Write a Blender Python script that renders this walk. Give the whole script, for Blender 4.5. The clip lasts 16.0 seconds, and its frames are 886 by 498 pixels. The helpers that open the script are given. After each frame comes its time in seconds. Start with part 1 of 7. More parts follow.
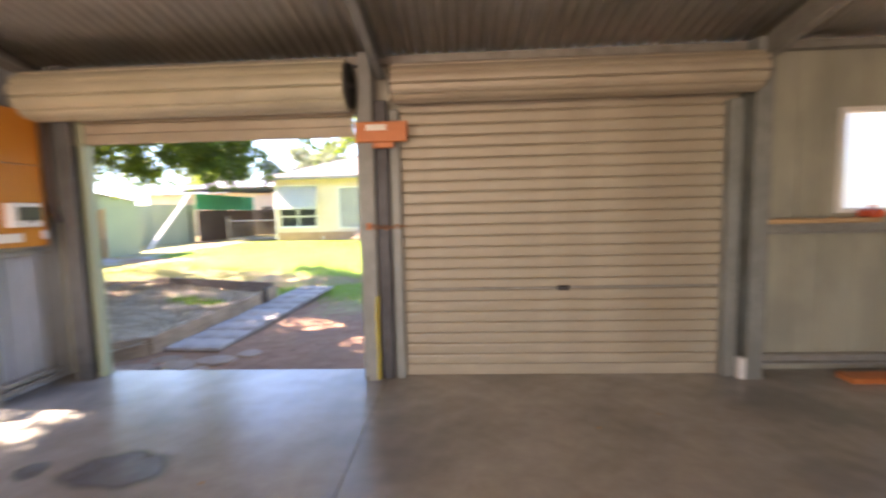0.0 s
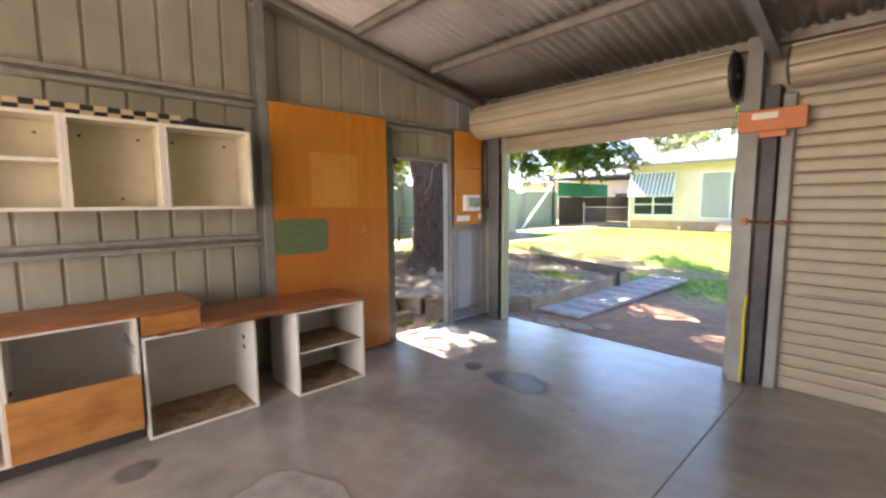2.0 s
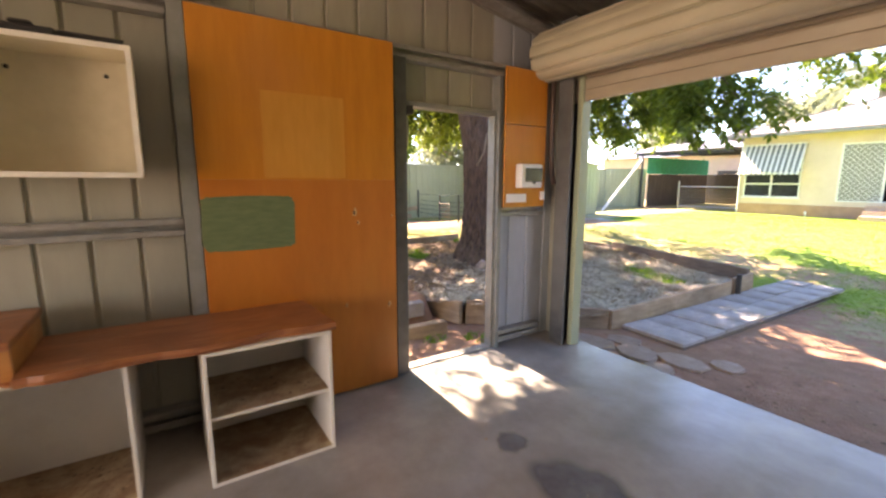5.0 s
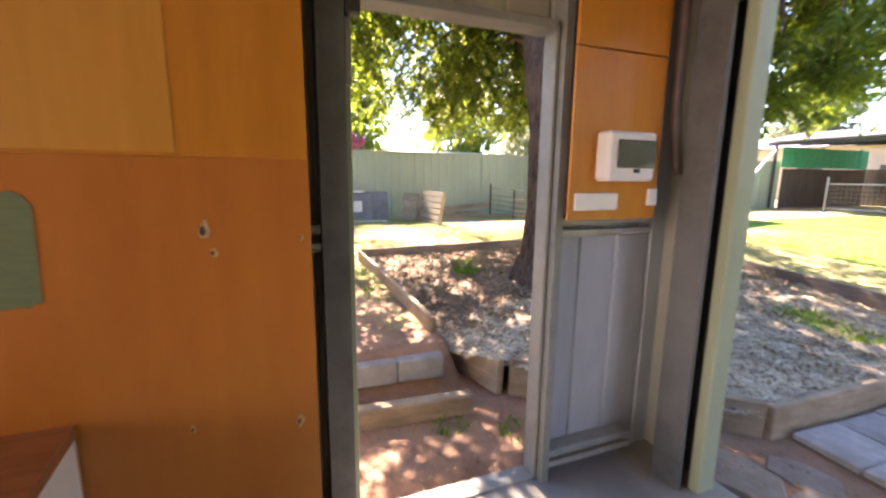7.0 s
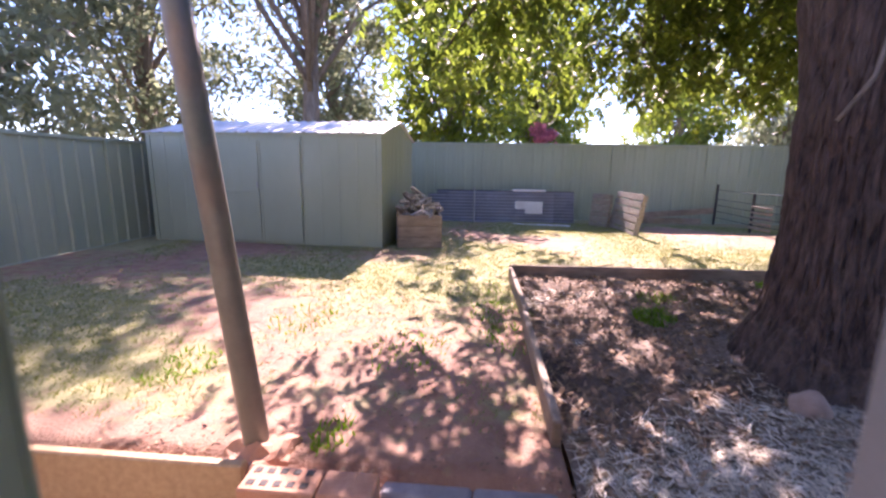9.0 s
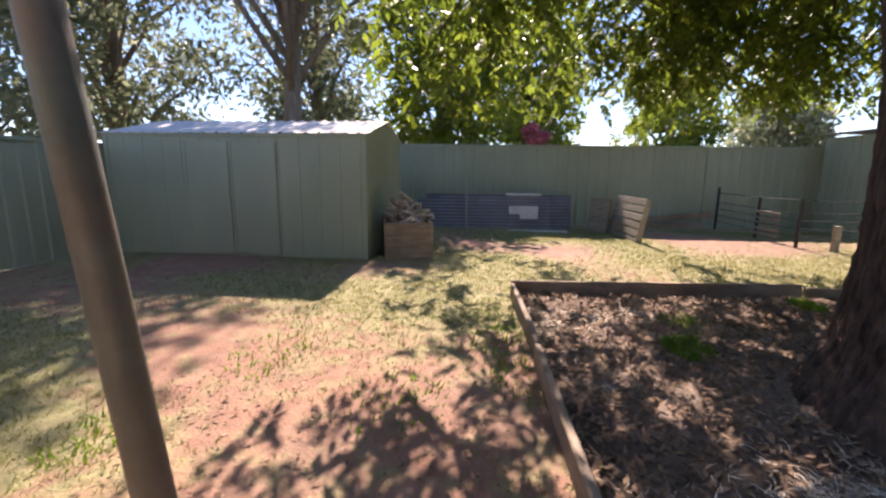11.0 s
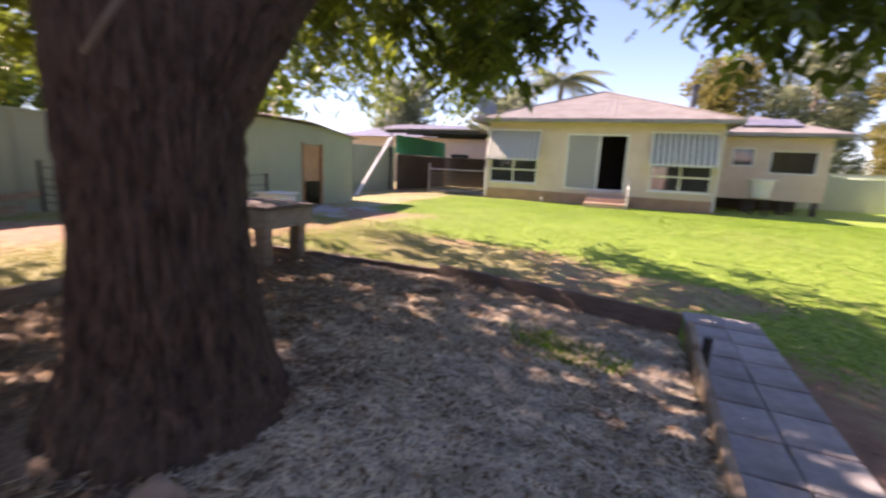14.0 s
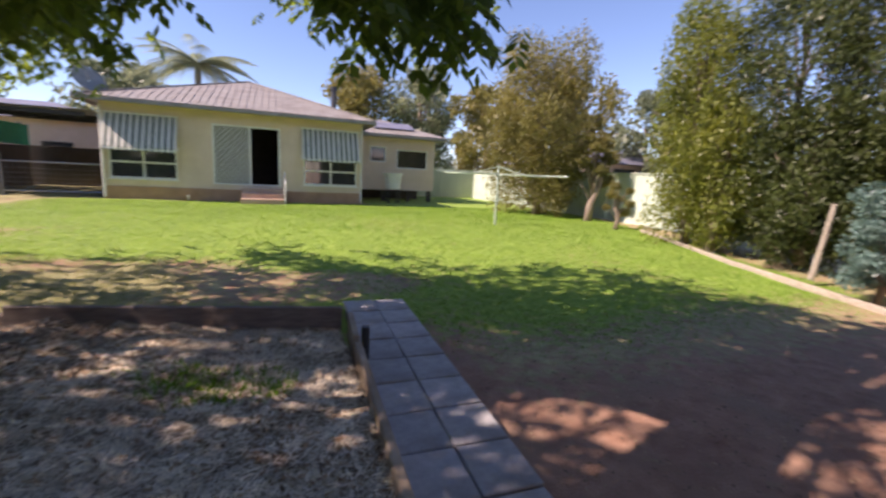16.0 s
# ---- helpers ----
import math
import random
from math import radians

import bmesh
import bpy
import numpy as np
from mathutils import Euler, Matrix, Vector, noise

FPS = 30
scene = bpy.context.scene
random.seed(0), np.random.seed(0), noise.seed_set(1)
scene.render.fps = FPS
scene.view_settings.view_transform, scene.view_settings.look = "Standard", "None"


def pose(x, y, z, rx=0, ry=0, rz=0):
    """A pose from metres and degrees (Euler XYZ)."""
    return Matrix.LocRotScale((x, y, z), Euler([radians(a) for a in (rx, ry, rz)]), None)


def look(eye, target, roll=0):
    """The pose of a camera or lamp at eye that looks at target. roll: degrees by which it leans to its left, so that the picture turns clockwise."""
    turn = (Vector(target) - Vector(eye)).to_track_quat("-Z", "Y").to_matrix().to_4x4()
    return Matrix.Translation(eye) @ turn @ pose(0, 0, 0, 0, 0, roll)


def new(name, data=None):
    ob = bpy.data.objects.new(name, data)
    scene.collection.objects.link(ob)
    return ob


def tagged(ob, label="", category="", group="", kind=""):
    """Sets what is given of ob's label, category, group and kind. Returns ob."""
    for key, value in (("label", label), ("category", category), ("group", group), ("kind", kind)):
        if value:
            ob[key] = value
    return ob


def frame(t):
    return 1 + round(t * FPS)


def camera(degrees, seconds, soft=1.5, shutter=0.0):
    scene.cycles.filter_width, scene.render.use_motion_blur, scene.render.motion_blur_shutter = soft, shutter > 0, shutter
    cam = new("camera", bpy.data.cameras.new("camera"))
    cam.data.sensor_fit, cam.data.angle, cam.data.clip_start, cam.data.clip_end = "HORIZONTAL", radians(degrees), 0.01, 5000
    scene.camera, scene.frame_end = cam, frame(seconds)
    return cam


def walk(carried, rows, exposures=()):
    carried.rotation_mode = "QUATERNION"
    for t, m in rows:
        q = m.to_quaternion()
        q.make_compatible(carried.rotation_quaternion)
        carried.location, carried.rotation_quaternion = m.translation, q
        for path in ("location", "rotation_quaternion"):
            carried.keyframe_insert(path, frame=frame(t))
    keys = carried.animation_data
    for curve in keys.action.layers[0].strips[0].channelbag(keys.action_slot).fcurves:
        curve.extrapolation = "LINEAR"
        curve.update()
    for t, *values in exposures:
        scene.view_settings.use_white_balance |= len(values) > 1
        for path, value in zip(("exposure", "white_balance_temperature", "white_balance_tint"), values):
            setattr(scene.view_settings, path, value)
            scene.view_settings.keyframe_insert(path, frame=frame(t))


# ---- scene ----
cam = camera(92.1, 16.0, soft=2.4, shutter=0.5)
PATH = [
    (0, (-0.227, 0.238, 1.519), (-0.318, 2.229, 1.346), -1.3),
    (0.4, (-0.194, 0.145, 1.588), (-0.804, 2.038, 1.375), -1.6),
    (0.5, (-0.174, 0.103, 1.6), (-0.89, 1.957, 1.379), -1.6),
    (1, (-0.214, -0.104, 1.584), (-1.302, 1.557, 1.337), -1.2),
    (1.5, (-0.186, -0.285, 1.58), (-1.483, 1.219, 1.337), -0.4),
    (2, (-0.148, -0.339, 1.573), (-1.601, 1.019, 1.36), -0.4),
    (2.5, (-0.188, -0.34, 1.558), (-1.719, 0.928, 1.337), -0.4),
    (3, (-0.271, -0.205, 1.543), (-1.833, 1.018, 1.288), -0.5),
    (3.2, (-0.316, -0.129, 1.548), (-1.878, 1.09, 1.274), -0.4),
    (5.3, (-1.355, 1.185, 1.512), (-3.029, 2.235, 1.204), 0.7),
    (5.5, (-1.486, 1.308, 1.494), (-3.175, 2.337, 1.197), 1.2),
    (6, (-1.821, 1.641, 1.504), (-3.539, 2.621, 1.21), 0.2),
    (6.5, (-2.118, 2.022, 1.483), (-3.91, 2.855, 1.177), 0.4),
    (7, (-2.492, 2.297, 1.491), (-4.321, 3.028, 1.145), 0.7),
    (7.5, (-2.855, 2.525, 1.484), (-4.735, 3.097, 1.114), -0.1),
    (8, (-3.186, 2.803, 1.508), (-5.128, 3.074, 1.112), 0.3),
    (8.5, (-3.502, 2.925, 1.464), (-5.467, 2.989, 1.1), 1.9),
    (9, (-3.784, 3.074, 1.484), (-5.742, 2.912, 1.113), 0.9),
    (11.3, (-4.44, 2.974, 1.496), (-6.407, 2.892, 1.144), 0.6),
    (11.5, (-4.475, 3.027, 1.481), (-6.446, 3.072, 1.143), 1.0),
    (12, (-4.619, 3.178, 1.464), (-6.515, 3.71, 1.115), 2.0),
    (12.5, (-4.765, 3.365, 1.471), (-6.452, 4.384, 1.129), 1.8),
    (13, (-4.788, 3.569, 1.452), (-6.207, 4.934, 1.098), 1.9),
    (13.5, (-4.699, 3.795, 1.459), (-5.813, 5.415, 1.088), 2.3),
    (14, (-4.633, 3.967, 1.469), (-5.335, 5.8, 1.085), 2.8),
    (14.5, (-4.614, 4.141, 1.462), (-4.872, 6.088, 1.087), 3.1),
    (15, (-4.584, 4.267, 1.466), (-4.463, 6.229, 1.097), 2.9),
    (15.2, (-4.541, 4.308, 1.476), (-4.293, 6.258, 1.109), 2.9),
    (15.5, (-4.476, 4.344, 1.489), (-4.048, 6.260, 1.108), 2.7),
    (16, (-4.474, 4.395, 1.468), (-3.739, 6.225, 1.136), 2.9),
]
EXPOSURES = [(0, 3.6, 7700, 25), (1.5, 3.57, 7150, 21), (3.2, 3.53, 7150, 21), (6.0, 3.42, 8700, 27), (7.5, 3.4, 7100, 28), (8.5, 3.1, 6500, 46), (9.2, 2.15, 6250, 46), (11.3, 1.55, 6850, 28), (12.2, 1.78, 7000, 30), (13.5, 1.72, 7700, 38), (14.3, 1.85, 7300, 38), (15, 1.5, 7000, 36), (16, 1.22, 7000, 32)]
walk(cam, [(t, look(eye, target, roll)) for t, eye, target, roll in PATH], EXPOSURES)
# ---- camera end ----

# ---- daylight ----
SUN_EL, SUN_AZ = 42.5, -90.0
world = bpy.data.worlds.new("world")
scene.world = world
world.use_nodes = True
sky = world.node_tree.nodes.new("ShaderNodeTexSky")
sky.sky_type, sky.sun_disc = "NISHITA", False
sky.sun_elevation, sky.sun_rotation = radians(SUN_EL), radians(SUN_AZ)
sky.air_density, sky.dust_density, sky.ozone_density, sky.altitude = 1.0, 0.0, 4.5, 1200
world.node_tree.nodes["Background"].inputs["Strength"].default_value = 0.098
world.node_tree.links.new(sky.outputs[0], world.node_tree.nodes["Background"].inputs[0])
sun = new("sun", bpy.data.lights.new("sun", "SUN"))
sun.data.energy, sun.data.angle, sun.data.color = 4.4, radians(0.6), (1.0, 0.92, 0.80)
# added fill lamp for skylight through assumed open back bays, never in view
bay = new("back_bay_fill", bpy.data.lights.new("back_bay_fill", "AREA"))
bay.data.shape, bay.data.size, bay.data.size_y, bay.data.energy, bay.data.color = "RECTANGLE", 4.7, 2.5, 25, (1.0, 0.87, 0.72)
bay.matrix_world = look((-1.65, -4.46, 1.40), (-1.65, 4, 1.3))
sun.matrix_world = look((-20, 0.6, 20 * math.tan(radians(SUN_EL))), (0, 0, 0))


# ---- materials ----
def surface(name, dark, light, scale=8.0, rough=0.7, metal=0.0, bump=0.1, grain=120.0, stretch=(1, 1, 1),
            stain=None, stain_scale=1.5, stain_amount=0.5, vary=0.0, island=0.0, spec=0.5, rough_var=0.12, relief=0.01):
    """Two scales of noise between two colours, an optional stain colour, and fine relief."""
    m = bpy.data.materials.new(name)
    m.use_nodes = True
    nt = m.node_tree
    n, l = nt.nodes, nt.links
    p = n["Principled BSDF"]
    co = n.new("ShaderNodeTexCoord")
    mp = n.new("ShaderNodeMapping")
    mp.inputs["Scale"].default_value = stretch
    l.new(co.outputs["Object"], mp.inputs[0])
    a = n.new("ShaderNodeTexNoise")
    a.inputs["Scale"].default_value, a.inputs["Detail"].default_value, a.inputs["Roughness"].default_value = scale, 6, 0.65
    l.new(mp.outputs[0], a.inputs["Vector"])
    ramp = n.new("ShaderNodeValToRGB")
    ramp.color_ramp.elements[0].position, ramp.color_ramp.elements[1].position = 0.32, 0.68
    ramp.color_ramp.elements[0].color, ramp.color_ramp.elements[1].color = (*dark, 1), (*light, 1)
    l.new(a.outputs[0], ramp.inputs[0])
    out = ramp.outputs[0]
    b = n.new("ShaderNodeTexNoise")
    b.inputs["Scale"].default_value, b.inputs["Detail"].default_value = stain_scale, 5
    l.new(co.outputs["Object"], b.inputs["Vector"])
    if stain:
        r2 = n.new("ShaderNodeValToRGB")
        r2.color_ramp.elements[0].position, r2.color_ramp.elements[1].position = 0.48, 0.66
        r2.color_ramp.elements[1].color = (stain_amount, stain_amount, stain_amount, 1)
        l.new(b.outputs[0], r2.inputs[0])
        mx = n.new("ShaderNodeMixRGB")
        mx.inputs[2].default_value = (*stain, 1)
        l.new(r2.outputs[0], mx.inputs[0])
        l.new(out, mx.inputs[1])
        out = mx.outputs[0]
    if vary or island:
        info = n.new("ShaderNodeNewGeometry" if island else "ShaderNodeObjectInfo")
        rng = n.new("ShaderNodeMapRange")
        k = vary or island
        rng.inputs[3].default_value, rng.inputs[4].default_value = 1 - k, 1 + k
        l.new(info.outputs["Random Per Island" if island else "Random"], rng.inputs[0])
        hs = n.new("ShaderNodeHueSaturation")
        l.new(rng.outputs[0], hs.inputs["Value"])
        l.new(out, hs.inputs["Color"])
        out = hs.outputs[0]
    l.new(out, p.inputs["Base Color"])
    rr = n.new("ShaderNodeMapRange")
    rr.inputs[3].default_value, rr.inputs[4].default_value = max(0.02, rough - rough_var), min(1, rough + rough_var)
    l.new(b.outputs[0], rr.inputs[0])
    l.new(rr.outputs[0], p.inputs["Roughness"])
    p.inputs["Metallic"].default_value = metal
    p.inputs["Specular IOR Level"].default_value = spec
    if bump:
        f = n.new("ShaderNodeTexNoise")
        f.inputs["Scale"].default_value, f.inputs["Detail"].default_value = grain, 4
        l.new(mp.outputs[0], f.inputs["Vector"])
        bp = n.new("ShaderNodeBump")
        bp.inputs["Strength"].default_value, bp.inputs["Distance"].default_value = min(1, bump * 3), relief
        l.new(f.outputs[0], bp.inputs["Height"])
        l.new(bp.outputs[0], p.inputs["Normal"])
    return m


def leaf_material(name, dark, light, glow=0.45, island=0.35):
    """Leaves: a glossy face and light that comes through."""
    m = surface(name, dark, light, scale=0.8, rough=0.45, bump=0, island=island, spec=0.4)
    n, l = m.node_tree.nodes, m.node_tree.links
    p, o = n["Principled BSDF"], n["Material Output"]
    src = p.inputs["Base Color"].links[0].from_socket
    hs = n.new("ShaderNodeHueSaturation")
    hs.inputs["Hue"].default_value, hs.inputs["Value"].default_value, hs.inputs["Saturation"].default_value = 0.48, 1.8, 1.1
    l.new(src, hs.inputs["Color"])
    tr = n.new("ShaderNodeBsdfTranslucent")
    l.new(hs.outputs[0], tr.inputs[0])
    mx = n.new("ShaderNodeMixShader")
    mx.inputs[0].default_value = glow
    l.new(p.outputs[0], mx.inputs[1])
    l.new(tr.outputs[0], mx.inputs[2])
    l.new(mx.outputs[0], o.inputs[0])
    return m


def glass_material(name, tint=(0.9, 0.95, 0.95), rough=0.02):
    m = bpy.data.materials.new(name)
    m.use_nodes = True
    p = m.node_tree.nodes["Principled BSDF"]
    p.inputs["Base Color"].default_value = (*tint, 1)
    p.inputs["Transmission Weight"].default_value = 1.0
    p.inputs["Roughness"].default_value, p.inputs["IOR"].default_value = rough, 1.45
    return m


GALV = surface("galvanised", (0.28, 0.28, 0.26), (0.38, 0.38, 0.355), 14, 0.45, 0.3, 0.04, stain=(0.22, 0.21, 0.18), stain_amount=0.35)
PURLIN = surface("galvanised_dull", (0.24, 0.235, 0.21), (0.34, 0.33, 0.30), 10, 0.5, 0.3, 0.04, stain=(0.14, 0.12, 0.10), stain_amount=0.5)
ROOFUNDER = surface("roof_sheet_underside", (0.72, 0.70, 0.65), (0.82, 0.80, 0.75), 5, 0.45, 0.1, 0.03, stain=(0.52, 0.48, 0.42), stain_scale=0.8)
CLAD = surface("cladding_inside", (0.30, 0.295, 0.235), (0.38, 0.375, 0.305), 4, 0.45, 0.0, 0.04, stain=(0.22, 0.22, 0.19), stain_scale=1.2, stretch=(1, 1, 0.25))
BLUECLAD = surface("grey_blue_panel", (0.36, 0.40, 0.44), (0.46, 0.50, 0.54), 5, 0.5, 0.1, 0.03, stain=(0.3, 0.32, 0.33), stretch=(1, 1, 0.3))
STEEL = surface("painted_steel_grey", (0.20, 0.215, 0.205), (0.28, 0.295, 0.28), 8, 0.5, 0.1, 0.04, stain=(0.16, 0.16, 0.15), stain_amount=0.5)
DARKSTEEL = surface("dark_steel", (0.035, 0.036, 0.04), (0.07, 0.07, 0.075), 8, 0.5, 0.4, 0.05)
GREENSTEEL = surface("sage_green_steel", (0.30, 0.345, 0.235), (0.36, 0.40, 0.28), 1.2, 0.5, 0.0, 0.03, stain=(0.27, 0.31, 0.21), stain_scale=0.5, stain_amount=0.4, stretch=(1, 1, 0.4))
# paler copy of the sage green, with the sunlight put into the colour
FENCE_LIT = surface("sunlit_green_fence_steel", (0.42, 0.50, 0.40), (0.52, 0.59, 0.48), 1.2, 0.55, 0.05, 0.03, stain=(0.36, 0.40, 0.32), stretch=(1, 1, 0.4))
CURTAIN = surface("cream_roller_steel", (0.33, 0.29, 0.22), (0.42, 0.375, 0.29), 3, 0.48, 0.05, 0.04, stain=(0.32, 0.265, 0.195), stain_scale=1.0, stain_amount=0.5, stretch=(0.5, 1, 1))
DRUM = surface("olive_cream_roller_steel", (0.40, 0.38, 0.27), (0.50, 0.48, 0.36), 3, 0.42, 0.05, 0.04, stain=(0.33, 0.31, 0.22), stretch=(0.3, 1, 1))
CONCRETE = surface("sealed_concrete", (0.31, 0.285, 0.26), (0.42, 0.39, 0.355), 3.5, 0.19, 0.0, 0.05, grain=70, stain=(0.17, 0.165, 0.16), stain_scale=0.9, stain_amount=0.7, rough_var=0.14, spec=0.55)
CONCPALE = surface("pale_bare_concrete", (0.40, 0.38, 0.35), (0.48, 0.46, 0.43), 12, 0.5, 0.0, 0.05, stain=(0.33, 0.32, 0.30))
CONCPALE_FILM = surface("pale_bare_concrete_patch", (0.40, 0.38, 0.35), (0.48, 0.46, 0.43), 12, 0.5, 0.0, 0.05, stain=(0.33, 0.32, 0.30))
CONCDARK = surface("oil_stained_concrete", (0.15, 0.15, 0.155), (0.23, 0.23, 0.235), 5, 0.2, 0.0, 0.05)
PLY = surface("orange_stained_plywood", (0.50, 0.185, 0.02), (0.60, 0.24, 0.03), 3.5, 0.36, 0.0, 0.03, stretch=(1, 3, 0.5), stain=(0.50, 0.20, 0.05), stain_scale=1.1, stain_amount=0.7)
PLYRED = surface("red_orange_stained_plywood", (0.45, 0.145, 0.025), (0.55, 0.195, 0.035), 2.5, 0.36, 0.0, 0.03, stretch=(1, 2, 0.6), stain=(0.45, 0.20, 0.04), stain_scale=1.0, stain_amount=0.7)
PLYLIGHT = surface("pale_orange_plywood", (0.55, 0.245, 0.038), (0.635, 0.30, 0.058), 4, 0.4, 0.0, 0.03, stretch=(1, 3, 0.5))
GREENPAINT = surface("green_brushed_paint", (0.10, 0.15, 0.07), (0.15, 0.20, 0.10), 9, 0.5, 0.0, 0.08, stretch=(1, 1, 4))
SPLINTER = surface("torn_plywood", (0.50, 0.30, 0.14), (0.68, 0.46, 0.26), 40, 0.85, 0.0, 0.3)
WHITEBOARD = surface("white_melamine", (0.62, 0.60, 0.55), (0.74, 0.72, 0.67), 5, 0.42, 0.0, 0.02, stain=(0.50, 0.46, 0.38), stain_scale=2.5, stain_amount=0.5)
CREAMBOARD = surface("cream_melamine", (0.66, 0.60, 0.44), (0.76, 0.70, 0.54), 5, 0.42, 0.0, 0.02, stain=(0.58, 0.52, 0.37), stain_scale=2.0, stain_amount=0.4)
EDGEBOARD = surface("white_board_edge", (0.72, 0.69, 0.60), (0.82, 0.80, 0.72), 8, 0.5, 0.0, 0.02)
REDWOOD = surface("red_brown_timber", (0.22, 0.075, 0.03), (0.40, 0.16, 0.065), 5, 0.42, 0.0, 0.06, stretch=(7, 0.7, 7), stain=(0.16, 0.06, 0.03), stain_scale=3)
ORANGEWOOD = surface("orange_wood_veneer", (0.42, 0.17, 0.045), (0.56, 0.26, 0.08), 4, 0.35, 0.0, 0.03, stretch=(5, 0.8, 5), stain=(0.30, 0.11, 0.03), stain_scale=4, stain_amount=0.6)
DIRTWOOD = surface("water_damaged_board", (0.17, 0.085, 0.04), (0.52, 0.42, 0.27), 4.5, 0.85, 0.0, 0.3, grain=60, stain=(0.22, 0.12, 0.06), stain_scale=5, stain_amount=0.9)
SLEEPER = surface("weathered_sleeper", (0.27, 0.195, 0.13), (0.45, 0.34, 0.24), 4, 0.85, 0.0, 0.25, grain=50, stretch=(1, 1, 5), stain=(0.14, 0.10, 0.07), stain_scale=2, vary=0.15)
PINE = surface("raw_pine_timber", (0.42, 0.27, 0.14), (0.55, 0.38, 0.21), 5, 0.7, 0.0, 0.1, grain=60, stretch=(1, 6, 6), stain=(0.30, 0.18, 0.09), vary=0.12)
GREYWOOD = surface("grey_weathered_timber", (0.25, 0.21, 0.16), (0.40, 0.35, 0.28), 5, 0.85, 0.0, 0.2, grain=60, stretch=(2, 2, 5), vary=0.15)
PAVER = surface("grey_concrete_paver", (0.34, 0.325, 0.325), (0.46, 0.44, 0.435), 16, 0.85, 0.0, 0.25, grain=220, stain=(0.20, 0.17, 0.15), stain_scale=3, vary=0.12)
SAND = surface("sandy_joint", (0.14, 0.11, 0.09), (0.22, 0.17, 0.13), 30, 0.95, 0.0, 0.3)
BRICKRED = surface("terracotta_block", (0.42, 0.20, 0.12), (0.54, 0.29, 0.18), 12, 0.85, 0.0, 0.2, stain=(0.34, 0.24, 0.18), stain_scale=4, vary=0.12)
WHITEPLASTIC = surface("white_plastic", (0.74, 0.73, 0.70), (0.80, 0.79, 0.77), 6, 0.35, 0.0, 0.0)
SMOKE = surface("smoked_window_plastic", (0.05, 0.06, 0.06), (0.10, 0.11, 0.12), 3, 0.06, 0.0, 0.0)
BLACK = surface("black_plastic", (0.015, 0.015, 0.016), (0.03, 0.03, 0.032), 10, 0.5, 0.0, 0.03)
CREAMCUBE = surface("cream_wood", (0.55, 0.42, 0.24), (0.66, 0.53, 0.33), 10, 0.6, 0.0, 0.05)
ORANGEPAINT = surface("orange_painted_board", (0.50, 0.15, 0.045), (0.60, 0.21, 0.07), 6, 0.5, 0.0, 0.05, stain=(0.38, 0.12, 0.05), stain_scale=5)
REDPLASTIC = surface("orange_red_plastic", (0.62, 0.09, 0.03), (0.70, 0.13, 0.05), 6, 0.4, 0.0, 0.0)
YELLOW = surface("yellow_strap", (0.62, 0.50, 0.03), (0.70, 0.58, 0.05), 20, 0.6, 0.0, 0.05)
RUST = surface("rusty_chain", (0.26, 0.10, 0.04), (0.42, 0.20, 0.09), 30, 0.7, 0.4, 0.2)
CABLE = surface("dark_brown_conduit", (0.045, 0.028, 0.022), (0.08, 0.048, 0.036), 10, 0.5, 0.0, 0.03)
BARK = surface("furrowed_bark", (0.024, 0.014, 0.010), (0.15, 0.095, 0.068), 26, 0.95, 0.0, 0.6, grain=38, relief=0.05, stretch=(1, 1, 0.22), stain=(0.14, 0.10, 0.075), stain_scale=3, stain_amount=0.4)
BARKPALE = surface("pale_bark", (0.16, 0.12, 0.09), (0.28, 0.23, 0.18), 10, 0.95, 0.0, 0.4, stretch=(1, 1, 0.3))
STONE = surface("pinkish_stone", (0.34, 0.24, 0.19), (0.46, 0.35, 0.29), 14, 0.9, 0.0, 0.3)
POLEMAT = surface("dull_green_pole", (0.16, 0.17, 0.16), (0.23, 0.24, 0.22), 6, 0.55, 0.3, 0.05, stain=(0.30, 0.15, 0.10), stain_scale=2, stain_amount=0.4)
CREAMWALL = surface("cream_house_cladding", (0.63, 0.49, 0.37), (0.71, 0.57, 0.45), 1.5, 0.7, 0.0, 0.05, stain=(0.54, 0.45, 0.30), stain_scale=0.6, stain_amount=0.4)
STEPRENDER = surface("pinkish_worn_step", (0.48, 0.31, 0.23), (0.60, 0.42, 0.32), 3, 0.85, 0.0, 0.12, stain=(0.36, 0.22, 0.15), stain_scale=1.5)
HOUSEBASE = surface("brown_rendered_base", (0.40, 0.22, 0.13), (0.50, 0.29, 0.18), 3, 0.85, 0.0, 0.12, stain=(0.33, 0.19, 0.12), stain_scale=1.2)
ROOFTIN = surface("grey_brown_roof", (0.23, 0.21, 0.19), (0.295, 0.27, 0.245), 2, 0.6, 0.1, 0.06, stain=(0.17, 0.14, 0.12))
ROOFBLUE = surface("blue_grey_roof", (0.17, 0.17, 0.22), (0.24, 0.24, 0.30), 2, 0.5, 0.2, 0.05, stain=(0.14, 0.14, 0.17))
ROOFWHITE = surface("white_tin_roof", (0.68, 0.68, 0.67), (0.78, 0.78, 0.77), 2, 0.5, 0.1, 0.03, stain=(0.55, 0.54, 0.52))
WHITEPAINT = surface("white_paint", (0.70, 0.69, 0.66), (0.80, 0.79, 0.77), 4, 0.45, 0.0, 0.03, stain=(0.58, 0.55, 0.50), stain_scale=3, stain_amount=0.4)
AWNGREEN = surface("dark_green_awning_stripe", (0.10, 0.12, 0.10), (0.15, 0.17, 0.145), 8, 0.75, 0.0, 0.06)
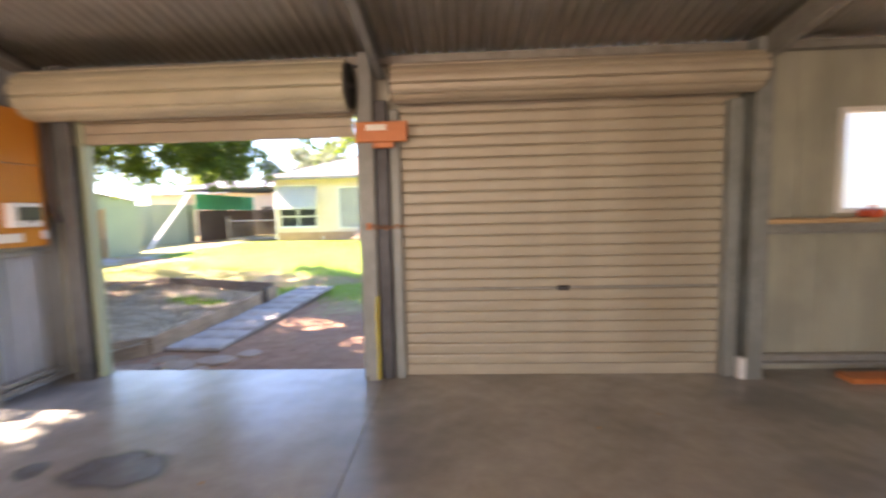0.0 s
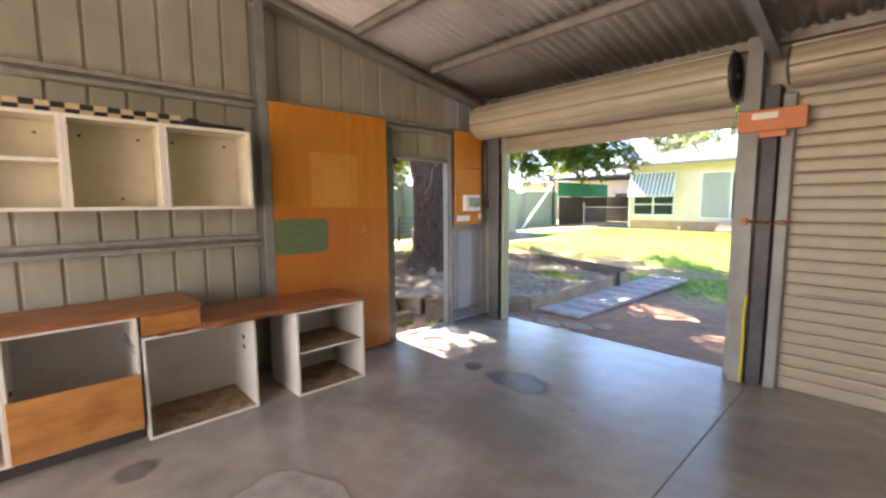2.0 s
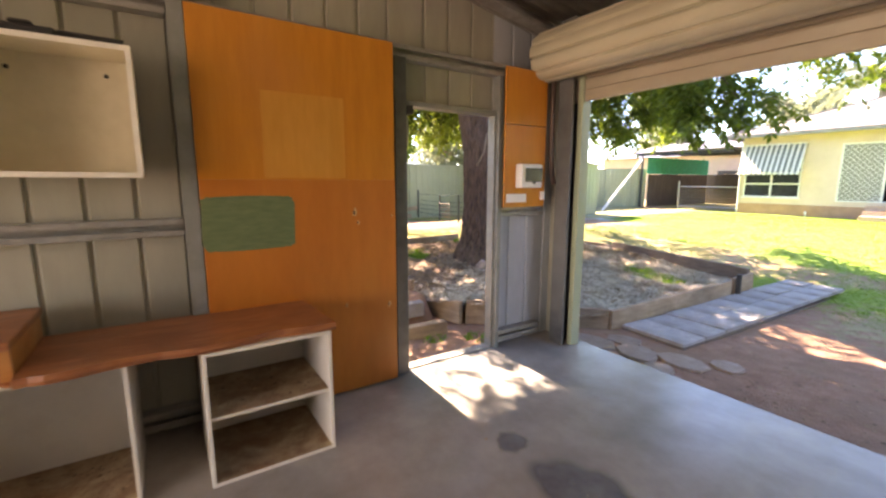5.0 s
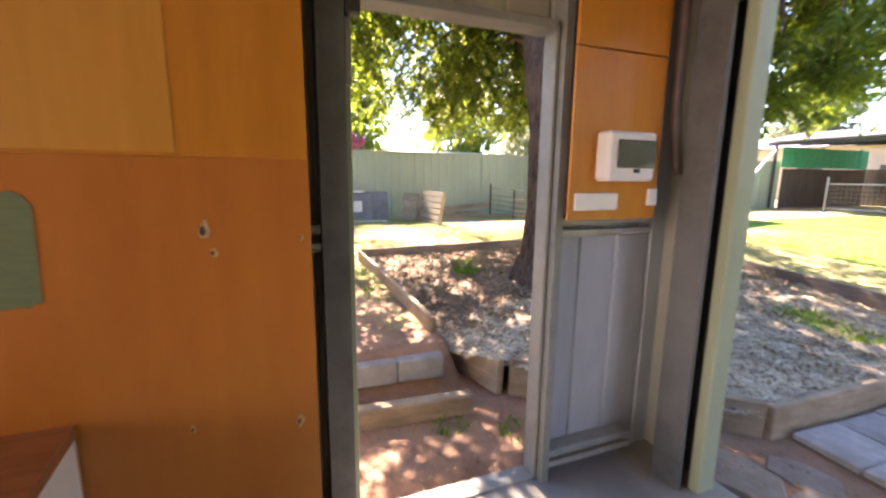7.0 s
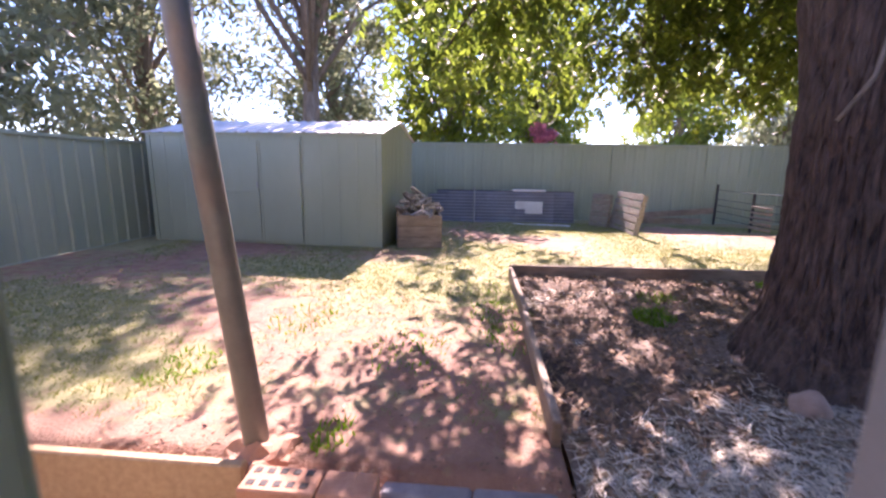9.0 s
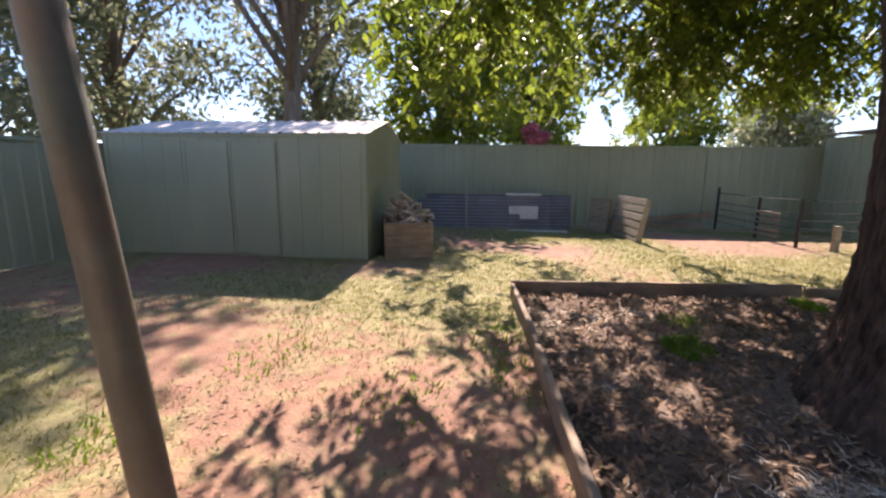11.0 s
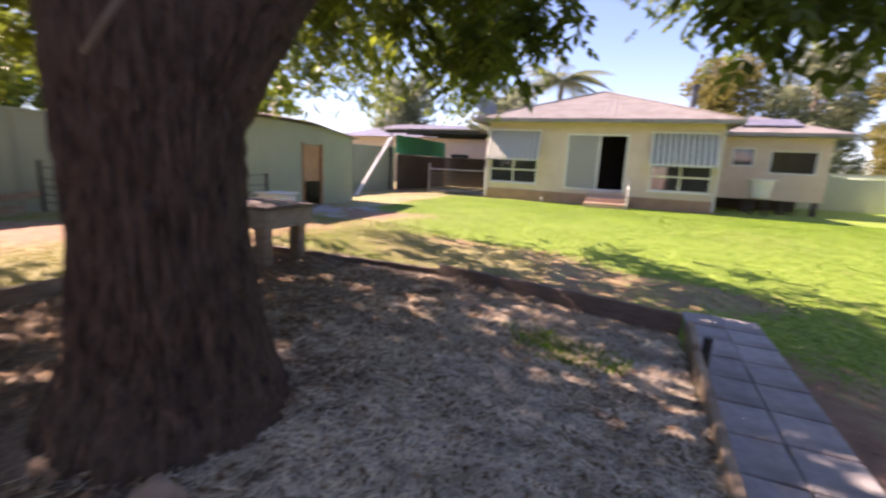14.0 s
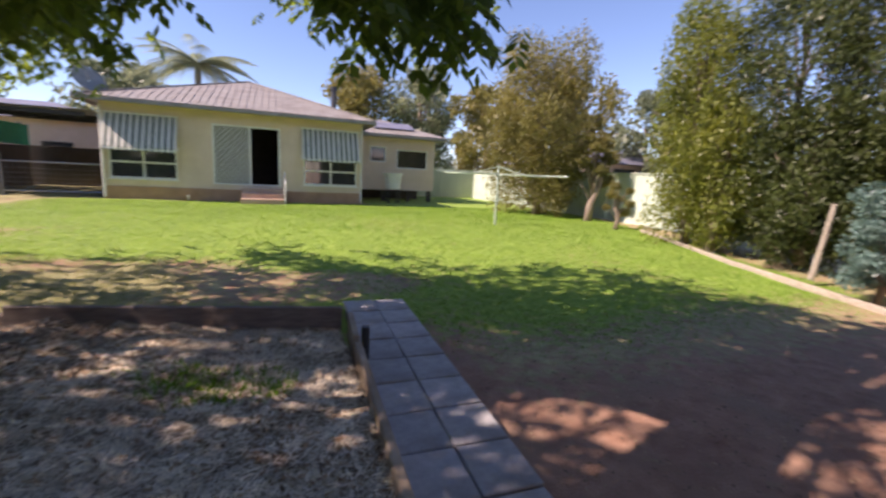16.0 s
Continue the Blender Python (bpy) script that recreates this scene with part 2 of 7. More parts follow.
AWNWHITE = surface("white_awning_stripe", (0.58, 0.56, 0.48), (0.68, 0.66, 0.58), 8, 0.75, 0.0, 0.06)
# near-black standing for shade in rooms, holes and underfloor; also used on plinths
SHADEDARK = surface("shaded_recess_dark", (0.05, 0.04, 0.035), (0.08, 0.065, 0.055), 3, 0.8, 0.0, 0.02)
CURTAINCLOTH = surface("grey_net_curtain", (0.22, 0.215, 0.20), (0.31, 0.30, 0.28), 20, 0.9, 0.0, 0.1, stretch=(6, 1, 0.3))
SHADECLOTH = surface("green_shade_cloth", (0.02, 0.32, 0.19), (0.035, 0.42, 0.26), 6, 0.8, 0.0, 0.06)
# brown deepened to stand in for the carport's shade
BROWNFENCE = surface("brown_fence", (0.085, 0.065, 0.05), (0.13, 0.10, 0.08), 5, 0.8, 0.0, 0.1, stretch=(1, 1, 0.3))
GREYTIN = surface("grey_stacked_sheet", (0.16, 0.16, 0.17), (0.25, 0.25, 0.26), 3, 0.5, 0.3, 0.05, stain=(0.13, 0.12, 0.12), vary=0.15)
FIREWOOD = surface("split_firewood", (0.20, 0.15, 0.11), (0.62, 0.54, 0.44), 9, 0.9, 0.0, 0.3, stretch=(2, 2, 6), vary=0.35)
SHEDDOOR = surface("tan_shed_door", (0.44, 0.22, 0.10), (0.54, 0.30, 0.15), 3, 0.7, 0.0, 0.06, stain=(0.36, 0.18, 0.09))
TABLETOP = surface("dark_weathered_table_top", (0.10, 0.075, 0.065), (0.20, 0.15, 0.125), 5, 0.7, 0.0, 0.15, stretch=(1, 6, 6), vary=0.2)
HOISTMAT = surface("pale_green_pipe", (0.36, 0.44, 0.36), (0.46, 0.54, 0.45), 10, 0.45, 0.3, 0.04)
WIRE = surface("galvanised_wire", (0.34, 0.34, 0.33), (0.46, 0.46, 0.45), 20, 0.45, 0.7, 0.0)
MULCH = surface("dry_mulch", (0.12, 0.078, 0.053), (0.33, 0.24, 0.17), 26, 0.95, 0.0, 0.6, grain=90, stain=(0.10, 0.062, 0.042), stain_scale=1.4, stain_amount=0.8)
STRAW = surface("dry_straw", (0.52, 0.42, 0.30), (0.84, 0.74, 0.58), 3, 0.9, 0.0, 0.0, island=0.45)
LITTER = surface("fallen_leaf_litter", (0.17, 0.10, 0.06), (0.36, 0.24, 0.14), 3, 0.9, 0.0, 0.0, island=0.5)
BLADE = leaf_material("lawn_grass_blade", (0.075, 0.175, 0.012), (0.145, 0.27, 0.024), 0.35, 0.18)
DRYBLADE = leaf_material("dry_grass_blade", (0.13, 0.165, 0.045), (0.27, 0.265, 0.09), 0.3, 0.22)
LEAF_ASH = leaf_material("ash_leaf", (0.055, 0.095, 0.018), (0.125, 0.175, 0.032), 0.58)
LEAF_GUM = leaf_material("grey_green_leaf", (0.10, 0.13, 0.075), (0.20, 0.225, 0.14), 0.45)
LEAF_LIME = leaf_material("bright_green_leaf", (0.075, 0.12, 0.016), (0.18, 0.23, 0.036), 0.45)
LEAF_HEDGE = leaf_material("olive_hedge_leaf", (0.085, 0.115, 0.018), (0.19, 0.21, 0.04), 0.4)
# darker copy of the hedge leaf, for the shaded inside of the hedge
LEAF_SHADED = leaf_material("shaded_hedge_leaf", (0.028, 0.045, 0.012), (0.075, 0.095, 0.024), 0.3)
LEAF_OLIVE = leaf_material("olive_yellow_leaf", (0.105, 0.11, 0.032), (0.215, 0.195, 0.06), 0.4)
LEAF_BLUE = leaf_material("blue_green_leaf", (0.08, 0.14, 0.12), (0.14, 0.22, 0.19), 0.25)
LEAF_PINK = leaf_material("pink_bougainvillea_leaf", (0.34, 0.10, 0.11), (0.5, 0.18, 0.18), 0.35)
GLASS = glass_material("window_glass")
FROSTED = glass_material("frosted_window_glass", (0.95, 0.95, 0.95), 0.55)
DARKGLASS = surface("dark_window_glass", (0.02, 0.022, 0.025), (0.04, 0.042, 0.045), 2, 0.06, 0.0, 0.0, spec=0.8, rough_var=0.03)


def ground_material():
    """Red-brown earth, dry grass and lawn, mixed by the cover that the sheet carries."""
    m = surface("yard_ground", (0.24, 0.12, 0.075), (0.37, 0.21, 0.138), 6, 0.95, 0.0, 0.5, grain=55, stain=(0.26, 0.165, 0.11), stain_scale=1.3, stain_amount=0.8)
    n, l = m.node_tree.nodes, m.node_tree.links
    p = n["Principled BSDF"]
    earth = p.inputs["Base Color"].links[0].from_socket
    at = n.new("ShaderNodeAttribute")
    at.attribute_name = "cover"
    sep = n.new("ShaderNodeSeparateColor")
    l.new(at.outputs["Color"], sep.inputs[0])
    co = n.new("ShaderNodeTexCoord")

    def layer(base, channel, dark, light, scale, lo, hi):
        t = n.new("ShaderNodeTexNoise")
        t.inputs["Scale"].default_value, t.inputs["Detail"].default_value, t.inputs["Roughness"].default_value = scale, 7, 0.7
        l.new(co.outputs["Object"], t.inputs["Vector"])
        r = n.new("ShaderNodeValToRGB")
        r.color_ramp.elements[0].position, r.color_ramp.elements[1].position = 0.35, 0.65
        r.color_ramp.elements[0].color, r.color_ramp.elements[1].color = (*dark, 1), (*light, 1)
        l.new(t.outputs[0], r.inputs[0])
        ad = n.new("ShaderNodeMath")
        ad.operation = "ADD"
        l.new(sep.outputs[channel], ad.inputs[0])
        t2 = n.new("ShaderNodeTexNoise")
        t2.inputs["Scale"].default_value, t2.inputs["Detail"].default_value = 7.0, 8
        l.new(co.outputs["Object"], t2.inputs["Vector"])
        l.new(t2.outputs[0], ad.inputs[1])
        mr = n.new("ShaderNodeMapRange")
        mr.inputs[1].default_value, mr.inputs[2].default_value = lo, hi
        l.new(ad.outputs[0], mr.inputs[0])
        mx = n.new("ShaderNodeMixRGB")
        l.new(mr.outputs[0], mx.inputs[0])
        l.new(base, mx.inputs[1])
        l.new(r.outputs[0], mx.inputs[2])
        return mx.outputs[0]

    c = layer(earth, 1, (0.21, 0.205, 0.085), (0.38, 0.33, 0.16), 11, 0.62, 0.95)
    c = layer(c, 0, (0.125, 0.23, 0.025), (0.26, 0.36, 0.05), 9, 0.85, 1.15)
    l.new(c, p.inputs["Base Color"])
    return m


GROUND = ground_material()


# ---- builders ----
ORIGIN = {}


def B():
    return bmesh.new()


def box(bm, a, b, bev=0.0, m=None):
    """A box from corner a to corner b, with its edges eased."""
    lo, hi = [min(u, v) for u, v in zip(a, b)], [max(u, v) for u, v in zip(a, b)]
    mat = Matrix.Translation([(u + v) / 2 for u, v in zip(lo, hi)]) @ Matrix.Diagonal([v - u for u, v in zip(lo, hi)] + [1])
    vs = bmesh.ops.create_cube(bm, size=1, matrix=mat)["verts"]
    if bev:
        es = list({e for v in vs for e in v.link_edges})
        vs = bmesh.ops.bevel(bm, geom=es, offset=bev, segments=1, affect="EDGES", clamp_overlap=True)["verts"]
        vs = list(vs)
    if m:
        bmesh.ops.transform(bm, matrix=m, verts=list({v for v in vs}))
    return vs


def beam(bm, p, q, w, h, bev=0.0, up=(0, 0, 1)):
    """A square bar from p to q, w wide and h high."""
    p, q = Vector(p), Vector(q)
    d = q - p
    y = d.normalized()
    x = y.cross(Vector(up)).normalized()
    z = x.cross(y)
    m = Matrix((x, y, z)).transposed().to_4x4()
    m.translation = (p + q) / 2
    return box(bm, (-w / 2, -d.length / 2, -h / 2), (w / 2, d.length / 2, h / 2), bev, m)


def rod(bm, p, q, r, r2=None, n=10):
    p, q = Vector(p), Vector(q)
    d = q - p
    m = d.to_track_quat("Z", "Y").to_matrix().to_4x4()
    m.translation = (p + q) / 2
    return bmesh.ops.create_cone(bm, cap_ends=True, segments=n, radius1=r, radius2=r if r2 is None else r2, depth=d.length, matrix=m)["verts"]


def tube(bm, pts, r, n=8):
    """A round tube along points; r may be a list."""
    rings = []
    for i, p in enumerate(pts):
        p = Vector(p)
        d = (Vector(pts[min(i + 1, len(pts) - 1)]) - Vector(pts[max(i - 1, 0)])).normalized()
        s = d.orthogonal().normalized() if i == 0 else (side - d * side.dot(d)).normalized()
        side = s
        t = d.cross(s)
        rr = r[i] if isinstance(r, (list, tuple)) else r
        rings.append([bm.verts.new(p + rr * (math.cos(a) * s + math.sin(a) * t)) for a in [2 * math.pi * k / n for k in range(n)]])
    for a, b in zip(rings, rings[1:]):
        for k in range(n):
            bm.faces.new((a[k], a[(k + 1) % n], b[(k + 1) % n], b[k]))
    bm.faces.new(rings[0][::-1])
    bm.faces.new(rings[-1])


def trim_profile(length, pitch=0.226, rib=0.016, depth=0.014):
    """A pan-and-rib wall sheet: pairs of way along and way out."""
    pts, u = [], 0.0
    while u < length - 0.01:
        for du, v in ((0, 0), (pitch - 2 * rib, 0), (pitch - 1.6 * rib, depth), (pitch - 0.4 * rib, depth)):
            if u + du < length - 0.004:
                pts.append((u + du, v))
        u += pitch
    pts.append((length, 0))
    return pts


def wave_profile(length, pitch=0.076, depth=0.017, n=8):
    c = int(length / pitch * n)
    return [(length * i / c, depth * 0.5 * (1 - math.cos(2 * math.pi * length * i / c / pitch))) for i in range(c + 1)]


def sheet(bm, prof, place, lo, hi, thick=0.004, out=1):
    """A profiled sheet with two faces. place(u, v, w) sets a point; lo(u), hi(u) are its ends."""
    grid = []
    for u, v in prof:
        grid.append([bm.verts.new(place(u, v + k, w)) for k in (0, thick) for w in (lo(u), hi(u))])
    for a, b in zip(grid, grid[1:]):
        bm.faces.new((a[0], b[0], b[1], a[1]))
        bm.faces.new((a[2], a[3], b[3], b[2]))
        bm.faces.new((a[0], a[2], b[2], b[0]))
        bm.faces.new((a[1], b[1], b[3], a[3]))
    bm.faces.new((grid[0][0], grid[0][1], grid[0][3], grid[0][2]))
    bm.faces.new((grid[-1][0], grid[-1][2], grid[-1][3], grid[-1][1]))


def finish(name, bm, material, smooth=False):
    bmesh.ops.recalc_face_normals(bm, faces=bm.faces)
    me = bpy.data.meshes.new(name)
    bm.to_mesh(me)
    bm.free()
    me.materials.append(material)
    if smooth:
        me.shade_smooth()
    return me


def thing(name, loc, label, category, group="", kind="", rz=0.0, local=False):
    """A top-level empty at the thing's base; its parts are given in the world, or about the base when local."""
    ob = new(name)
    ob.empty_display_size = 0.1
    ob.matrix_world = pose(*loc, 0, 0, rz)
    ORIGIN[ob] = Vector((0, 0, 0)) if local else Vector(loc)
    return tagged(ob, label, category, group, kind)


def part(name, bm, material, parent, label="", smooth=False):
    me = finish(name, bm, material, smooth)
    return part_mesh(name, me, parent, label)


def part_mesh(name, me, parent, label=""):
    me.transform(Matrix.Translation(-ORIGIN[parent]))
    ob = new(name, me)
    ob.parent = parent
    ORIGIN[ob] = ORIGIN[parent]
    return tagged(ob, label)


def piece(name, me, parent, m, label=""):
    """An object of its own on shared mesh data, placed by m about the parent's base."""
    ob = new(name, me)
    ob.parent = parent
    ob.matrix_basis = m
    ORIGIN[ob] = ORIGIN[parent]
    return tagged(ob, label)


def solo(name, bm, material, loc, label, category="", group="", kind="", smooth=False):
    """A thing of one mesh, given in the world, with its origin at loc."""
    me = finish(name, bm, material, smooth)
    me.transform(Matrix.Translation(-Vector(loc)))
    ob = new(name, me)
    ob.location = loc
    ORIGIN[ob] = Vector(loc)
    return tagged(ob, label, category, group, kind)


def raw_mesh(name, verts, faces, material):
    """A mesh from arrays of points and of equal-sided faces."""
    me = bpy.data.meshes.new(name)
    k = faces.shape[1]
    me.vertices.add(len(verts))
    me.vertices.foreach_set("co", np.ascontiguousarray(verts, dtype=np.float32).ravel())
    me.loops.add(faces.size)
    me.loops.foreach_set("vertex_index", np.ascontiguousarray(faces, dtype=np.int32).ravel())
    me.polygons.add(len(faces))
    me.polygons.foreach_set("loop_start", np.arange(0, faces.size, k, dtype=np.int32))
    me.update(calc_edges=True)
    me.materials.append(material)
    return me


def step(a, b, x):
    t = min(1.0, max(0.0, (x - a) / (b - a)))
    return t * t * (3 - 2 * t)


# ---- garage shell ----
POST = surface("dark_grey_steel_post", (0.085, 0.09, 0.09), (0.14, 0.145, 0.145), 8, 0.5, 0.1, 0.04, stain=(0.18, 0.18, 0.17))
WX, FY, EX, SY = -4.14, 4.22, 5.45, -4.4      # west, front, east and back sheeting
SLOPE, EAVE, RIDGE = 0.18, 2.94, 0.0


def roof_z(y):
    return EAVE + SLOPE * (FY - max(y, 2 * RIDGE - y))


floor = thing("floor", (0.6, 0, -0.14), "smooth sealed grey concrete slab with worn stains", "floor", kind="structure")
bm = B()
box(bm, (WX - 0.02, SY - 0.02, -0.16), (-0.9445, FY + 0.06, 0), 0.004)
part("slab_bay", bm, CONCRETE, floor)
bm = B()
box(bm, (-0.9415, SY - 0.02, -0.16), (EX + 0.02, FY + 0.06, 0), 0.004)
part("slab_bay", bm, CONCRETE, floor)


def faded(material):
    """The same surface, thinning out to nothing where the film's fade runs out."""
    n, l = material.node_tree.nodes, material.node_tree.links
    at = n.new("ShaderNodeAttribute")
    at.attribute_name = "fade"
    t = n.new("ShaderNodeTexNoise")
    t.inputs["Scale"].default_value, t.inputs["Detail"].default_value = 9.0, 6
    co = n.new("ShaderNodeTexCoord")
    l.new(co.outputs["Object"], t.inputs["Vector"])
    mul = n.new("ShaderNodeMath")
    mul.operation = "MULTIPLY_ADD"
    l.new(t.outputs[0], mul.inputs[0])
    mul.inputs[1].default_value = 0.9
    mul.inputs[2].default_value = -0.45
    ad = n.new("ShaderNodeMath")
    ad.operation = "ADD"
    ad.use_clamp = True
    l.new(at.outputs["Fac"], ad.inputs[0])
    l.new(mul.outputs[0], ad.inputs[1])
    k = n.new("ShaderNodeMath")
    k.operation = "MULTIPLY"
    l.new(ad.outputs[0], k.inputs[0])
    l.new(at.outputs["Fac"], k.inputs[1])
    l.new(k.outputs[0], n["Principled BSDF"].inputs["Alpha"])


def blotch(name, x, y, rx, ry, material, seed, label, rim=0.35):
    """A thin irregular stain film on the slab, thinner towards its rim."""
    rnd = random.Random(seed)
    ph = [rnd.uniform(0, 6.28) for _ in range(4)]
    radii, count = (0.015, 0.5, 1 - rim, 1.0), 40
    vs, fade = [], []
    for r in radii:
        for k in range(count):
            a = 2 * math.pi * k / count
            w = r * (1 + 0.10 * math.sin(2 * a + ph[0]) + 0.07 * math.sin(3 * a + ph[1]) + 0.05 * math.sin(7 * a + ph[2]))
            vs.append((x + rx * w * math.cos(a), y + ry * w * math.sin(a), 0.0025))
            fade.append(0.0 if r == 1.0 else 0.9)
    fs = [(i * count + k, (i + 1) * count + k, (i + 1) * count + (k + 1) % count, i * count + (k + 1) % count) for i in range(3) for k in range(count)]
    me = raw_mesh(name, np.array(vs), np.array(fs), material)
    at = me.color_attributes.new("fade", "FLOAT_COLOR", "POINT")
    at.data.foreach_set("color", np.array([(f, f, f, 1) for f in fade], dtype=np.float32).ravel())
    part_mesh(name, me, floor, label)


faded(CONCDARK)
faded(CONCPALE_FILM)
blotch("stain", -2.35, 2.62, 0.36, 0.27, CONCDARK, 3, "dark damp oil stain")
blotch("stain", -2.88, 2.60, 0.13, 0.11, CONCDARK, 5, "dark damp oil stain")
blotch("stain", -2.05, 0.40, 0.52, 0.50, CONCPALE_FILM, 8, "pale round bare patch", 0.16)
blotch("stain", -3.15, -0.05, 0.12, 0.16, CONCDARK, 9, "dark smudge")
blotch("stain", -3.05, -0.45, 0.06, 0.14, CONCDARK, 11, "dark smudge")
rnd = random.Random(4)
for k in range(14):
    bm = B()
    x, y = rnd.uniform(-3.2, 1.5), rnd.uniform(0.3, 3.8)
    r = rnd.uniform(0.008, 0.02)
    bmesh.ops.create_icosphere(bm, subdivisions=1, radius=r, matrix=Matrix.Translation((x, y, r * 0.3)) @ Matrix.Diagonal((1, rnd.uniform(0.5, 1), 0.35, 1)))
    solo("leaf_crumb", bm, LITTER, (x, y, 0), "small dark dry crumb on the slab", "debris", "crumbs on the slab")

# west wall: sheeting in stretches, with the doorway between
DY0, DY1, DZ = 2.57, 3.43, 2.10
wall_w = thing("wall_west", (WX, 0, 0), "ribbed grey-green steel wall with open girts and a doorway", "wall", kind="structure")


def west_sheet(y0, y1, lo, hi, material=CLAD, name="cladding"):
    bm = B()
    sheet(bm, trim_profile(y1 - y0), lambda u, v, w: (WX - v, y0 + u, w), lambda u: lo, lambda u: (roof_z(y0 + u) if hi is None else hi), 0.006)
    part(name, bm, material, wall_w)


west_sheet(SY - 0.138, DY0 - 0.02, -0.05, None)
west_sheet(DY0 - 0.02, DY1 + 0.02, DZ, None)
west_sheet(DY1 + 0.02, FY, -0.05, None, BLUECLAD)


def girt(y0, y1, z, h=0.1):
    """A lipped channel along the wall: two flanges and a web."""
    bm = B()
    x0, x1 = WX + 0.003, WX + 0.09
    box(bm, (x0, y0, z - h / 2), (x1, y1, z - h / 2 + 0.012), 0.003)
    box(bm, (x0, y0, z + h / 2 - 0.012), (x1, y1, z + h / 2), 0.003)
    box(bm, (x1 - 0.012, y0, z - h / 2 + 0.012), (x1, y1, z - h / 2 + 0.032))
    box(bm, (x1 - 0.012, y0, z + h / 2 - 0.032), (x1, y1, z + h / 2 - 0.012))
    box(bm, (x0, y0, z - h / 2 + 0.012), (x0 + 0.010, y1, z + h / 2 - 0.012))
    part("girt", bm, GALV, wall_w)


for z in (0.11, 1.26, 2.46):
    girt(SY, 1.085, z)
    girt(1.175, 2.45, z)
    if z < 2:
        girt(DY1 + 0.05, 4.02, z, 0.09)
girt(2.45, 3.95, 2.45)


def channel(bm, x0, y0, x1, y1, z0, z1, t=0.008, open_side="y+"):
    """An upright C post, open to one side."""
    if open_side == "y+":
        box(bm, (x0, y0, z0), (x1, y0 + t, z1))
        box(bm, (x0, y0 + t, z0), (x0 + t, y1, z1))
        box(bm, (x1 - t, y0 + t, z0), (x1, y1, z1))
        box(bm, (x1 - 0.022, y1 - t, z0), (x1 - t, y1, z1))
    elif open_side == "y-":
        box(bm, (x0, y1 - t, z0), (x1, y1, z1))
        box(bm, (x0, y0, z0), (x0 + t, y1 - t, z1))
        box(bm, (x1 - t, y0, z0), (x1, y1 - t, z1))
        box(bm, (x1 - 0.022, y0, z0), (x1 - t, y0 + t, z1))
    elif open_side == "x+":
        box(bm, (x0, y0, z0), (x0 + t, y1, z1))
        box(bm, (x0 + t, y0, z0), (x1, y0 + t, z1))
        box(bm, (x0 + t, y1 - t, z0), (x1, y1, z1))
        box(bm, (x1 - t, y0 + t, z0), (x1, y0 + 0.022, z1))
        box(bm, (x1 - t, y1 - 0.022, z0), (x1, y1 - t, z1))


for y in (1.09,):
    bm = B()
    channel(bm, WX + 0.005, y, WX + 0.165, y + 0.075, 0, roof_z(y) - 0.22, open_side="y-")
    part("column", bm, STEEL, wall_w)
bm = B()
channel(bm, WX + 0.005, 2.455, WX + 0.10, 2.55, 0, 2.41, open_side="y-")
part("door_post", bm, POST, wall_w)
bm = B()
box(bm, (WX - 0.03, 2.551, 0), (WX + 0.06, 2.575, DZ), 0.004)
box(bm, (WX - 0.04, 2.52, 0), (WX - 0.031, 2.575, DZ), 0.002)
part("door_jamb", bm, GREENSTEEL, wall_w)
bm = B()
box(bm, (WX - 0.03, DY1 - 0.004, 0), (WX + 0.06, DY1 + 0.018, DZ), 0.004)
channel(bm, WX + 0.005, DY1 + 0.02, WX + 0.095, DY1 + 0.06, 0, 2.40, open_side="y+")
part("door_jamb", bm, STEEL, wall_w)
bm = B()
box(bm, (WX - 0.04, DY0 + 0.006, DZ - 0.02), (WX + 0.08, DY1 - 0.005, DZ + 0.015), 0.003)
part("door_head", bm, STEEL, wall_w)
bm = B()
box(bm, (WX - 0.04, DY0 + 0.006, 0.001), (WX + 0.06, DY1 - 0.005, 0.012), 0.003)
part("door_sill", bm, GALV, wall_w)
# rafter against the gable
bm = B()
for y0, y1 in ((-0.02, FY - 0.1), (0.02, SY + 0.1)):
    beam(bm, (WX + 0.075, y0, roof_z(y0) - 0.15), (WX + 0.075, y1, roof_z(y1) - 0.15), 0.14, 0.012)
    beam(bm, (WX + 0.012, y0, roof_z(y0) - 0.09), (WX + 0.012, y1, roof_z(y1) - 0.09), 0.014, 0.17)
    beam(bm, (WX + 0.14, y0, roof_z(y0) - 0.135), (WX + 0.14, y1, roof_z(y1) - 0.135), 0.010, 0.03)
part("rafter", bm, PURLIN, wall_w)

# front wall
wall_n = thing("wall_north", (0, FY, 0), "steel front wall with two roller door bays and a window bay", "wall", kind="structure")


def front_sheet(x0, x1, lo, hi, material=CLAD):
    bm = B()
    sheet(bm, trim_profile(x1 - x0), lambda u, v, w: (x0 + u, FY + v, w), lambda u: lo, lambda u: hi, 0.006)
    part("cladding", bm, material, wall_n)


front_sheet(WX, 2.30, 2.42, EAVE)
front_sheet(WX, -3.80, -0.05, 2.42)
front_sheet(-1.08, -0.72, -0.05, 2.42)
front_sheet(2.10, 3.10, -0.05, EAVE)
front_sheet(3.10, 4.45, -0.05, 1.43)
front_sheet(3.10, 4.45, 2.35, EAVE)
front_sheet(4.45, EX, -0.05, EAVE)
bm = B()
channel(bm, -3.92, 4.03, -3.765, FY - 0.003, 0, EAVE - 0.04, open_side="x+")
part("column", bm, POST, wall_n)
bm = B()
box(bm, (-3.764, 4.10, 0), (-3.71, 4.21, 2.42), 0.006)
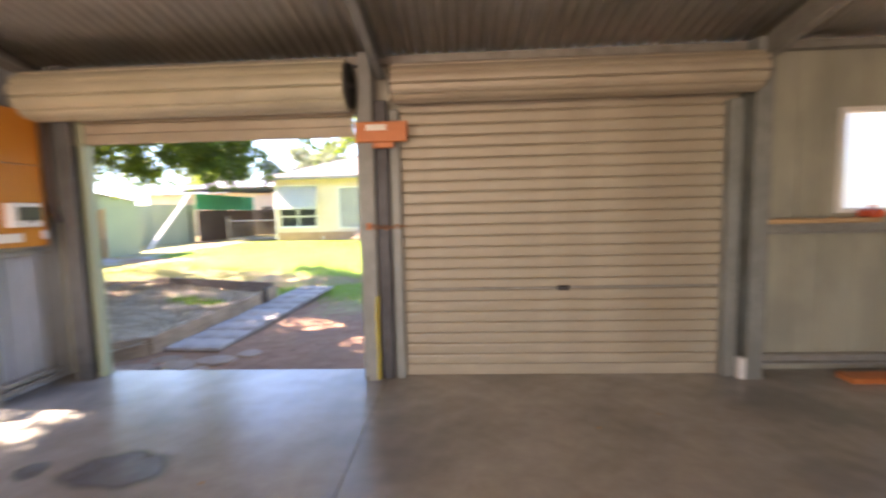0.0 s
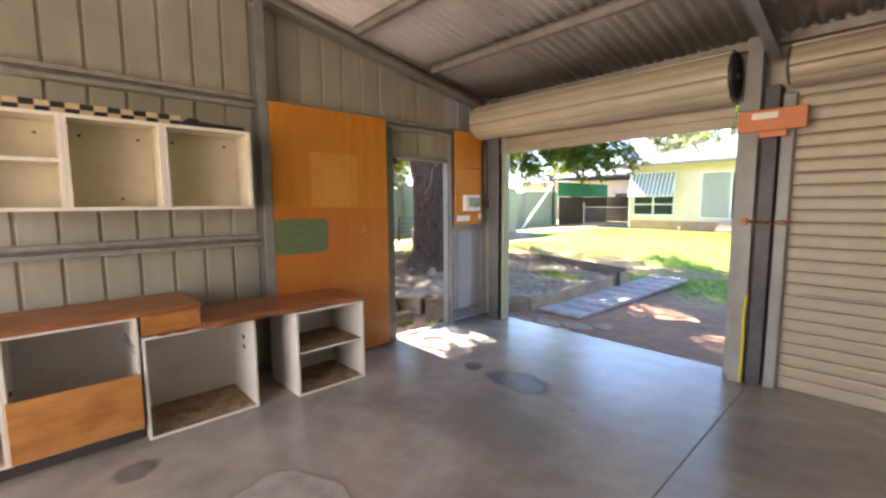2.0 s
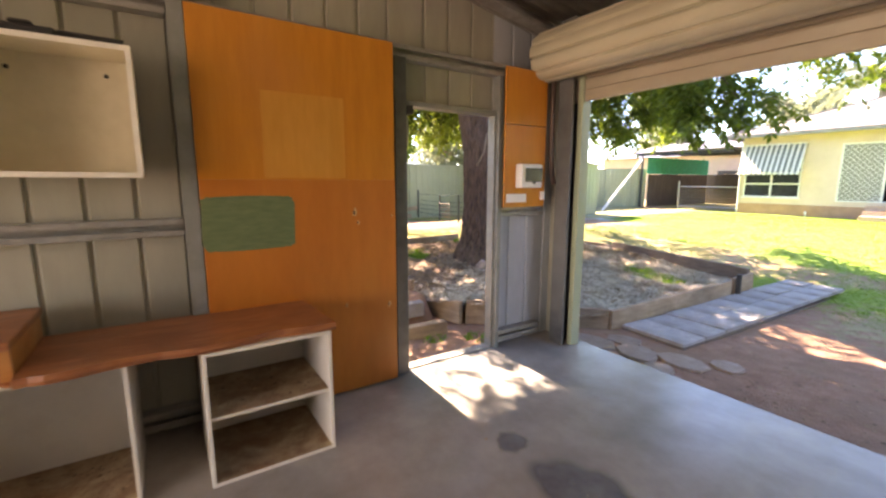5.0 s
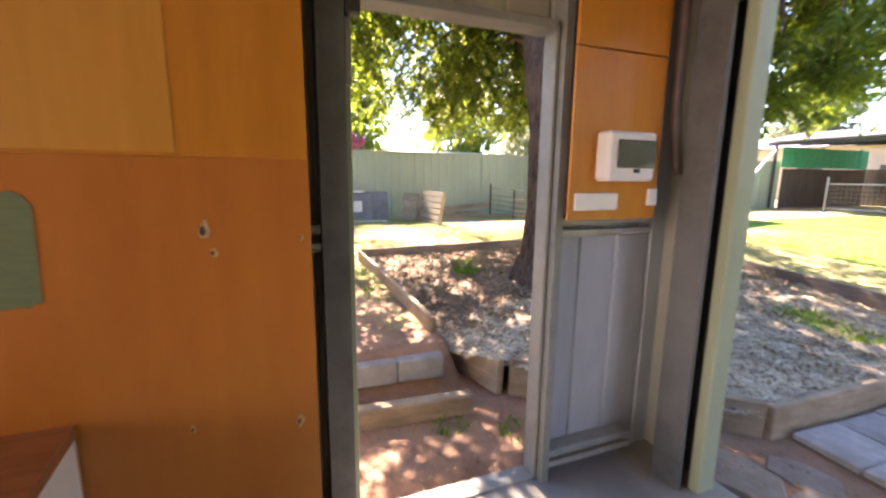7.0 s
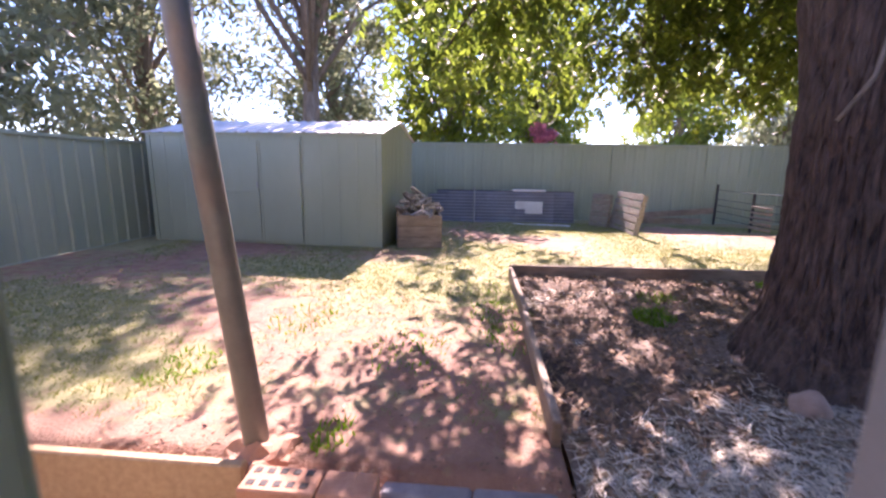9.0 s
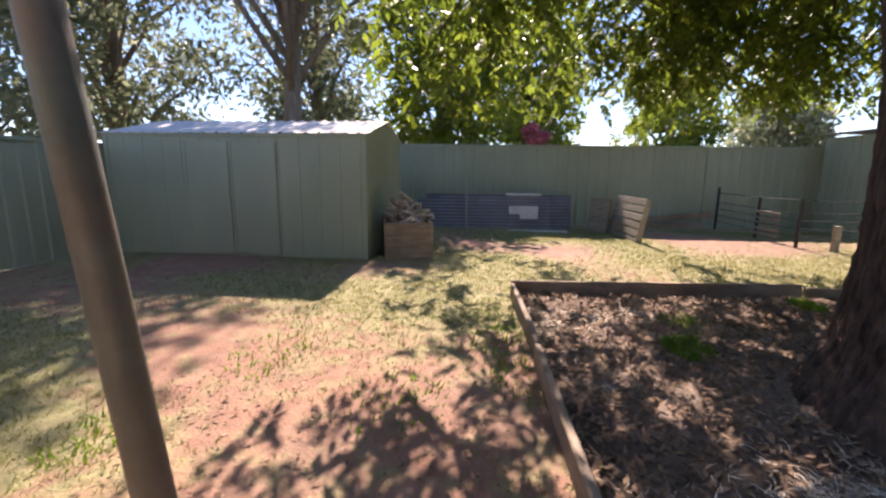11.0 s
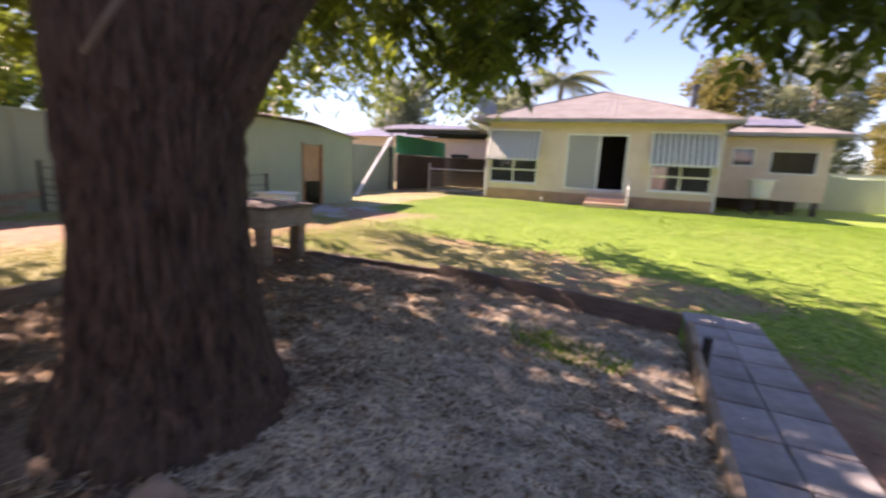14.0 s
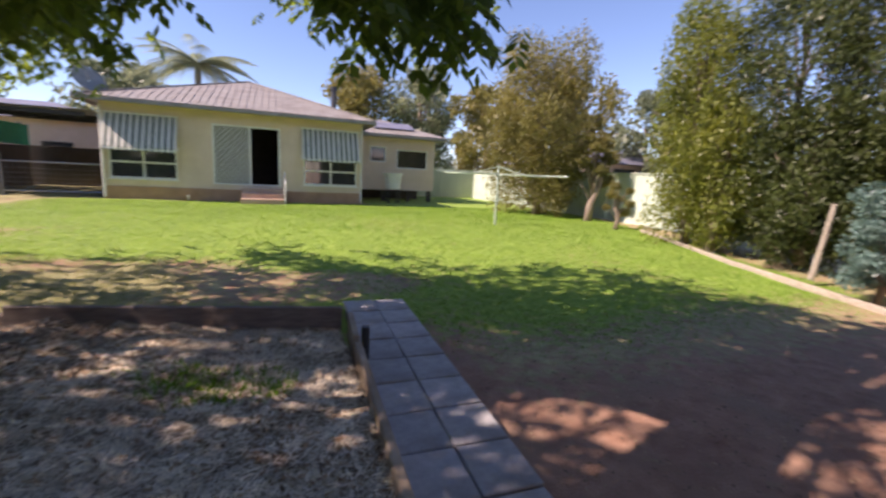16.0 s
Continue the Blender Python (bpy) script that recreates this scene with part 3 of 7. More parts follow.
part("door_track", bm, GREENSTEEL, wall_n)
bm = B()
channel(bm, -1.10, 3.98, -0.99, FY - 0.003, 0, EAVE - 0.05, open_side="x+")
part("column", bm, STEEL, wall_n)
# dark box filling the gap between the column and the door track
bm = B()
box(bm, (-0.975, 4.03, 0), (-0.87, FY - 0.003, 2.5), 0.004)
part("column", bm, DARKSTEEL, wall_n)
bm = B()
box(bm, (-1.16, 4.09, 0), (-1.105, 4.21, 2.42), 0.006)
part("door_track", bm, STEEL, wall_n)
bm = B()
box(bm, (-0.85, 4.03, 0), (-0.765, 4.20, 2.42), 0.008)
part("door_track", bm, STEEL, wall_n)
bm = B()
box(bm, (2.06, 4.03, 0), (2.17, 4.20, 2.42), 0.008)
part("door_track", bm, STEEL, wall_n)
bm = B()
channel(bm, 2.23, 3.98, 2.37, FY - 0.003, 0, EAVE - 0.05, open_side="x+")
part("column", bm, STEEL, wall_n)
bm = B()
box(bm, (WX + 0.15, FY - 0.09, EAVE - 0.10), (EX - 0.1, FY - 0.006, EAVE - 0.03), 0.004)
part("eave_purlin", bm, PURLIN, wall_n)
# added strip, shuts the roof's wave gaps so no daylight leaks in
bm = B()
box(bm, (WX - 0.1, FY + 0.05, EAVE - 0.12), (EX + 0.1, FY + 0.065, EAVE + 0.03), 0.002)
part("eave_flashing", bm, GREENSTEEL, wall_n)
for z in (0.11, 1.30):
    bm = B()
    box(bm, (2.375, FY - 0.075, z - 0.05), (EX - 0.05, FY - 0.004, z - 0.03), 0.003)
    box(bm, (2.375, FY - 0.075, z + 0.03), (EX - 0.05, FY - 0.004, z + 0.05), 0.003)
    box(bm, (2.375, FY - 0.016, z - 0.03), (EX - 0.05, FY - 0.004, z + 0.03))
    part("girt", bm, GALV, wall_n)
win = thing("window_1", (3.78, FY, 1.43), "aluminium window with bright frosted panes", "window", kind="structure")
bm = B()
for a, b in (((3.10, 1.43), (3.14, 2.35)), ((4.41, 1.43), (4.45, 2.35)), ((3.14, 1.43), (4.41, 1.47)), ((3.14, 2.31), (4.41, 2.35)), ((3.755, 1.47), (3.795, 2.31))):
    box(bm, (a[0], FY - 0.03, a[1]), (b[0], FY + 0.04, b[1]), 0.003)
part("window_frame", bm, WHITEPAINT, win)
for x0, x1 in ((3.142, 3.753), (3.797, 4.408)):
    bm = B()
    box(bm, (x0, FY + 0.002, 1.472), (x1, FY + 0.008, 2.308))
    part("pane", bm, FROSTED, win).visible_shadow = False

# the walls never seen close the place
wall_e = thing("wall_east", (EX, 0, 0), "ribbed grey-green steel end wall", "wall", kind="structure")
bm = B()
sheet(bm, trim_profile(FY - SY), lambda u, v, w: (EX + v, SY + u, w), lambda u: -0.05, lambda u: roof_z(SY + u), 0.006)
part("cladding", bm, CLAD, wall_e)
# unseen back wall; its west bays are left open to let light in
wall_s = thing("wall_south", (0, SY, 0), "unseen back wall with assumed open bays between steel columns", "wall", kind="structure")
bm = B()
sheet(bm, trim_profile(EX - WX), lambda u, v, w: (WX + u, SY - v, w), lambda u: 2.65, lambda u: EAVE, 0.006)
sheet(bm, trim_profile(EX - 0.8), lambda u, v, w: (0.8 + u, SY - v, w), lambda u: -0.05, lambda u: 2.648, 0.006)
part("cladding", bm, CLAD, wall_s)
for x in (-4.05, -0.95, 2.30, 5.35):
    bm = B()
    box(bm, (x - 0.06, SY - 0.02, 0), (x + 0.06, SY + 0.10, 2.9), 0.004)
    part("column", bm, STEEL, wall_s)

# roof: corrugated sheets over purlins and a middle rafter
bm = B()
for y0, y1 in ((RIDGE, FY + 0.12), (SY - 0.12, RIDGE)):
    sheet(bm, wave_profile(EX - WX + 0.2, 0.102, 0.034), lambda u, v, w: (WX - 0.1 + u, w, roof_z(w) + v), lambda u: y0, lambda u: y1, 0.004)
solo("ceiling", bm, ROOFUNDER, (0.6, 0, EAVE), "corrugated zinc-grey roof sheets seen from below", "ceiling", kind="structure", smooth=True)
trim = thing("trim", (0, 0, EAVE), "dull galvanised roof purlins and rafters", "roof frame", kind="structure")
for y in (3.10, 2.10, 1.05, 0.12, -1.1, -2.2, -3.3):
    bm = B()
    z = roof_z(y) - 0.004
    box(bm, (WX + 0.16, y - 0.03, z - 0.075), (EX - 0.05, y + 0.03, z - 0.065), 0.002)
    box(bm, (WX + 0.16, y - 0.03, z - 0.065), (EX - 0.05, y - 0.022, z - 0.012))
    box(bm, (WX + 0.16, y - 0.055, z - 0.012), (EX - 0.05, y + 0.03, z - 0.006))
    part("purlin", bm, PURLIN, trim)
for x in (-0.95, 2.30):
    bm = B()
    for y0, y1 in ((0.0, FY - 0.12), (0.0, SY + 0.1)):
        beam(bm, (x, y0, roof_z(y0) - 0.17), (x, y1, roof_z(y1) - 0.17), 0.012, 0.16)
        beam(bm, (x + 0.03, y0, roof_z(y0) - 0.256), (x + 0.03, y1, roof_z(y1) - 0.256), 0.075, 0.010)
        beam(bm, (x + 0.03, y0, roof_z(y0) - 0.084), (x + 0.03, y1, roof_z(y1) - 0.084), 0.075, 0.010)
    part("rafter", bm, STEEL if x < 0 else PURLIN, trim)


# ---- roller doors ----
def roller(x0, x1, bottom, label, r, material):
    """A drum of wound curtain, the slats that hang from it, and its end brackets."""
    yc, zc = 3.93, 2.60
    t = thing("roller_door", ((x0 + x1) / 2, 4.12, bottom), label, "roller door", "roller doors")
    bm = B()
    rings, n = [], 14
    m = 88
    for i, x in enumerate([x0, x1]):
        ring = []
        for k in range(m):
            a = 2 * math.pi * k / m
            f = (k % 8) / 8
            rr = r - (0.022 if f > 0.8 else 0.0) + 0.006 * math.sin(math.pi * f)
            ring.append(bm.verts.new((x, yc + rr * math.cos(a), zc + rr * math.sin(a))))
        rings.append(ring)
    for k in range(m):
        bm.faces.new((rings[0][k], rings[0][(k + 1) % m], rings[1][(k + 1) % m], rings[1][k]))
    bm.faces.new(rings[0][::-1])
    bm.faces.new(rings[1])
    part("drum", bm, material, t)
    for x in (x0 - 0.012, x1 + 0.012):
        bm = B()
        rod(bm, (x - 0.008, yc, zc), (x + 0.008, yc, zc), r * 0.9, n=28)
        rod(bm, (x - 0.03, yc, zc), (x + 0.03, yc, zc), 0.03, n=12)
        part("end_plate", bm, BLACK, t)
    prof = [(0.0, 0.006), (0.010, -0.012), (0.074, -0.016), (0.090, -0.012), (0.100, 0.006)]
    bm = B()
    cols = [[bm.verts.new((x, v + k, z)) for z, v in prof for k in (0.0, 0.004)] for x in (x0 + 0.02, x1 - 0.02)]
    for j in range(len(prof) - 1):
        for k in (0, 1):
            bm.faces.new((cols[0][2 * j + k], cols[1][2 * j + k], cols[1][2 * j + 2 + k], cols[0][2 * j + 2 + k]))
    me = finish("slat", bm, CURTAIN)
    z, off = 2.50, Vector(((0), 4.135, 0)) - ORIGIN[t]
    while z - 0.1 >= bottom + 0.04:
        z -= 0.1
        piece("slat", me, t, Matrix.Translation((off.x, off.y, z - ORIGIN[t].z)))
    bm = B()
    box(bm, (x0 + 0.02, 4.118, bottom), (x1 - 0.02, 4.15, z + 0.004), 0.006)
    part("bottom_rail", bm, CURTAIN, t)
    return t


d1 = roller(-3.99, -1.17, 2.21, "cream steel roller door wound up open on its drum", 0.205, DRUM)
d2 = roller(-0.79, 2.20, 0.0, "closed cream ribbed steel roller door", 0.155, CURTAIN)
bm = B()
box(bm, (-0.68, 4.10, 0.805), (2.05, 4.122, 0.822), 0.003)
part("lock_bar", bm, PURLIN, d2)
bm = B()
box(bm, (0.62, 4.075, 0.79), (0.73, 4.105, 0.835), 0.01)
part("handle", bm, DARKSTEEL, d2, "dark lock handle")

# ---- things on the posts ----
ob_ = thing("post_board", (-0.90, 3.93, 2.10), "orange painted board fixed across the middle post", "board")
bm = B()
box(bm, (-1.13, 3.93, 2.13), (-0.68, 3.975, 2.30), 0.006)
box(bm, (-0.98, 3.94, 2.08), (-0.80, 3.974, 2.129), 0.004)
part("board", bm, ORANGEPAINT, ob_)
bm = B()
box(bm, (-1.03, 3.926, 2.225), (-0.86, 3.930, 2.275), 0.001)
part("label", bm, EDGEBOARD, ob_, "small pale sticker")
ch = thing("latch_chain", (-0.95, 3.96, 1.36), "rusty latch chain hooked between the door posts", "chain")
for k in range(7):
    bm = B()
    a = k * math.pi / 2
    mt = Matrix.Translation((-1.02 + 0.045 * k, 3.955 + 0.006 * math.sin(a), 1.405 - 0.012 * math.sin(k / 6 * math.pi))) @ Matrix.Rotation(a, 4, "X") @ Matrix.Diagonal((1.5, 1, 1, 1))
    seg, s2 = 10, 5
    ring = []
    for i in range(seg):
        u = 2 * math.pi * i / seg
        ring.append([bm.verts.new(mt @ Vector(((0.017 + 0.005 * math.cos(w)) * math.cos(u), (0.017 + 0.005 * math.cos(w)) * math.sin(u), 0.005 * math.sin(w)))) for w in [2 * math.pi * j / s2 for j in range(s2)]])
    for i in range(seg):
        for j in range(s2):
            bm.faces.new((ring[i][j], ring[(i + 1) % seg][j], ring[(i + 1) % seg][(j + 1) % s2], ring[i][(j + 1) % s2]))
    part("link", bm, RUST, ch)
bm = B()
box(bm, (-1.06, 3.945, 1.375), (-1.02, 3.978, 1.435), 0.004)
part("hook_plate", bm, ORANGEPAINT, ch)
bm = B()
tube(bm, [(-1.0, 3.966, 0.02), (-0.995, 3.960, 0.3), (-1.0, 3.962, 0.6), (-0.99, 3.966, 0.78)], 0.011, 6)
solo("yellow_strap", bm, YELLOW, (-1.0, 3.966, 0.0), "yellow webbing strap hanging down the post", "strap")
bm = B()
box(bm, (2.17, 3.97, 0.0), (2.225, 4.04, 0.19), 0.006)
solo("white_block", bm, WHITEPAINT, (2.2, 4.0, 0), "small white block standing at the post foot", "block")
bm = B()
box(bm, (2.38, 3.98, 1.352), (3.30, 4.20, 1.392), 0.004)
solo("timber_shelf", bm, PINE, (2.8, 4.1, 1.352), "raw pine plank resting on the wall girt", "shelf")
rd = thing("orange_tool", (3.33, 4.02, 1.392), "orange-red plastic tool case on the pine plank", "tool case")
bm = B()
box(bm, (3.20, 3.95, 1.392), (3.30, 4.12, 1.46), 0.015)
part("case", bm, REDPLASTIC, rd)
bm = B()
tube(bm, [(3.22, 4.03, 1.458), (3.23, 4.03, 1.49), (3.27, 4.03, 1.49), (3.28, 4.03, 1.458)], 0.008, 6)
part("handle", bm, REDPLASTIC, rd)
bm = B()
box(bm, (3.02, 3.85, 0.0), (3.75, 4.02, 0.05), 0.006)
solo("red_plank", bm, ORANGEPAINT, (3.4, 3.93, 0), "dark red board lying on the slab along the wall", "board")

# ---- plywood lining and switchboard ----
pl = thing("plywood_board", (-3.98, 1.78, 0.02), "large orange-stained plywood sheet fixed to the wall", "board")
bm = B()
box(bm, (-3.985, 1.172, 0.02), (-3.97, 2.412, 1.5325), 0.0005)
part("sheet", bm, PLYRED, pl)
bm = B()
box(bm, (-3.985, 1.170, 1.533), (-3.970, 2.410, 2.47), 0.0005)
part("sheet", bm, PLY, pl)
bm = B()
box(bm, (-3.9704, 1.53, 1.545), (-3.968, 2.04, 2.06), 0.0005)
part("pale_patch", bm, PLYLIGHT, pl, "paler square on the upper sheet")
bm = B()
ring = []
for k in range(48):
    a = 2 * math.pi * k / 48
    c, s = math.cos(a), math.sin(a)
    ring.append(bm.verts.new((-3.9676, 1.43 + 0.262 * math.copysign(abs(c) ** 0.18, c) + 0.004 * math.sin(9 * a), 1.272 + 0.162 * math.copysign(abs(s) ** 0.2, s) + 0.004 * math.sin(13 * a))))
bm.faces.new(ring)
part("paint_patch", bm, GREENPAINT, pl, "green brushed paint rectangle")
for y, z, s in ((2.10, 1.31, 0.022), (2.12, 1.24, 0.012), (2.35, 0.62, 0.015), (2.02, 0.66, 0.01), (2.38, 1.28, 0.008)):
    bm = B()
    rnd = random.Random(int(z * 100))
    bm.faces.new([bm.verts.new((-3.9672, y + s * rnd.uniform(0.5, 1.1) * math.cos(a), z + 1.6 * s * rnd.uniform(0.6, 1.2) * math.sin(a))) for a in [k * 0.628 for k in range(10)]])
    part("torn_hole", bm, SPLINTER, pl)
    # the hole is a flat dark face, its inner shade put in the colour
    bm = B()
    bm.faces.new([bm.verts.new((-3.9668, y - 0.3 * s + 0.4 * s * math.cos(a), z + 0.7 * s * math.sin(a))) for a in [k * 0.785 for k in range(8)]])
    part("hole", bm, SHADEDARK, pl)
pb = thing("switch_backboard", (-3.98, 3.70, 1.28), "narrow orange plywood backboard beside the doorway", "board")
bm = B()
box(bm, (-4.0, 3.465, 1.30), (-3.985, 3.955, 2.005), 0.002)
part("sheet", bm, PLY, pb)
bm = B()
box(bm, (-4.0, 3.465, 2.010), (-3.983, 3.955, 2.47), 0.002)
part("sheet", bm, PLY, pb)
sb = thing("switchboard", (-3.985, 3.70, 1.47), "white plastic switchboard with a smoked window", "switchboard")
bm = B()
box(bm, (-3.984, 3.585, 1.47), (-3.90, 3.845, 1.675), 0.012)
part("body", bm, WHITEPLASTIC, sb)
bm = B()
box(bm, (-3.899, 3.628, 1.525), (-3.888, 3.832, 1.64), 0.004)
part("window", bm, SMOKE, sb, "smoked grey clear flap")
bm = B()
box(bm, (-3.899, 3.72, 1.505), (-3.885, 3.745, 1.522), 0.002)
part("catch", bm, BLACK, sb)
bm = B()
box(bm, (-3.984, 3.488, 1.343), (-3.972, 3.722, 1.418), 0.004)
pw = solo("power_outlet_cover", bm, WHITEPLASTIC, (-3.984, 3.60, 1.34), "long white blank cover plate on the backboard", "cover plate")
bm = B()
box(bm, (-3.984, 3.895, 1.36), (-3.965, 3.945, 1.435), 0.004)
solo("light_switch", bm, WHITEPLASTIC, (-3.98, 3.92, 1.36), "small white light switch", "switch")
bm = B()
tube(bm, [(-3.93, 3.975, 2.55), (-3.93, 3.965, 2.2), (-3.945, 3.985, 1.8), (-3.94, 3.995, 1.62), (-3.93, 4.015, 1.50)], 0.022, 8)
solo("conduit", bm, CABLE, (-3.93, 4.015, 1.50), "dark brown cable conduit hanging down the corner post", "cable", smooth=True)
stop = thing("door_bracket", (-4.06, 2.57, 1.79), "dark steel bracket over a pale hinge plate on the door jamb", "bracket")
bm = B()
box(bm, (-4.078, 2.556, 2.015), (-4.03, 2.605, 2.078), 0.004)
part("bracket", bm, DARKSTEEL, stop)
bm = B()
box(bm, (-4.078, 2.553, 1.79), (-4.06, 2.577, 2.012), 0.003)
part("hinge_plate", bm, GALV, stop)


# ---- cabinets ----
def carcass(name, y0, y1, x0, x1, z0, z1, label, group, material, shelf=(), shelf_material=None, base_material=None, edge=EDGEBOARD, t=0.017):
    """An open-fronted cupboard box: sides, top, base, back, shelves and bare edge strips."""
    c = thing(name, (x0, (y0 + y1) / 2, z0), label, "cabinet", group)
    for a, b in ((y0, y0 + t), (y1 - t, y1)):
        bm = B()
        box(bm, (x0, a, z0), (x1 - 0.002, b, z1), 0.001)
        part("side", bm, material, c)
        bm = B()
        box(bm, (x1 - 0.002, a, z0), (x1, b, z1))
        part("edge_strip", bm, edge, c)
    for nm, a, b, mm in (("base", z0, z0 + t, base_material or material), ("top", z1 - t, z1, material)):
        bm = B()
        box(bm, (x0, y0 + t, a), (x1 - 0.004, y1 - t, b), 0.001)
        part(nm, bm, mm, c)
        bm = B()
        box(bm, (x1 - 0.004, y0 + t, a), (x1 - 0.0005, y1 - t, b))
        part("edge_strip", bm, edge, c)
    bm = B()
    box(bm, (x0 + 0.004, y0 + t, z0 + t), (x0 + 0.010, y1 - t, z1 - t))
    part("back", bm, material, c)
    for z in shelf:
        bm = B()
        box(bm, (x0 + 0.011, y0 + t, z), (x1 - 0.02, y1 - t, z + t), 0.001)
        part("shelf", bm, shelf_material or material, c)
        bm = B()
        box(bm, (x1 - 0.02, y0 + t, z), (x1 - 0.016, y1 - t, z + t))
        part("edge_strip", bm, edge, c)
    return c


def screw_hole(c, x, y, z):
    bm = B()
    rod(bm, (x, y, z), (x + 0.006, y, z), 0.010, n=10)
    part("screw_cap", bm, BLACK, c)


g = "wall cabinets"
for y0, y1, sh in ((-0.83, -0.212, (1.845,)), (-0.21, 0.325, ()), (0.327, 0.925, ())):
    c = carcass("wall_cabinet", y0, y1, -4.04, -3.75, 1.54, 2.15, "cream open-fronted wall cupboard without doors" + (", one shelf" if sh else ""), g, CREAMBOARD, sh, t=0.024)
    for dy in (0.18, 0.80):
        screw_hole(c, -4.029, y0 + (y1 - y0) * dy, 2.05)
    if y0 == -0.21:
        screw_hole(c, -4.029, 0.10, 1.62)
g = "base cabinets"
ca = carcass("base_cabinet", -1.24, -0.585, -4.03, -3.485, 0.10, 0.85, "white open base cupboard with a worn shelf", g, WHITEBOARD, (0.44,), DIRTWOOD, DIRTWOOD)
cb = carcass("base_cabinet", -0.583, 0.055, -4.03, -3.485, 0.10, 0.85, "white base cupboard with one orange wood drawer front", g, WHITEBOARD)
bm = B()
box(bm, (-3.484, -0.575, 0.11), (-3.466, 0.05, 0.475), 0.002)
part("drawer_front", bm, ORANGEWOOD, cb, "orange wood-grain drawer front")
for c, y0, y1 in ((ca, -1.24, -0.585), (cb, -0.583, 0.055)):
    bm = B()
    box(bm, (-3.98, y0, 0.0), (-3.56, y1, 0.0995), 0.001)
    part("plinth", bm, SHADEDARK, c, "dark recessed plinth")
for z in (0.60, 0.64):
    bm = B()
    box(bm, (-3.95, 0.028, z), (-3.52, 0.037, z + 0.012), 0.001)
    part("runner", bm, GALV, cb)
cc = carcass("base_cabinet", 0.072, 0.792, -4.03, -3.48, 0.0, 0.705, "white open base cupboard with a rotten dirty floor", g, WHITEBOARD, (), None, DIRTWOOD)
cd = carcass("base_cabinet", 1.085, 1.715, -3.96, -3.405, 0.0, 0.705, "white open base cupboard with one stained shelf", g, WHITEBOARD, (0.345,), DIRTWOOD, DIRTWOOD)
for z in (0.42, 0.50):
    bm = B()
    box(bm, (-3.72, 0.766, z), (-3.68, 0.775, z + 0.03), 0.002)
    part("hinge", bm, DARKSTEEL, cc)
bt = thing("benchtop", (-3.76, -0.42, 0.85), "red-brown timber benchtop with an orange end block", "benchtop")
bm = B()
box(bm, (-4.05, -1.30, 0.851), (-3.47, 0.43, 0.888), 0.004)
part("slab", bm, REDWOOD, bt)
bm = B()
box(bm, (-4.03, 0.075, 0.715), (-3.49, 0.425, 0.850), 0.003)
part("end_block", bm, ORANGEWOOD, bt, "orange wood veneer end block")


def live_edge(bm, y0, y1, xb, xf, z0, z1, seed):
    """A plank with a wandering front edge and a ragged end."""
    rnd = random.Random(seed)
    n = 26
    rows = []
    for i in range(n + 1):
        y = y0 + (y1 - y0) * i / n
        f = xf + 0.018 * math.sin(2.3 * i / n * 6.28) + rnd.uniform(-0.006, 0.006)
        k = xb + rnd.uniform(-0.004, 0.004)
        e = (rnd.uniform(-0.02, 0.02), rnd.uniform(-0.03, 0.03)) if i == n else (0, 0)
        sag = 0.012 * math.sin(i / n * 9)
        rows.append([bm.verts.new(p) for p in ((k, y + e[0], z0), (f, y + e[1], z0), (f + 0.006, y + e[1], (z0 + z1) / 2), (f - 0.004, y + e[1], z1 + sag * 0.3), (k, y + e[0], z1))])
    for a, b in zip(rows, rows[1:]):
        for j in range(5):
            bm.faces.new((a[j], a[(j + 1) % 5], b[(j + 1) % 5], b[j]))
    bm.faces.new(rows[0][::-1])
    bm.faces.new(rows[-1])


bm = B()
live_edge(bm, 0.43, 1.722, -4.0, -3.425, 0.707, 0.745, 2)
solo("timber_slab", bm, REDWOOD, (-3.72, 1.1, 0.707), "rough live-edge red timber slab laid over two cupboards", "benchtop")
bm = B()
live_edge(bm, 0.16, 0.43, -3.60, -3.462, 0.7065, 0.7145, 6)
solo("timber_offcut", bm, REDWOOD, (-3.53, 0.3, 0.7065), "thin split timber offcut on the cupboard edge", "offcut")


def debris(name, y0, y1, x0, x1, z, n, seed, material, label, size=0.03):
    """Flakes of rotten board and dirt lying on a cupboard floor."""
    rnd = np.random.RandomState(seed)
    c = np.stack([rnd.uniform(x0, x1, n), rnd.uniform(y0, y1, n), z + rnd.uniform(0.001, 0.014, n)], 1)
    a = rnd.uniform(0, 6.28, n)
    s = rnd.uniform(0.3, 1, n) * size
    u = np.stack([np.cos(a), np.sin(a), rnd.uniform(-0.2, 0.2, n)], 1) * s[:, None]
    v = np.stack([-np.sin(a), np.cos(a), rnd.uniform(-0.2, 0.2, n)], 1) * (s * rnd.uniform(0.3, 0.9, n))[:, None]
    vs = np.stack([c - u, c - v, c + u, c + v], 1).reshape(-1, 3)
    me = raw_mesh(name, vs, np.arange(4 * n).reshape(-1, 4), material)
    me.transform(Matrix.Translation((-(x0 + x1) / 2, -(y0 + y1) / 2, -z)))
    ob = new(name, me)
    ob.location = ((x0 + x1) / 2, (y0 + y1) / 2, z)
    return tagged(ob, label, "debris", kind="stuff")


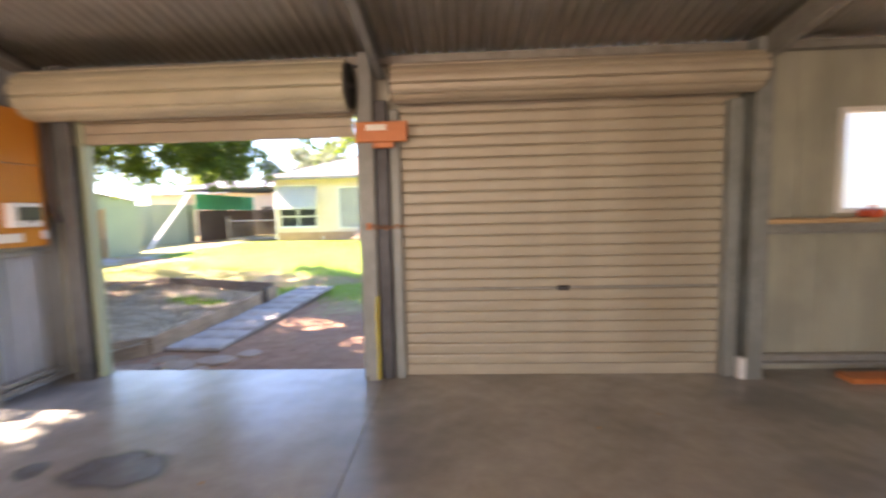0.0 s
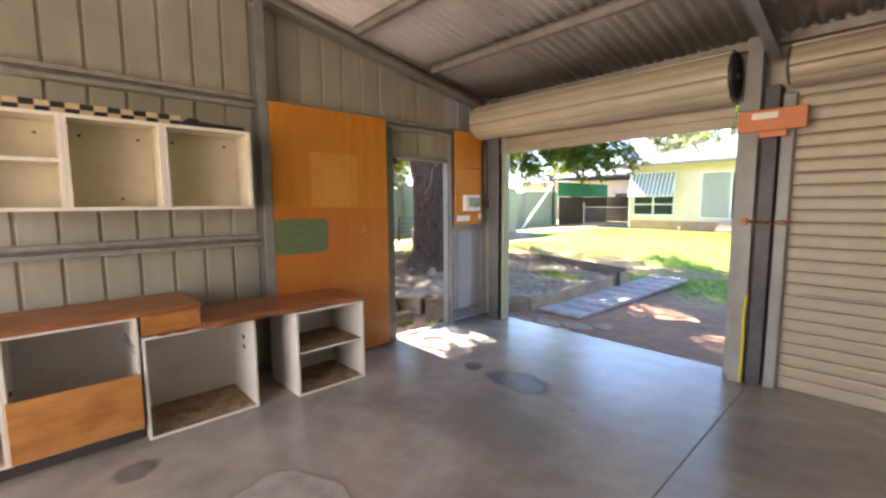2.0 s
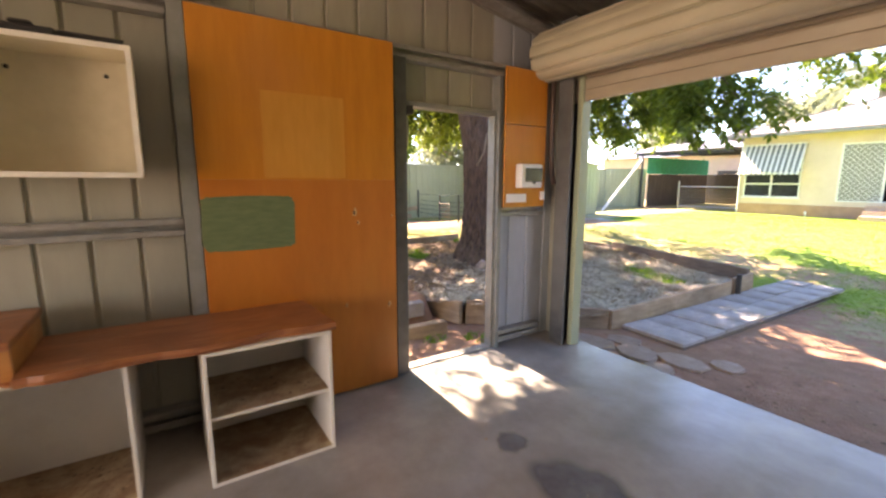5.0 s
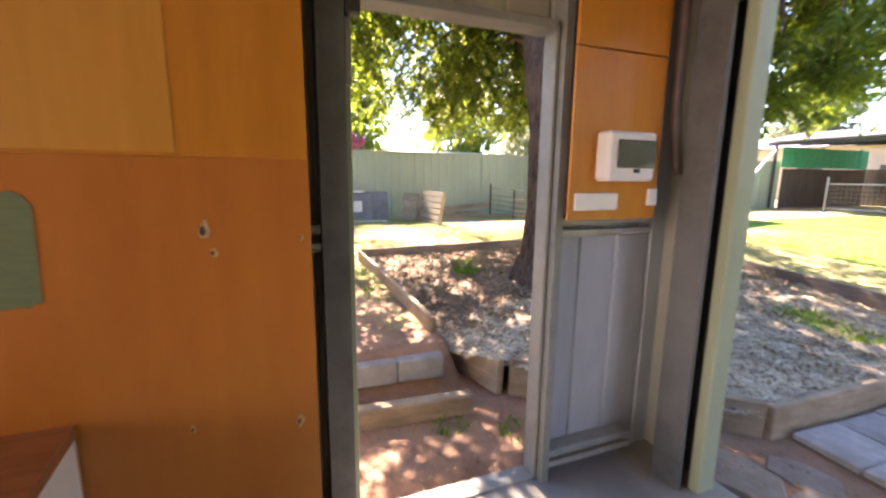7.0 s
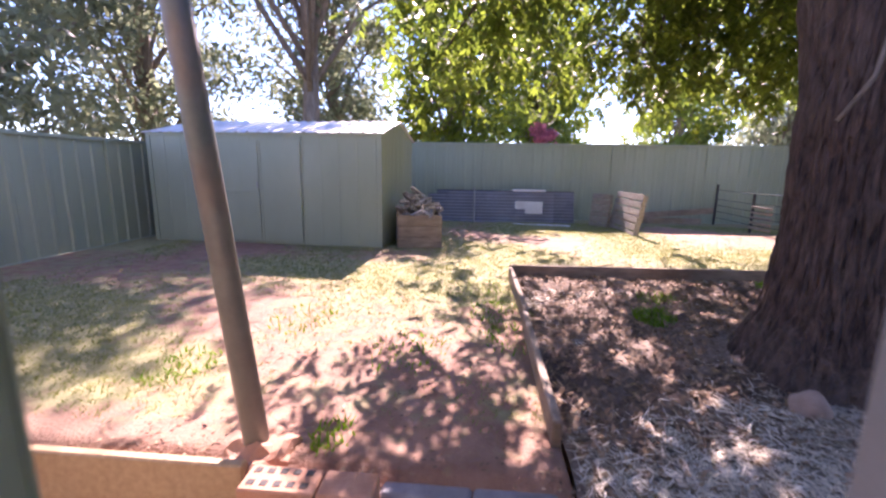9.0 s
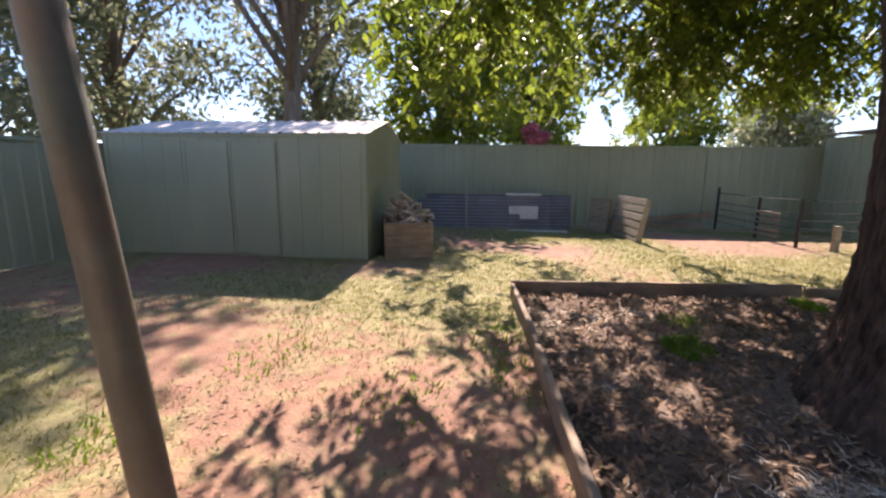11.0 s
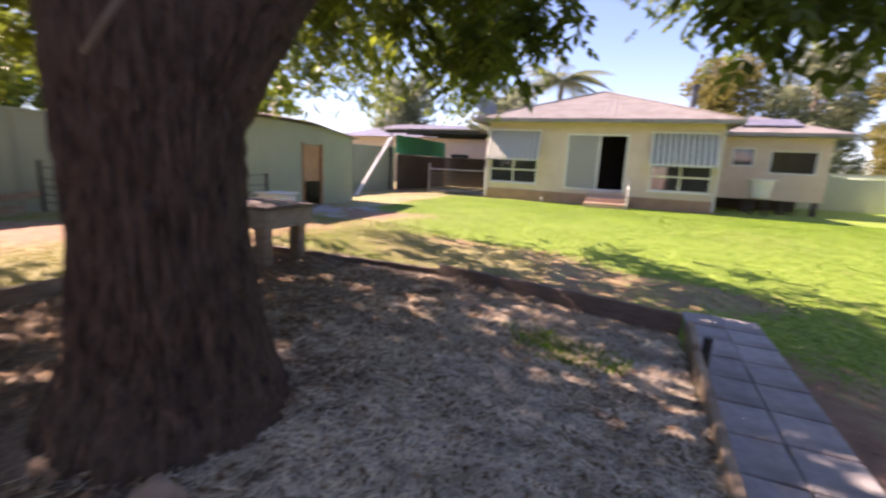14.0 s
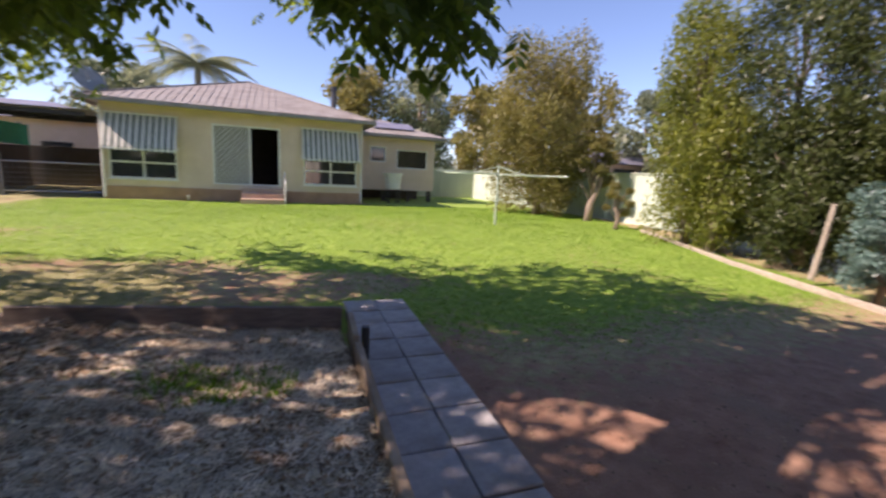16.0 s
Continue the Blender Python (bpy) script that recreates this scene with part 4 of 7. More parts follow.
debris("rotten_flakes", 0.10, 0.77, -3.98, -3.50, 0.018, 420, 5, LITTER, "loose flakes of rotten chipboard on the cupboard floor", 0.012)
debris("rotten_flakes", 1.12, 1.69, -3.90, -3.44, 0.363, 160, 6, LITTER, "dirt and leaf crumbs on the cupboard shelf", 0.016)
pt = thing("glass_plate", (-3.66, -0.80, 0.458), "clear glass plate leaning among offcuts on the shelf", "plate")
bm = B()
prof = [(0.0, 0.0), (0.07, 0.0), (0.11, 0.018), (0.115, 0.022), (0.105, 0.024), (0.07, 0.006), (0.0, 0.006)]
rings = [[bm.verts.new((-3.62 + r * math.cos(a), -0.80 + r * math.sin(a), 0.458 + h)) for a in [k * 6.2832 / 28 for k in range(28)]] for r, h in prof[1:-1]]
for a, b in zip(rings, rings[1:]):
    for k in range(28):
        bm.faces.new((a[k], a[(k + 1) % 28], b[(k + 1) % 28], b[k]))
bm.faces.new(rings[0][::-1])
bm.faces.new(rings[-1])
part("dish", bm, GLASS, pt, smooth=True)
for k, (y, a) in enumerate(((-0.70, 10), (-0.98, -14))):
    bm = B()
    box(bm, (-0.16, -0.05, 0), (0.16, 0.05, 0.03), 0.004, pose(-3.72, y, 0.458, 0, 0, a + 40))
    solo("timber_offcut", bm, REDWOOD, (-3.72, y, 0.458), "short red timber offcut on the cupboard shelf", "offcut")
# on the wall cupboards
cs = thing("chequered_strip", (-3.82, -0.2, 2.151), "black and cream chequered block strip on the cupboards", "strip")
for k in range(18):
    y = -0.82 + 0.071 * k
    for j in range(2):
        bm = B()
        box(bm, (-3.80 - 0.03, y, 2.151 + 0.036 * j), (-3.80, y + 0.07, 2.186 + 0.036 * j), 0.002)
        part("block", bm, BLACK if (k + j) % 2 else CREAMCUBE, cs)
bt2 = thing("black_tool", (-3.80, 0.62, 2.151), "black hand tool with a long barrel on the cupboards", "tool")
bm = B()
box(bm, (-3.86, 0.47, 2.152), (-3.80, 0.66, 2.195), 0.012)
box(bm, (-3.85, 0.50, 2.195), (-3.81, 0.58, 2.215), 0.008)
part("body", bm, BLACK, bt2)
bm = B()
rod(bm, (-3.83, 0.66, 2.182), (-3.83, 0.90, 2.176), 0.014, n=10)
part("barrel", bm, BLACK, bt2)


# ---- ground ----
def in_bed(x, y):
    return -9.0 < x < -4.03 + 0.05 * (y - 5.1) and 3.5 < y < 8.42 and (x + 5.05) * 1.25 - (y - 3.85) * 1.10 < 0.0


def ground_z(x, y):
    z = -0.13 + 0.36 * step(7.5, 17, y)
    up = step(-5.28, -5.33, x) if y < 3.55 else step(-6.5, -9.0, x)
    if y < 3.55 and x > -5.34:
        up = 0.0
    z = z + (max(z, 0.20) - z) * up
    if in_bed(x, y):
        z = min(z, 0.0)
    z += 0.02 * noise.noise((x * 0.9, y * 0.9, 0)) + 0.008 * noise.noise((x * 4, y * 4, 3))
    if -4.3 < x < 5.6 and y < 4.4:
        z = -0.24
    return z


def lawn_weight(x, y):
    edge = 7.7 + 0.7 * noise.noise((x * 0.5, 2.0, 1.0)) + 1.0 * step(-4.0, -8.0, x)
    w = step(edge - 0.9, edge + 1.4, y) * step(-11.5 + 0.3 * (y - 9), -7.6, x)
    w *= 1 - 0.9 * step(1.5, 0.6, math.hypot((x + 6.6) / 1.9, (y - 10.6) / 1.1))
    w *= 1 - 0.6 * step(1.3, 0.7, math.hypot((x + 4.2) / 1.6, (y - 10.2) / 0.7))
    w = max(w, step(13.0, 15.0, y) * step(-12.0, -10.0, x))
    w *= step(6.4, 5.6, x - 0.22 * (y - 14))
    w *= 1 - 0.25 * max(0, noise.noise((x * 0.35, y * 0.35, 5)))
    if y > 21.5:
        w *= step(-1.4, -0.6, x)
    return w


def dry_weight(x, y):
    w = 0.95 * step(-5.4, -6.2, x) * (0.68 + 0.95 * noise.noise((x * 0.55, y * 0.55, 9)))
    w = max(w, 0.6 * step(7.5, 8.8, y) * step(-9.5, -8.0, x) * (0.6 + 0.6 * noise.noise((x * 0.8, y * 0.8, 7))))
    w = max(w, 0.45 * step(6.4, 7.6, y) * step(-3.2, -2.4, x))
    w *= 1 - 0.8 * step(1.4, 0.5, math.hypot((x + 12.6) / 1.3, (y - 8.0) / 1.6))
    w *= 1 - 0.55 * step(1.2, 0.6, abs(x + 7.4 - 0.35 * (y - 2.2)) / 0.8) * step(4.2, 3.4, y)
    return max(0.0, w)


def axis_lines(lo, hi, fine, far):
    mid = list(np.arange(lo, hi + 1e-6, fine))
    out = [10 ** e for e in np.linspace(0, math.log10(far), 16)]
    return [lo - o for o in reversed(out)] + mid + [hi + o for o in out]


xs, ys = axis_lines(-17.0, 8.0, 0.10, 600), axis_lines(-3.0, 23.0, 0.11, 600)
verts = np.array([(x, y, ground_z(x, y)) for y in ys for x in xs])
nx = len(xs)
q = np.arange((len(ys) - 1) * (nx - 1))
i0 = q // (nx - 1) * nx + q % (nx - 1)
ground_me = raw_mesh("ground", verts, np.stack([i0, i0 + 1, i0 + nx + 1, i0 + nx], 1), GROUND)
cover = ground_me.color_attributes.new("cover", "FLOAT_COLOR", "POINT")
cov = np.array([(lawn_weight(x, y) * 0.75, dry_weight(x, y) * 0.8, 0, 1) for x, y, z in verts], dtype=np.float32)
cover.data.foreach_set("color", cov.ravel())
ground_me.shade_smooth()
tagged(new("ground", ground_me), "bare red-brown earth running into dry grass and green lawn", "ground", kind="structure")


def blades(name, count, box_, weight, material, h, label, seed, lift=0.0, per=3, wide=0.0035):
    """Short tufts, each of a few blades, where the weight is high."""
    rnd = np.random.RandomState(seed)
    px, py = rnd.uniform(box_[0], box_[2], count), rnd.uniform(box_[1], box_[3], count)
    keep = [(x, y) for x, y, k in zip(px, py, rnd.uniform(0, 1, count)) if weight(x, y) > 0.12 + 0.6 * k]
    base = np.array([(x, y, ground_z(x, y) + lift) for x, y in keep])
    base = np.repeat(base, per, 0)
    n = len(base)
    base[:, :2] += rnd.normal(0, 0.02, (n, 2))
    a = rnd.uniform(0, 6.28, n)
    hh = rnd.uniform(0.5, 1.0, n) * h
    side = np.stack([np.cos(a), np.sin(a), 0 * a], 1) * wide
    tip = np.stack([np.cos(a + 1.2) * 0.7, np.sin(a + 1.2) * 0.7, 0.8 + 0 * a], 1) * hh[:, None]
    vs = np.stack([base - side, base + side, base + tip], 1).reshape(-1, 3)
    me = raw_mesh(name, vs, np.arange(3 * n).reshape(-1, 3), material)
    tagged(new(name, me), label, "grass", kind="stuff")


blades("lawn_grass", 200000, (-11, 7.2, 6.5, 21.0), lawn_weight, BLADE, 0.030, "short green mown lawn grass", 1)
blades("dry_grass", 110000, (-14.5, -2.0, -5.4, 12.0), dry_weight, DRYBLADE, 0.040, "thin dry yellow-green grass", 2)


# ---- raised bed ----
def mulch_z(x, y):
    z = 0.03 + 0.19 * step(-4.2, -6.5, x)
    z += 0.09 * step(1.5, 0.4, math.hypot(x + 6.55, y - 5.2))
    return z + 0.04 * noise.noise((x * 1.7, y * 1.7, 1)) + 0.035 * noise.noise((x * 5, y * 5, 4)) + 0.022 * noise.noise((x * 13, y * 13, 8))


bm = B()
gx, gy = np.arange(-8.96, -3.84, 0.06), np.arange(3.52, 8.42, 0.06)
vid = {}
for i, x in enumerate(gx):
    for j, y in enumerate(gy):
        if in_bed(x, y):
            vid[i, j] = bm.verts.new((x, y, mulch_z(x, y)))
for (i, j) in list(vid):
    k = [vid.get(p) for p in ((i, j), (i + 1, j), (i + 1, j + 1), (i, j + 1))]
    if all(k):
        bm.faces.new(k)
solo("mulch", bm, MULCH, (-6.4, 6, 0), "dry brown leaf and straw mulch filling the raised bed", "mulch", kind="stuff", smooth=True)


def strewn(name, n, pick, zf, length, width, material, seed, label, category, curl=0.25):
    """Loose straws or leaves lying about."""
    rnd = np.random.RandomState(seed)
    pts = []
    while len(pts) < n:
        x, y = pick(rnd)
        if x is not None:
            pts.append((x, y, zf(x, y) + rnd.uniform(0.003, 0.022)))
    c = np.array(pts)
    a = rnd.uniform(0, 6.28, n)
    ln = rnd.uniform(0.35, 1, n) * length
    wd = rnd.uniform(0.5, 1, n) * width
    up = rnd.uniform(-curl, curl, n)
    d = np.stack([np.cos(a), np.sin(a), up], 1)
    s = np.stack([-np.sin(a), np.cos(a), rnd.uniform(-0.4, 0.4, n)], 1) * wd[:, None]
    bend = np.stack([-np.sin(a), np.cos(a), 0.5 + 0 * a], 1) * (rnd.uniform(-0.15, 0.15, n) * ln)[:, None]
    p0, p1, p2 = c - d * (ln / 2)[:, None], c + bend, c + d * (ln / 2)[:, None]
    vs = np.stack([p0, p1 - s, p2, p1 + s], 1).reshape(-1, 3)
    me = raw_mesh(name, vs, np.arange(4 * n).reshape(-1, 4), material)
    return tagged(new(name, me), label, category, kind="stuff")


def pick_bed(rnd):
    x, y = rnd.uniform(-8.9, -3.95), rnd.uniform(3.55, 8.38)
    return (x, y) if in_bed(x, y) and math.hypot(x + 6.55, y - 5.2) > 0.5 else (None, None)


def pick_pale(rnd):
    x, y = pick_bed(rnd)
    return (x, y) if x is not None and noise.noise((x * 0.7, y * 0.7, 2)) + 0.5 * noise.noise((x * 3, y * 3, 6)) + rnd.uniform(-0.45, 0.45) > 1.1 * step(-5.2, -7.0, x) - 0.25 else (None, None)


def pick_east(rnd):
    x, y = pick_bed(rnd)
    if x is None:
        return None, None
    w = step(-7.4, -5.6, x + 0.5 * (y - 6.0)) * (0.75 + 0.6 * noise.noise((x * 1.6, y * 1.6, 12)))
    return (x, y) if rnd.uniform() < w else (None, None)


def pick_earth(rnd):
    x, y = rnd.uniform(-8.5, 3.0), rnd.uniform(1.2, 9.5)
    if in_bed(x, y) or (x > -4.3 and y < 4.35) or (-3.95 < x < -3.0 and 5.1 < y < 9.4) or rnd.uniform() < lawn_weight(x, y):
        return None, None
    return x, y


strewn("straw", 46000, pick_pale, mulch_z, 0.14, 0.0045, STRAW, 3, "dry pale grass straw on the bed", "straw")
strewn("straw", 26000, lambda r: pick_east(r), mulch_z, 0.15, 0.0045, STRAW, 13, "matted pale grass straw by the path side of the bed", "straw")
strewn("bed_leaves", 24000, pick_bed, mulch_z, 0.075, 0.016, LITTER, 4, "fallen brown leaves on the bed", "leaf litter", 0.8)
strewn("fallen_leaves", 7000, pick_earth, ground_z, 0.045, 0.010, LITTER, 5, "fallen leaves and twigs on the earth", "leaf litter", 0.15)


def weed(x, y, z, r, n, label, seed):
    rnd = np.random.RandomState(seed)
    a, rr = rnd.uniform(0, 6.28, n), r * np.sqrt(rnd.uniform(0, 1, n))
    c = np.stack([x + rr * np.cos(a) * 1.4, y + rr * np.sin(a), z + 0 * a], 1)
    b = rnd.uniform(0, 6.28, n)
    h = rnd.uniform(0.02, 0.07, n)
    s = np.stack([np.cos(b), np.sin(b), 0 * b], 1) * 0.008
    tip = np.stack([np.cos(b + 1) * 0.6, np.sin(b + 1) * 0.6, 1 + 0 * b], 1) * h[:, None]
    me = raw_mesh("weed_patch", np.stack([c - s, c + s, c + tip], 1).reshape(-1, 3), np.arange(3 * n).reshape(-1, 3), BLADE)
    tagged(new("weed_patch", me), label, "weeds", "weeds", "stuff")


for k, (x, y, r) in enumerate(((-4.75, 7.25, 0.22), (-5.3, 7.4, 0.20), (-4.98, 7.3, 0.16), (-8.0, 4.9, 0.16), (-7.4, 4.6, 0.12), (-7.1, 5.9, 0.18), (-8.6, 6.3, 0.1))):
    weed(x, y, mulch_z(x, y) + 0.005, r * 1.4, 460, "green weeds sprouting in the mulch", 20 + k)
for k, (x, y, r) in enumerate(((-5.6, 2.4, 0.08), (-6.6, 2.6, 0.2), (-7.2, 1.6, 0.2), (-6.2, 1.2, 0.15), (-4.9, 3.3, 0.1), (-4.6, 3.7, 0.1), (-8.2, 3.2, 0.25), (-7.5, 3.3, 0.2), (-6.9, 3.35, 0.15))):
    weed(x, y, ground_z(x, y) - 0.005, r * 1.4, 110, "green weeds growing in the bare earth", 40 + k)

edging = "bed edging sleepers"


def sleeper(p, q, h, w, label="weathered timber sleeper edging the raised bed", material=SLEEPER, bev=0.008):
    """A timber on edge from p to q (points on its top line)."""
    bm = B()
    p, q = Vector(p), Vector(q)
    mid = (p + q) / 2 - Vector((0, 0, h))
    beam(bm, p - Vector((0, 0, h / 2)), q - Vector((0, 0, h / 2)), w, h, bev)
    return solo("sleeper", bm, material, mid, label, "sleeper", edging)


sleeper((-4.00, 5.10, 0.10), (-3.865, 7.62, 0.15), 0.26, 0.055)
sleeper((-3.862, 7.70, 0.17), (-3.83, 8.22, 0.20), 0.26, 0.05)
sleeper((-5.08, 3.88, 0.16), (-4.03, 5.10, 0.11), 0.30, 0.06)
sleeper((-3.90, 8.26, 0.24), (-6.40, 8.50, 0.34), 0.26, 0.055, "dark weathered sleeper, its end raised above the next", TABLETOP)
sleeper((-6.34, 8.56, 0.26), (-9.0, 8.52, 0.28), 0.22, 0.055, "dark weathered timber sleeper edging the raised bed", TABLETOP)
sleeper((-8.84, 3.46, 0.36), (-9.08, 6.60, 0.34), 0.28, 0.05, "pale weathered sleeper along the back of the bed")
sleeper((-9.10, 6.66, 0.30), (-9.05, 8.46, 0.28), 0.22, 0.05)
sleeper((-8.78, 3.47, 0.35), (-7.25, 3.50, 0.33), 0.24, 0.045, "pale weathered sleeper leaning along the bed")
sleeper((-7.21, 3.48, 0.34), (-5.62, 3.47, 0.34), 0.26, 0.045, "pale weathered sleeper leaning along the bed")
sleeper((-6.05, 3.56, 0.17), (-5.07, 3.80, 0.15), 0.28, 0.06)
bm = B()
rod(bm, (-3.79, 7.70, -0.1), (-3.79, 7.70, 0.24), 0.035, n=12)
solo("edging_peg", bm, BLACK, (-3.79, 7.70, -0.1), "short dark round peg holding the sleepers", "peg")
# steps and low retaining wall outside the doorway
for p, q, h, w in (((-5.40, 2.70, 0.15), (-5.38, 3.08, 0.15), 0.17, 0.17), ((-5.39, 3.09, 0.15), (-5.36, 3.44, 0.15), 0.17, 0.17)):
    bm = B()
    beam(bm, Vector(p) - Vector((0, 0, h / 2)), Vector(q) - Vector((0, 0, h / 2)), w, h, 0.012)
    solo("step_block", bm, PAVER, (p[0], p[1], p[2] - h), "grey concrete block forming the upper step", "step", "step blocks")
bm = B()
beam(bm, (-5.03, 2.68, -0.07), (-4.97, 3.52, -0.07), 0.10, 0.15, 0.012)
solo("step_sleeper", bm, SLEEPER, (-5.0, 3.1, -0.145), "weathered sleeper forming the lower step", "step")
bm = B()
beam(bm, (-5.30, -2.0, 0.06), (-5.30, 2.13, 0.06), 0.05, 0.40, 0.008)
solo("retaining_board", bm, PINE, (-5.30, 0, -0.14), "orange-brown retaining board holding the upper yard", "retaining board")
for k, (y0, y1) in enumerate(((2.16, 2.47), (2.48, 2.70))):
    bm = B()
    box(bm, (-5.32, y0, -0.14), (-5.17, y1, 0.245), 0.008)
    ob = solo("hollow_block", bm, BRICKRED, (-5.25, y0, -0.14), "terracotta hollow block in the low retaining wall", "block", "retaining blocks")
    if k == 0:
        # holes are flat dark tabs on the top, their shade put in the colour
        for j in range(5):
            bm = B()
            box(bm, (-5.30, y0 + 0.025 + 0.055 * j, 0.2455), (-5.27, y0 + 0.055 + 0.055 * j, 0.2475))
            part("hole", bm, SHADEDARK, ob)
            bm = B()
            box(bm, (-5.23, y0 + 0.025 + 0.055 * j, 0.2455), (-5.20, y0 + 0.055 + 0.055 * j, 0.2475))
            part("hole", bm, SHADEDARK, ob)
pole = thing("yard_pole", (-5.45, 2.12, 0.2), "dull grey-green steel pole standing in the earth", "pole")
bm = B()
rod(bm, (-5.45, 2.12, 0.1), (-5.50, 1.71, 3.6), 0.055, 0.055, 18)
part("shaft", bm, POLEMAT, pole, smooth=True)
bm = B()
rnd = random.Random(2)
bmesh.ops.create_icosphere(bm, subdivisions=3, radius=0.15, matrix=Matrix.Translation((-5.45, 2.12, 0.2)) @ Matrix.Diagonal((1, 1, 0.5, 1)))
for v in bm.verts:
    v.co += v.normal * 0.05 * noise.noise(v.co * 14)
part("footing", bm, BRICKRED, pole, "crumbled reddish footing")

# ---- paver path ----
path = thing("pavement", (-3.585, 5.2, -0.13), "grey square concrete pavers laid two wide beside the bed", "path", kind="structure", rz=-2.9, local=True)
bm = B()
box(bm, (-0.36, 0.02, -0.04), (0.36, 4.08, 0.022), 0.004)
part("bedding", bm, SAND, path)
bm = B()
box(bm, (-0.173, -0.197, 0), (0.173, 0.197, 0.05), 0.007)
me = finish("paver", bm, PAVER)
rnd = random.Random(12)
for i in range(2):
    for j in range(10):
        y = 0.22 + 0.405 * j
        piece("paver", me, path, pose(-0.178 + 0.356 * i, y, 0.008 + 0.06 * step(0, 4, y) + rnd.uniform(-0.005, 0.005), rnd.uniform(-1, 1), rnd.uniform(-1, 1), rnd.uniform(-1.5, 1.5)))
FLAG = surface("pinkish_flagstone", (0.27, 0.19, 0.15), (0.40, 0.31, 0.25), 9, 0.85, 0.0, 0.2, grain=90, stain=(0.24, 0.17, 0.13), stain_scale=3, vary=0.2)
for x, y, r, e in ((-3.86, 4.60, 0.20, 1.3), (-3.42, 4.72, 0.19, 1.2), (-3.70, 4.93, 0.15, 1.4), (-3.08, 4.90, 0.17, 1.3), (-3.12, 4.56, 0.15, 1.1), (-2.80, 5.12, 0.13, 1.2)):
    bm = B()
    n = rnd.choice((6, 7, 8))
    w = [rnd.uniform(0.8, 1.12) for _ in range(n)]
    tilt = rnd.uniform(-0.3, 0.3)
    base = [(x + r * e * w[k] * math.cos(tilt + 6.2832 * k / n), y + r * w[k] * math.sin(tilt + 6.2832 * k / n)) for k in range(n)]
    low = [bm.verts.new((*p, -0.17)) for p in base]
    mid = [bm.verts.new((*p, -0.122)) for p in base]
    top = [bm.verts.new((x + (p[0] - x) * 0.94, y + (p[1] - y) * 0.94, -0.108 + rnd.uniform(-0.004, 0.004))) for p in base]
    for k in range(n):
        for a, b in ((low, mid), (mid, top)):
            bm.faces.new((a[k], a[(k + 1) % n], b[(k + 1) % n], b[k]))
    bm.faces.new(low[::-1])
    bm.faces.new(top)
    solo("flagstone", bm, FLAG, (x, y, -0.17), "flat pinkish broken flagstone set in the earth by the slab", "flagstone", "flagstones")


# ---- fences ----
def fence_run(name, p, q, z, h, label, material, panel=2.36, cap=True):
    """Ribbed steel panels between posts, with a rail along top and foot."""
    p, q = Vector((*p, z)), Vector((*q, z))
    d = q - p
    n = max(1, round(d.length / panel))
    w = d.length / n
    ang = math.degrees(math.atan2(d.y, d.x))
    f = thing(name, p, label, "fence", kind="structure", rz=ang, local=True)
    bm = B()
    sheet(bm, trim_profile(w - 0.06, 0.25, 0.05, 0.018), lambda u, v, t: (0.03 + u, v - 0.018, t), lambda u: 0.05, lambda u: h - 0.03, 0.003)
    pm = finish("panel", bm, material)
    bm = B()
    box(bm, (-0.03, -0.03, -0.2), (0.03, 0.03, h), 0.005)
    post = finish("post", bm, material)
    bm = B()
    box(bm, (0.03, -0.026, h - 0.05), (w - 0.03, 0.030, h), 0.004)
    rail = finish("rail", bm, material)
    bm = B()
    box(bm, (0.03, -0.026, 0.02), (w - 0.03, 0.030, 0.06), 0.004)
    foot = finish("rail", bm, material)
    for k in range(n + 1):
        piece("post", post, f, Matrix.Translation((w * k, 0, 0)))
        if k < n:
            for nm, me in (("panel", pm), ("rail", rail), ("rail", foot)):
                piece(nm, me, f, Matrix.Translation((w * k, 0, 0)))
    return f


fence_run("fence_west", (-15.2, 20.2), (-15.2, -2.75), 0.15, 2.0, "sage green ribbed steel fence along the yard", GREENSTEEL)
fence_run("fence_south", (-15.2, -2.8), (-5.2, -2.8), 0.15, 1.72, "sage green ribbed steel fence behind the shed", GREENSTEEL)
fence_run("fence_north_west", (-15.2, 20.2), (-14.4, 22.4), 0.20, 2.0, "sage green ribbed steel fence by the carport", GREENSTEEL)
fence_run("fence_east", (6.6, 7.0), (7.4, 29.3), 0.18, 1.75, "green ribbed steel fence, paled in colour to look sunlit", FENCE_LIT)
fence_run("fence_north", (2.9, 29.4), (7.4, 29.4), 0.22, 1.75, "sage green ribbed steel fence beyond the house", GREENSTEEL)


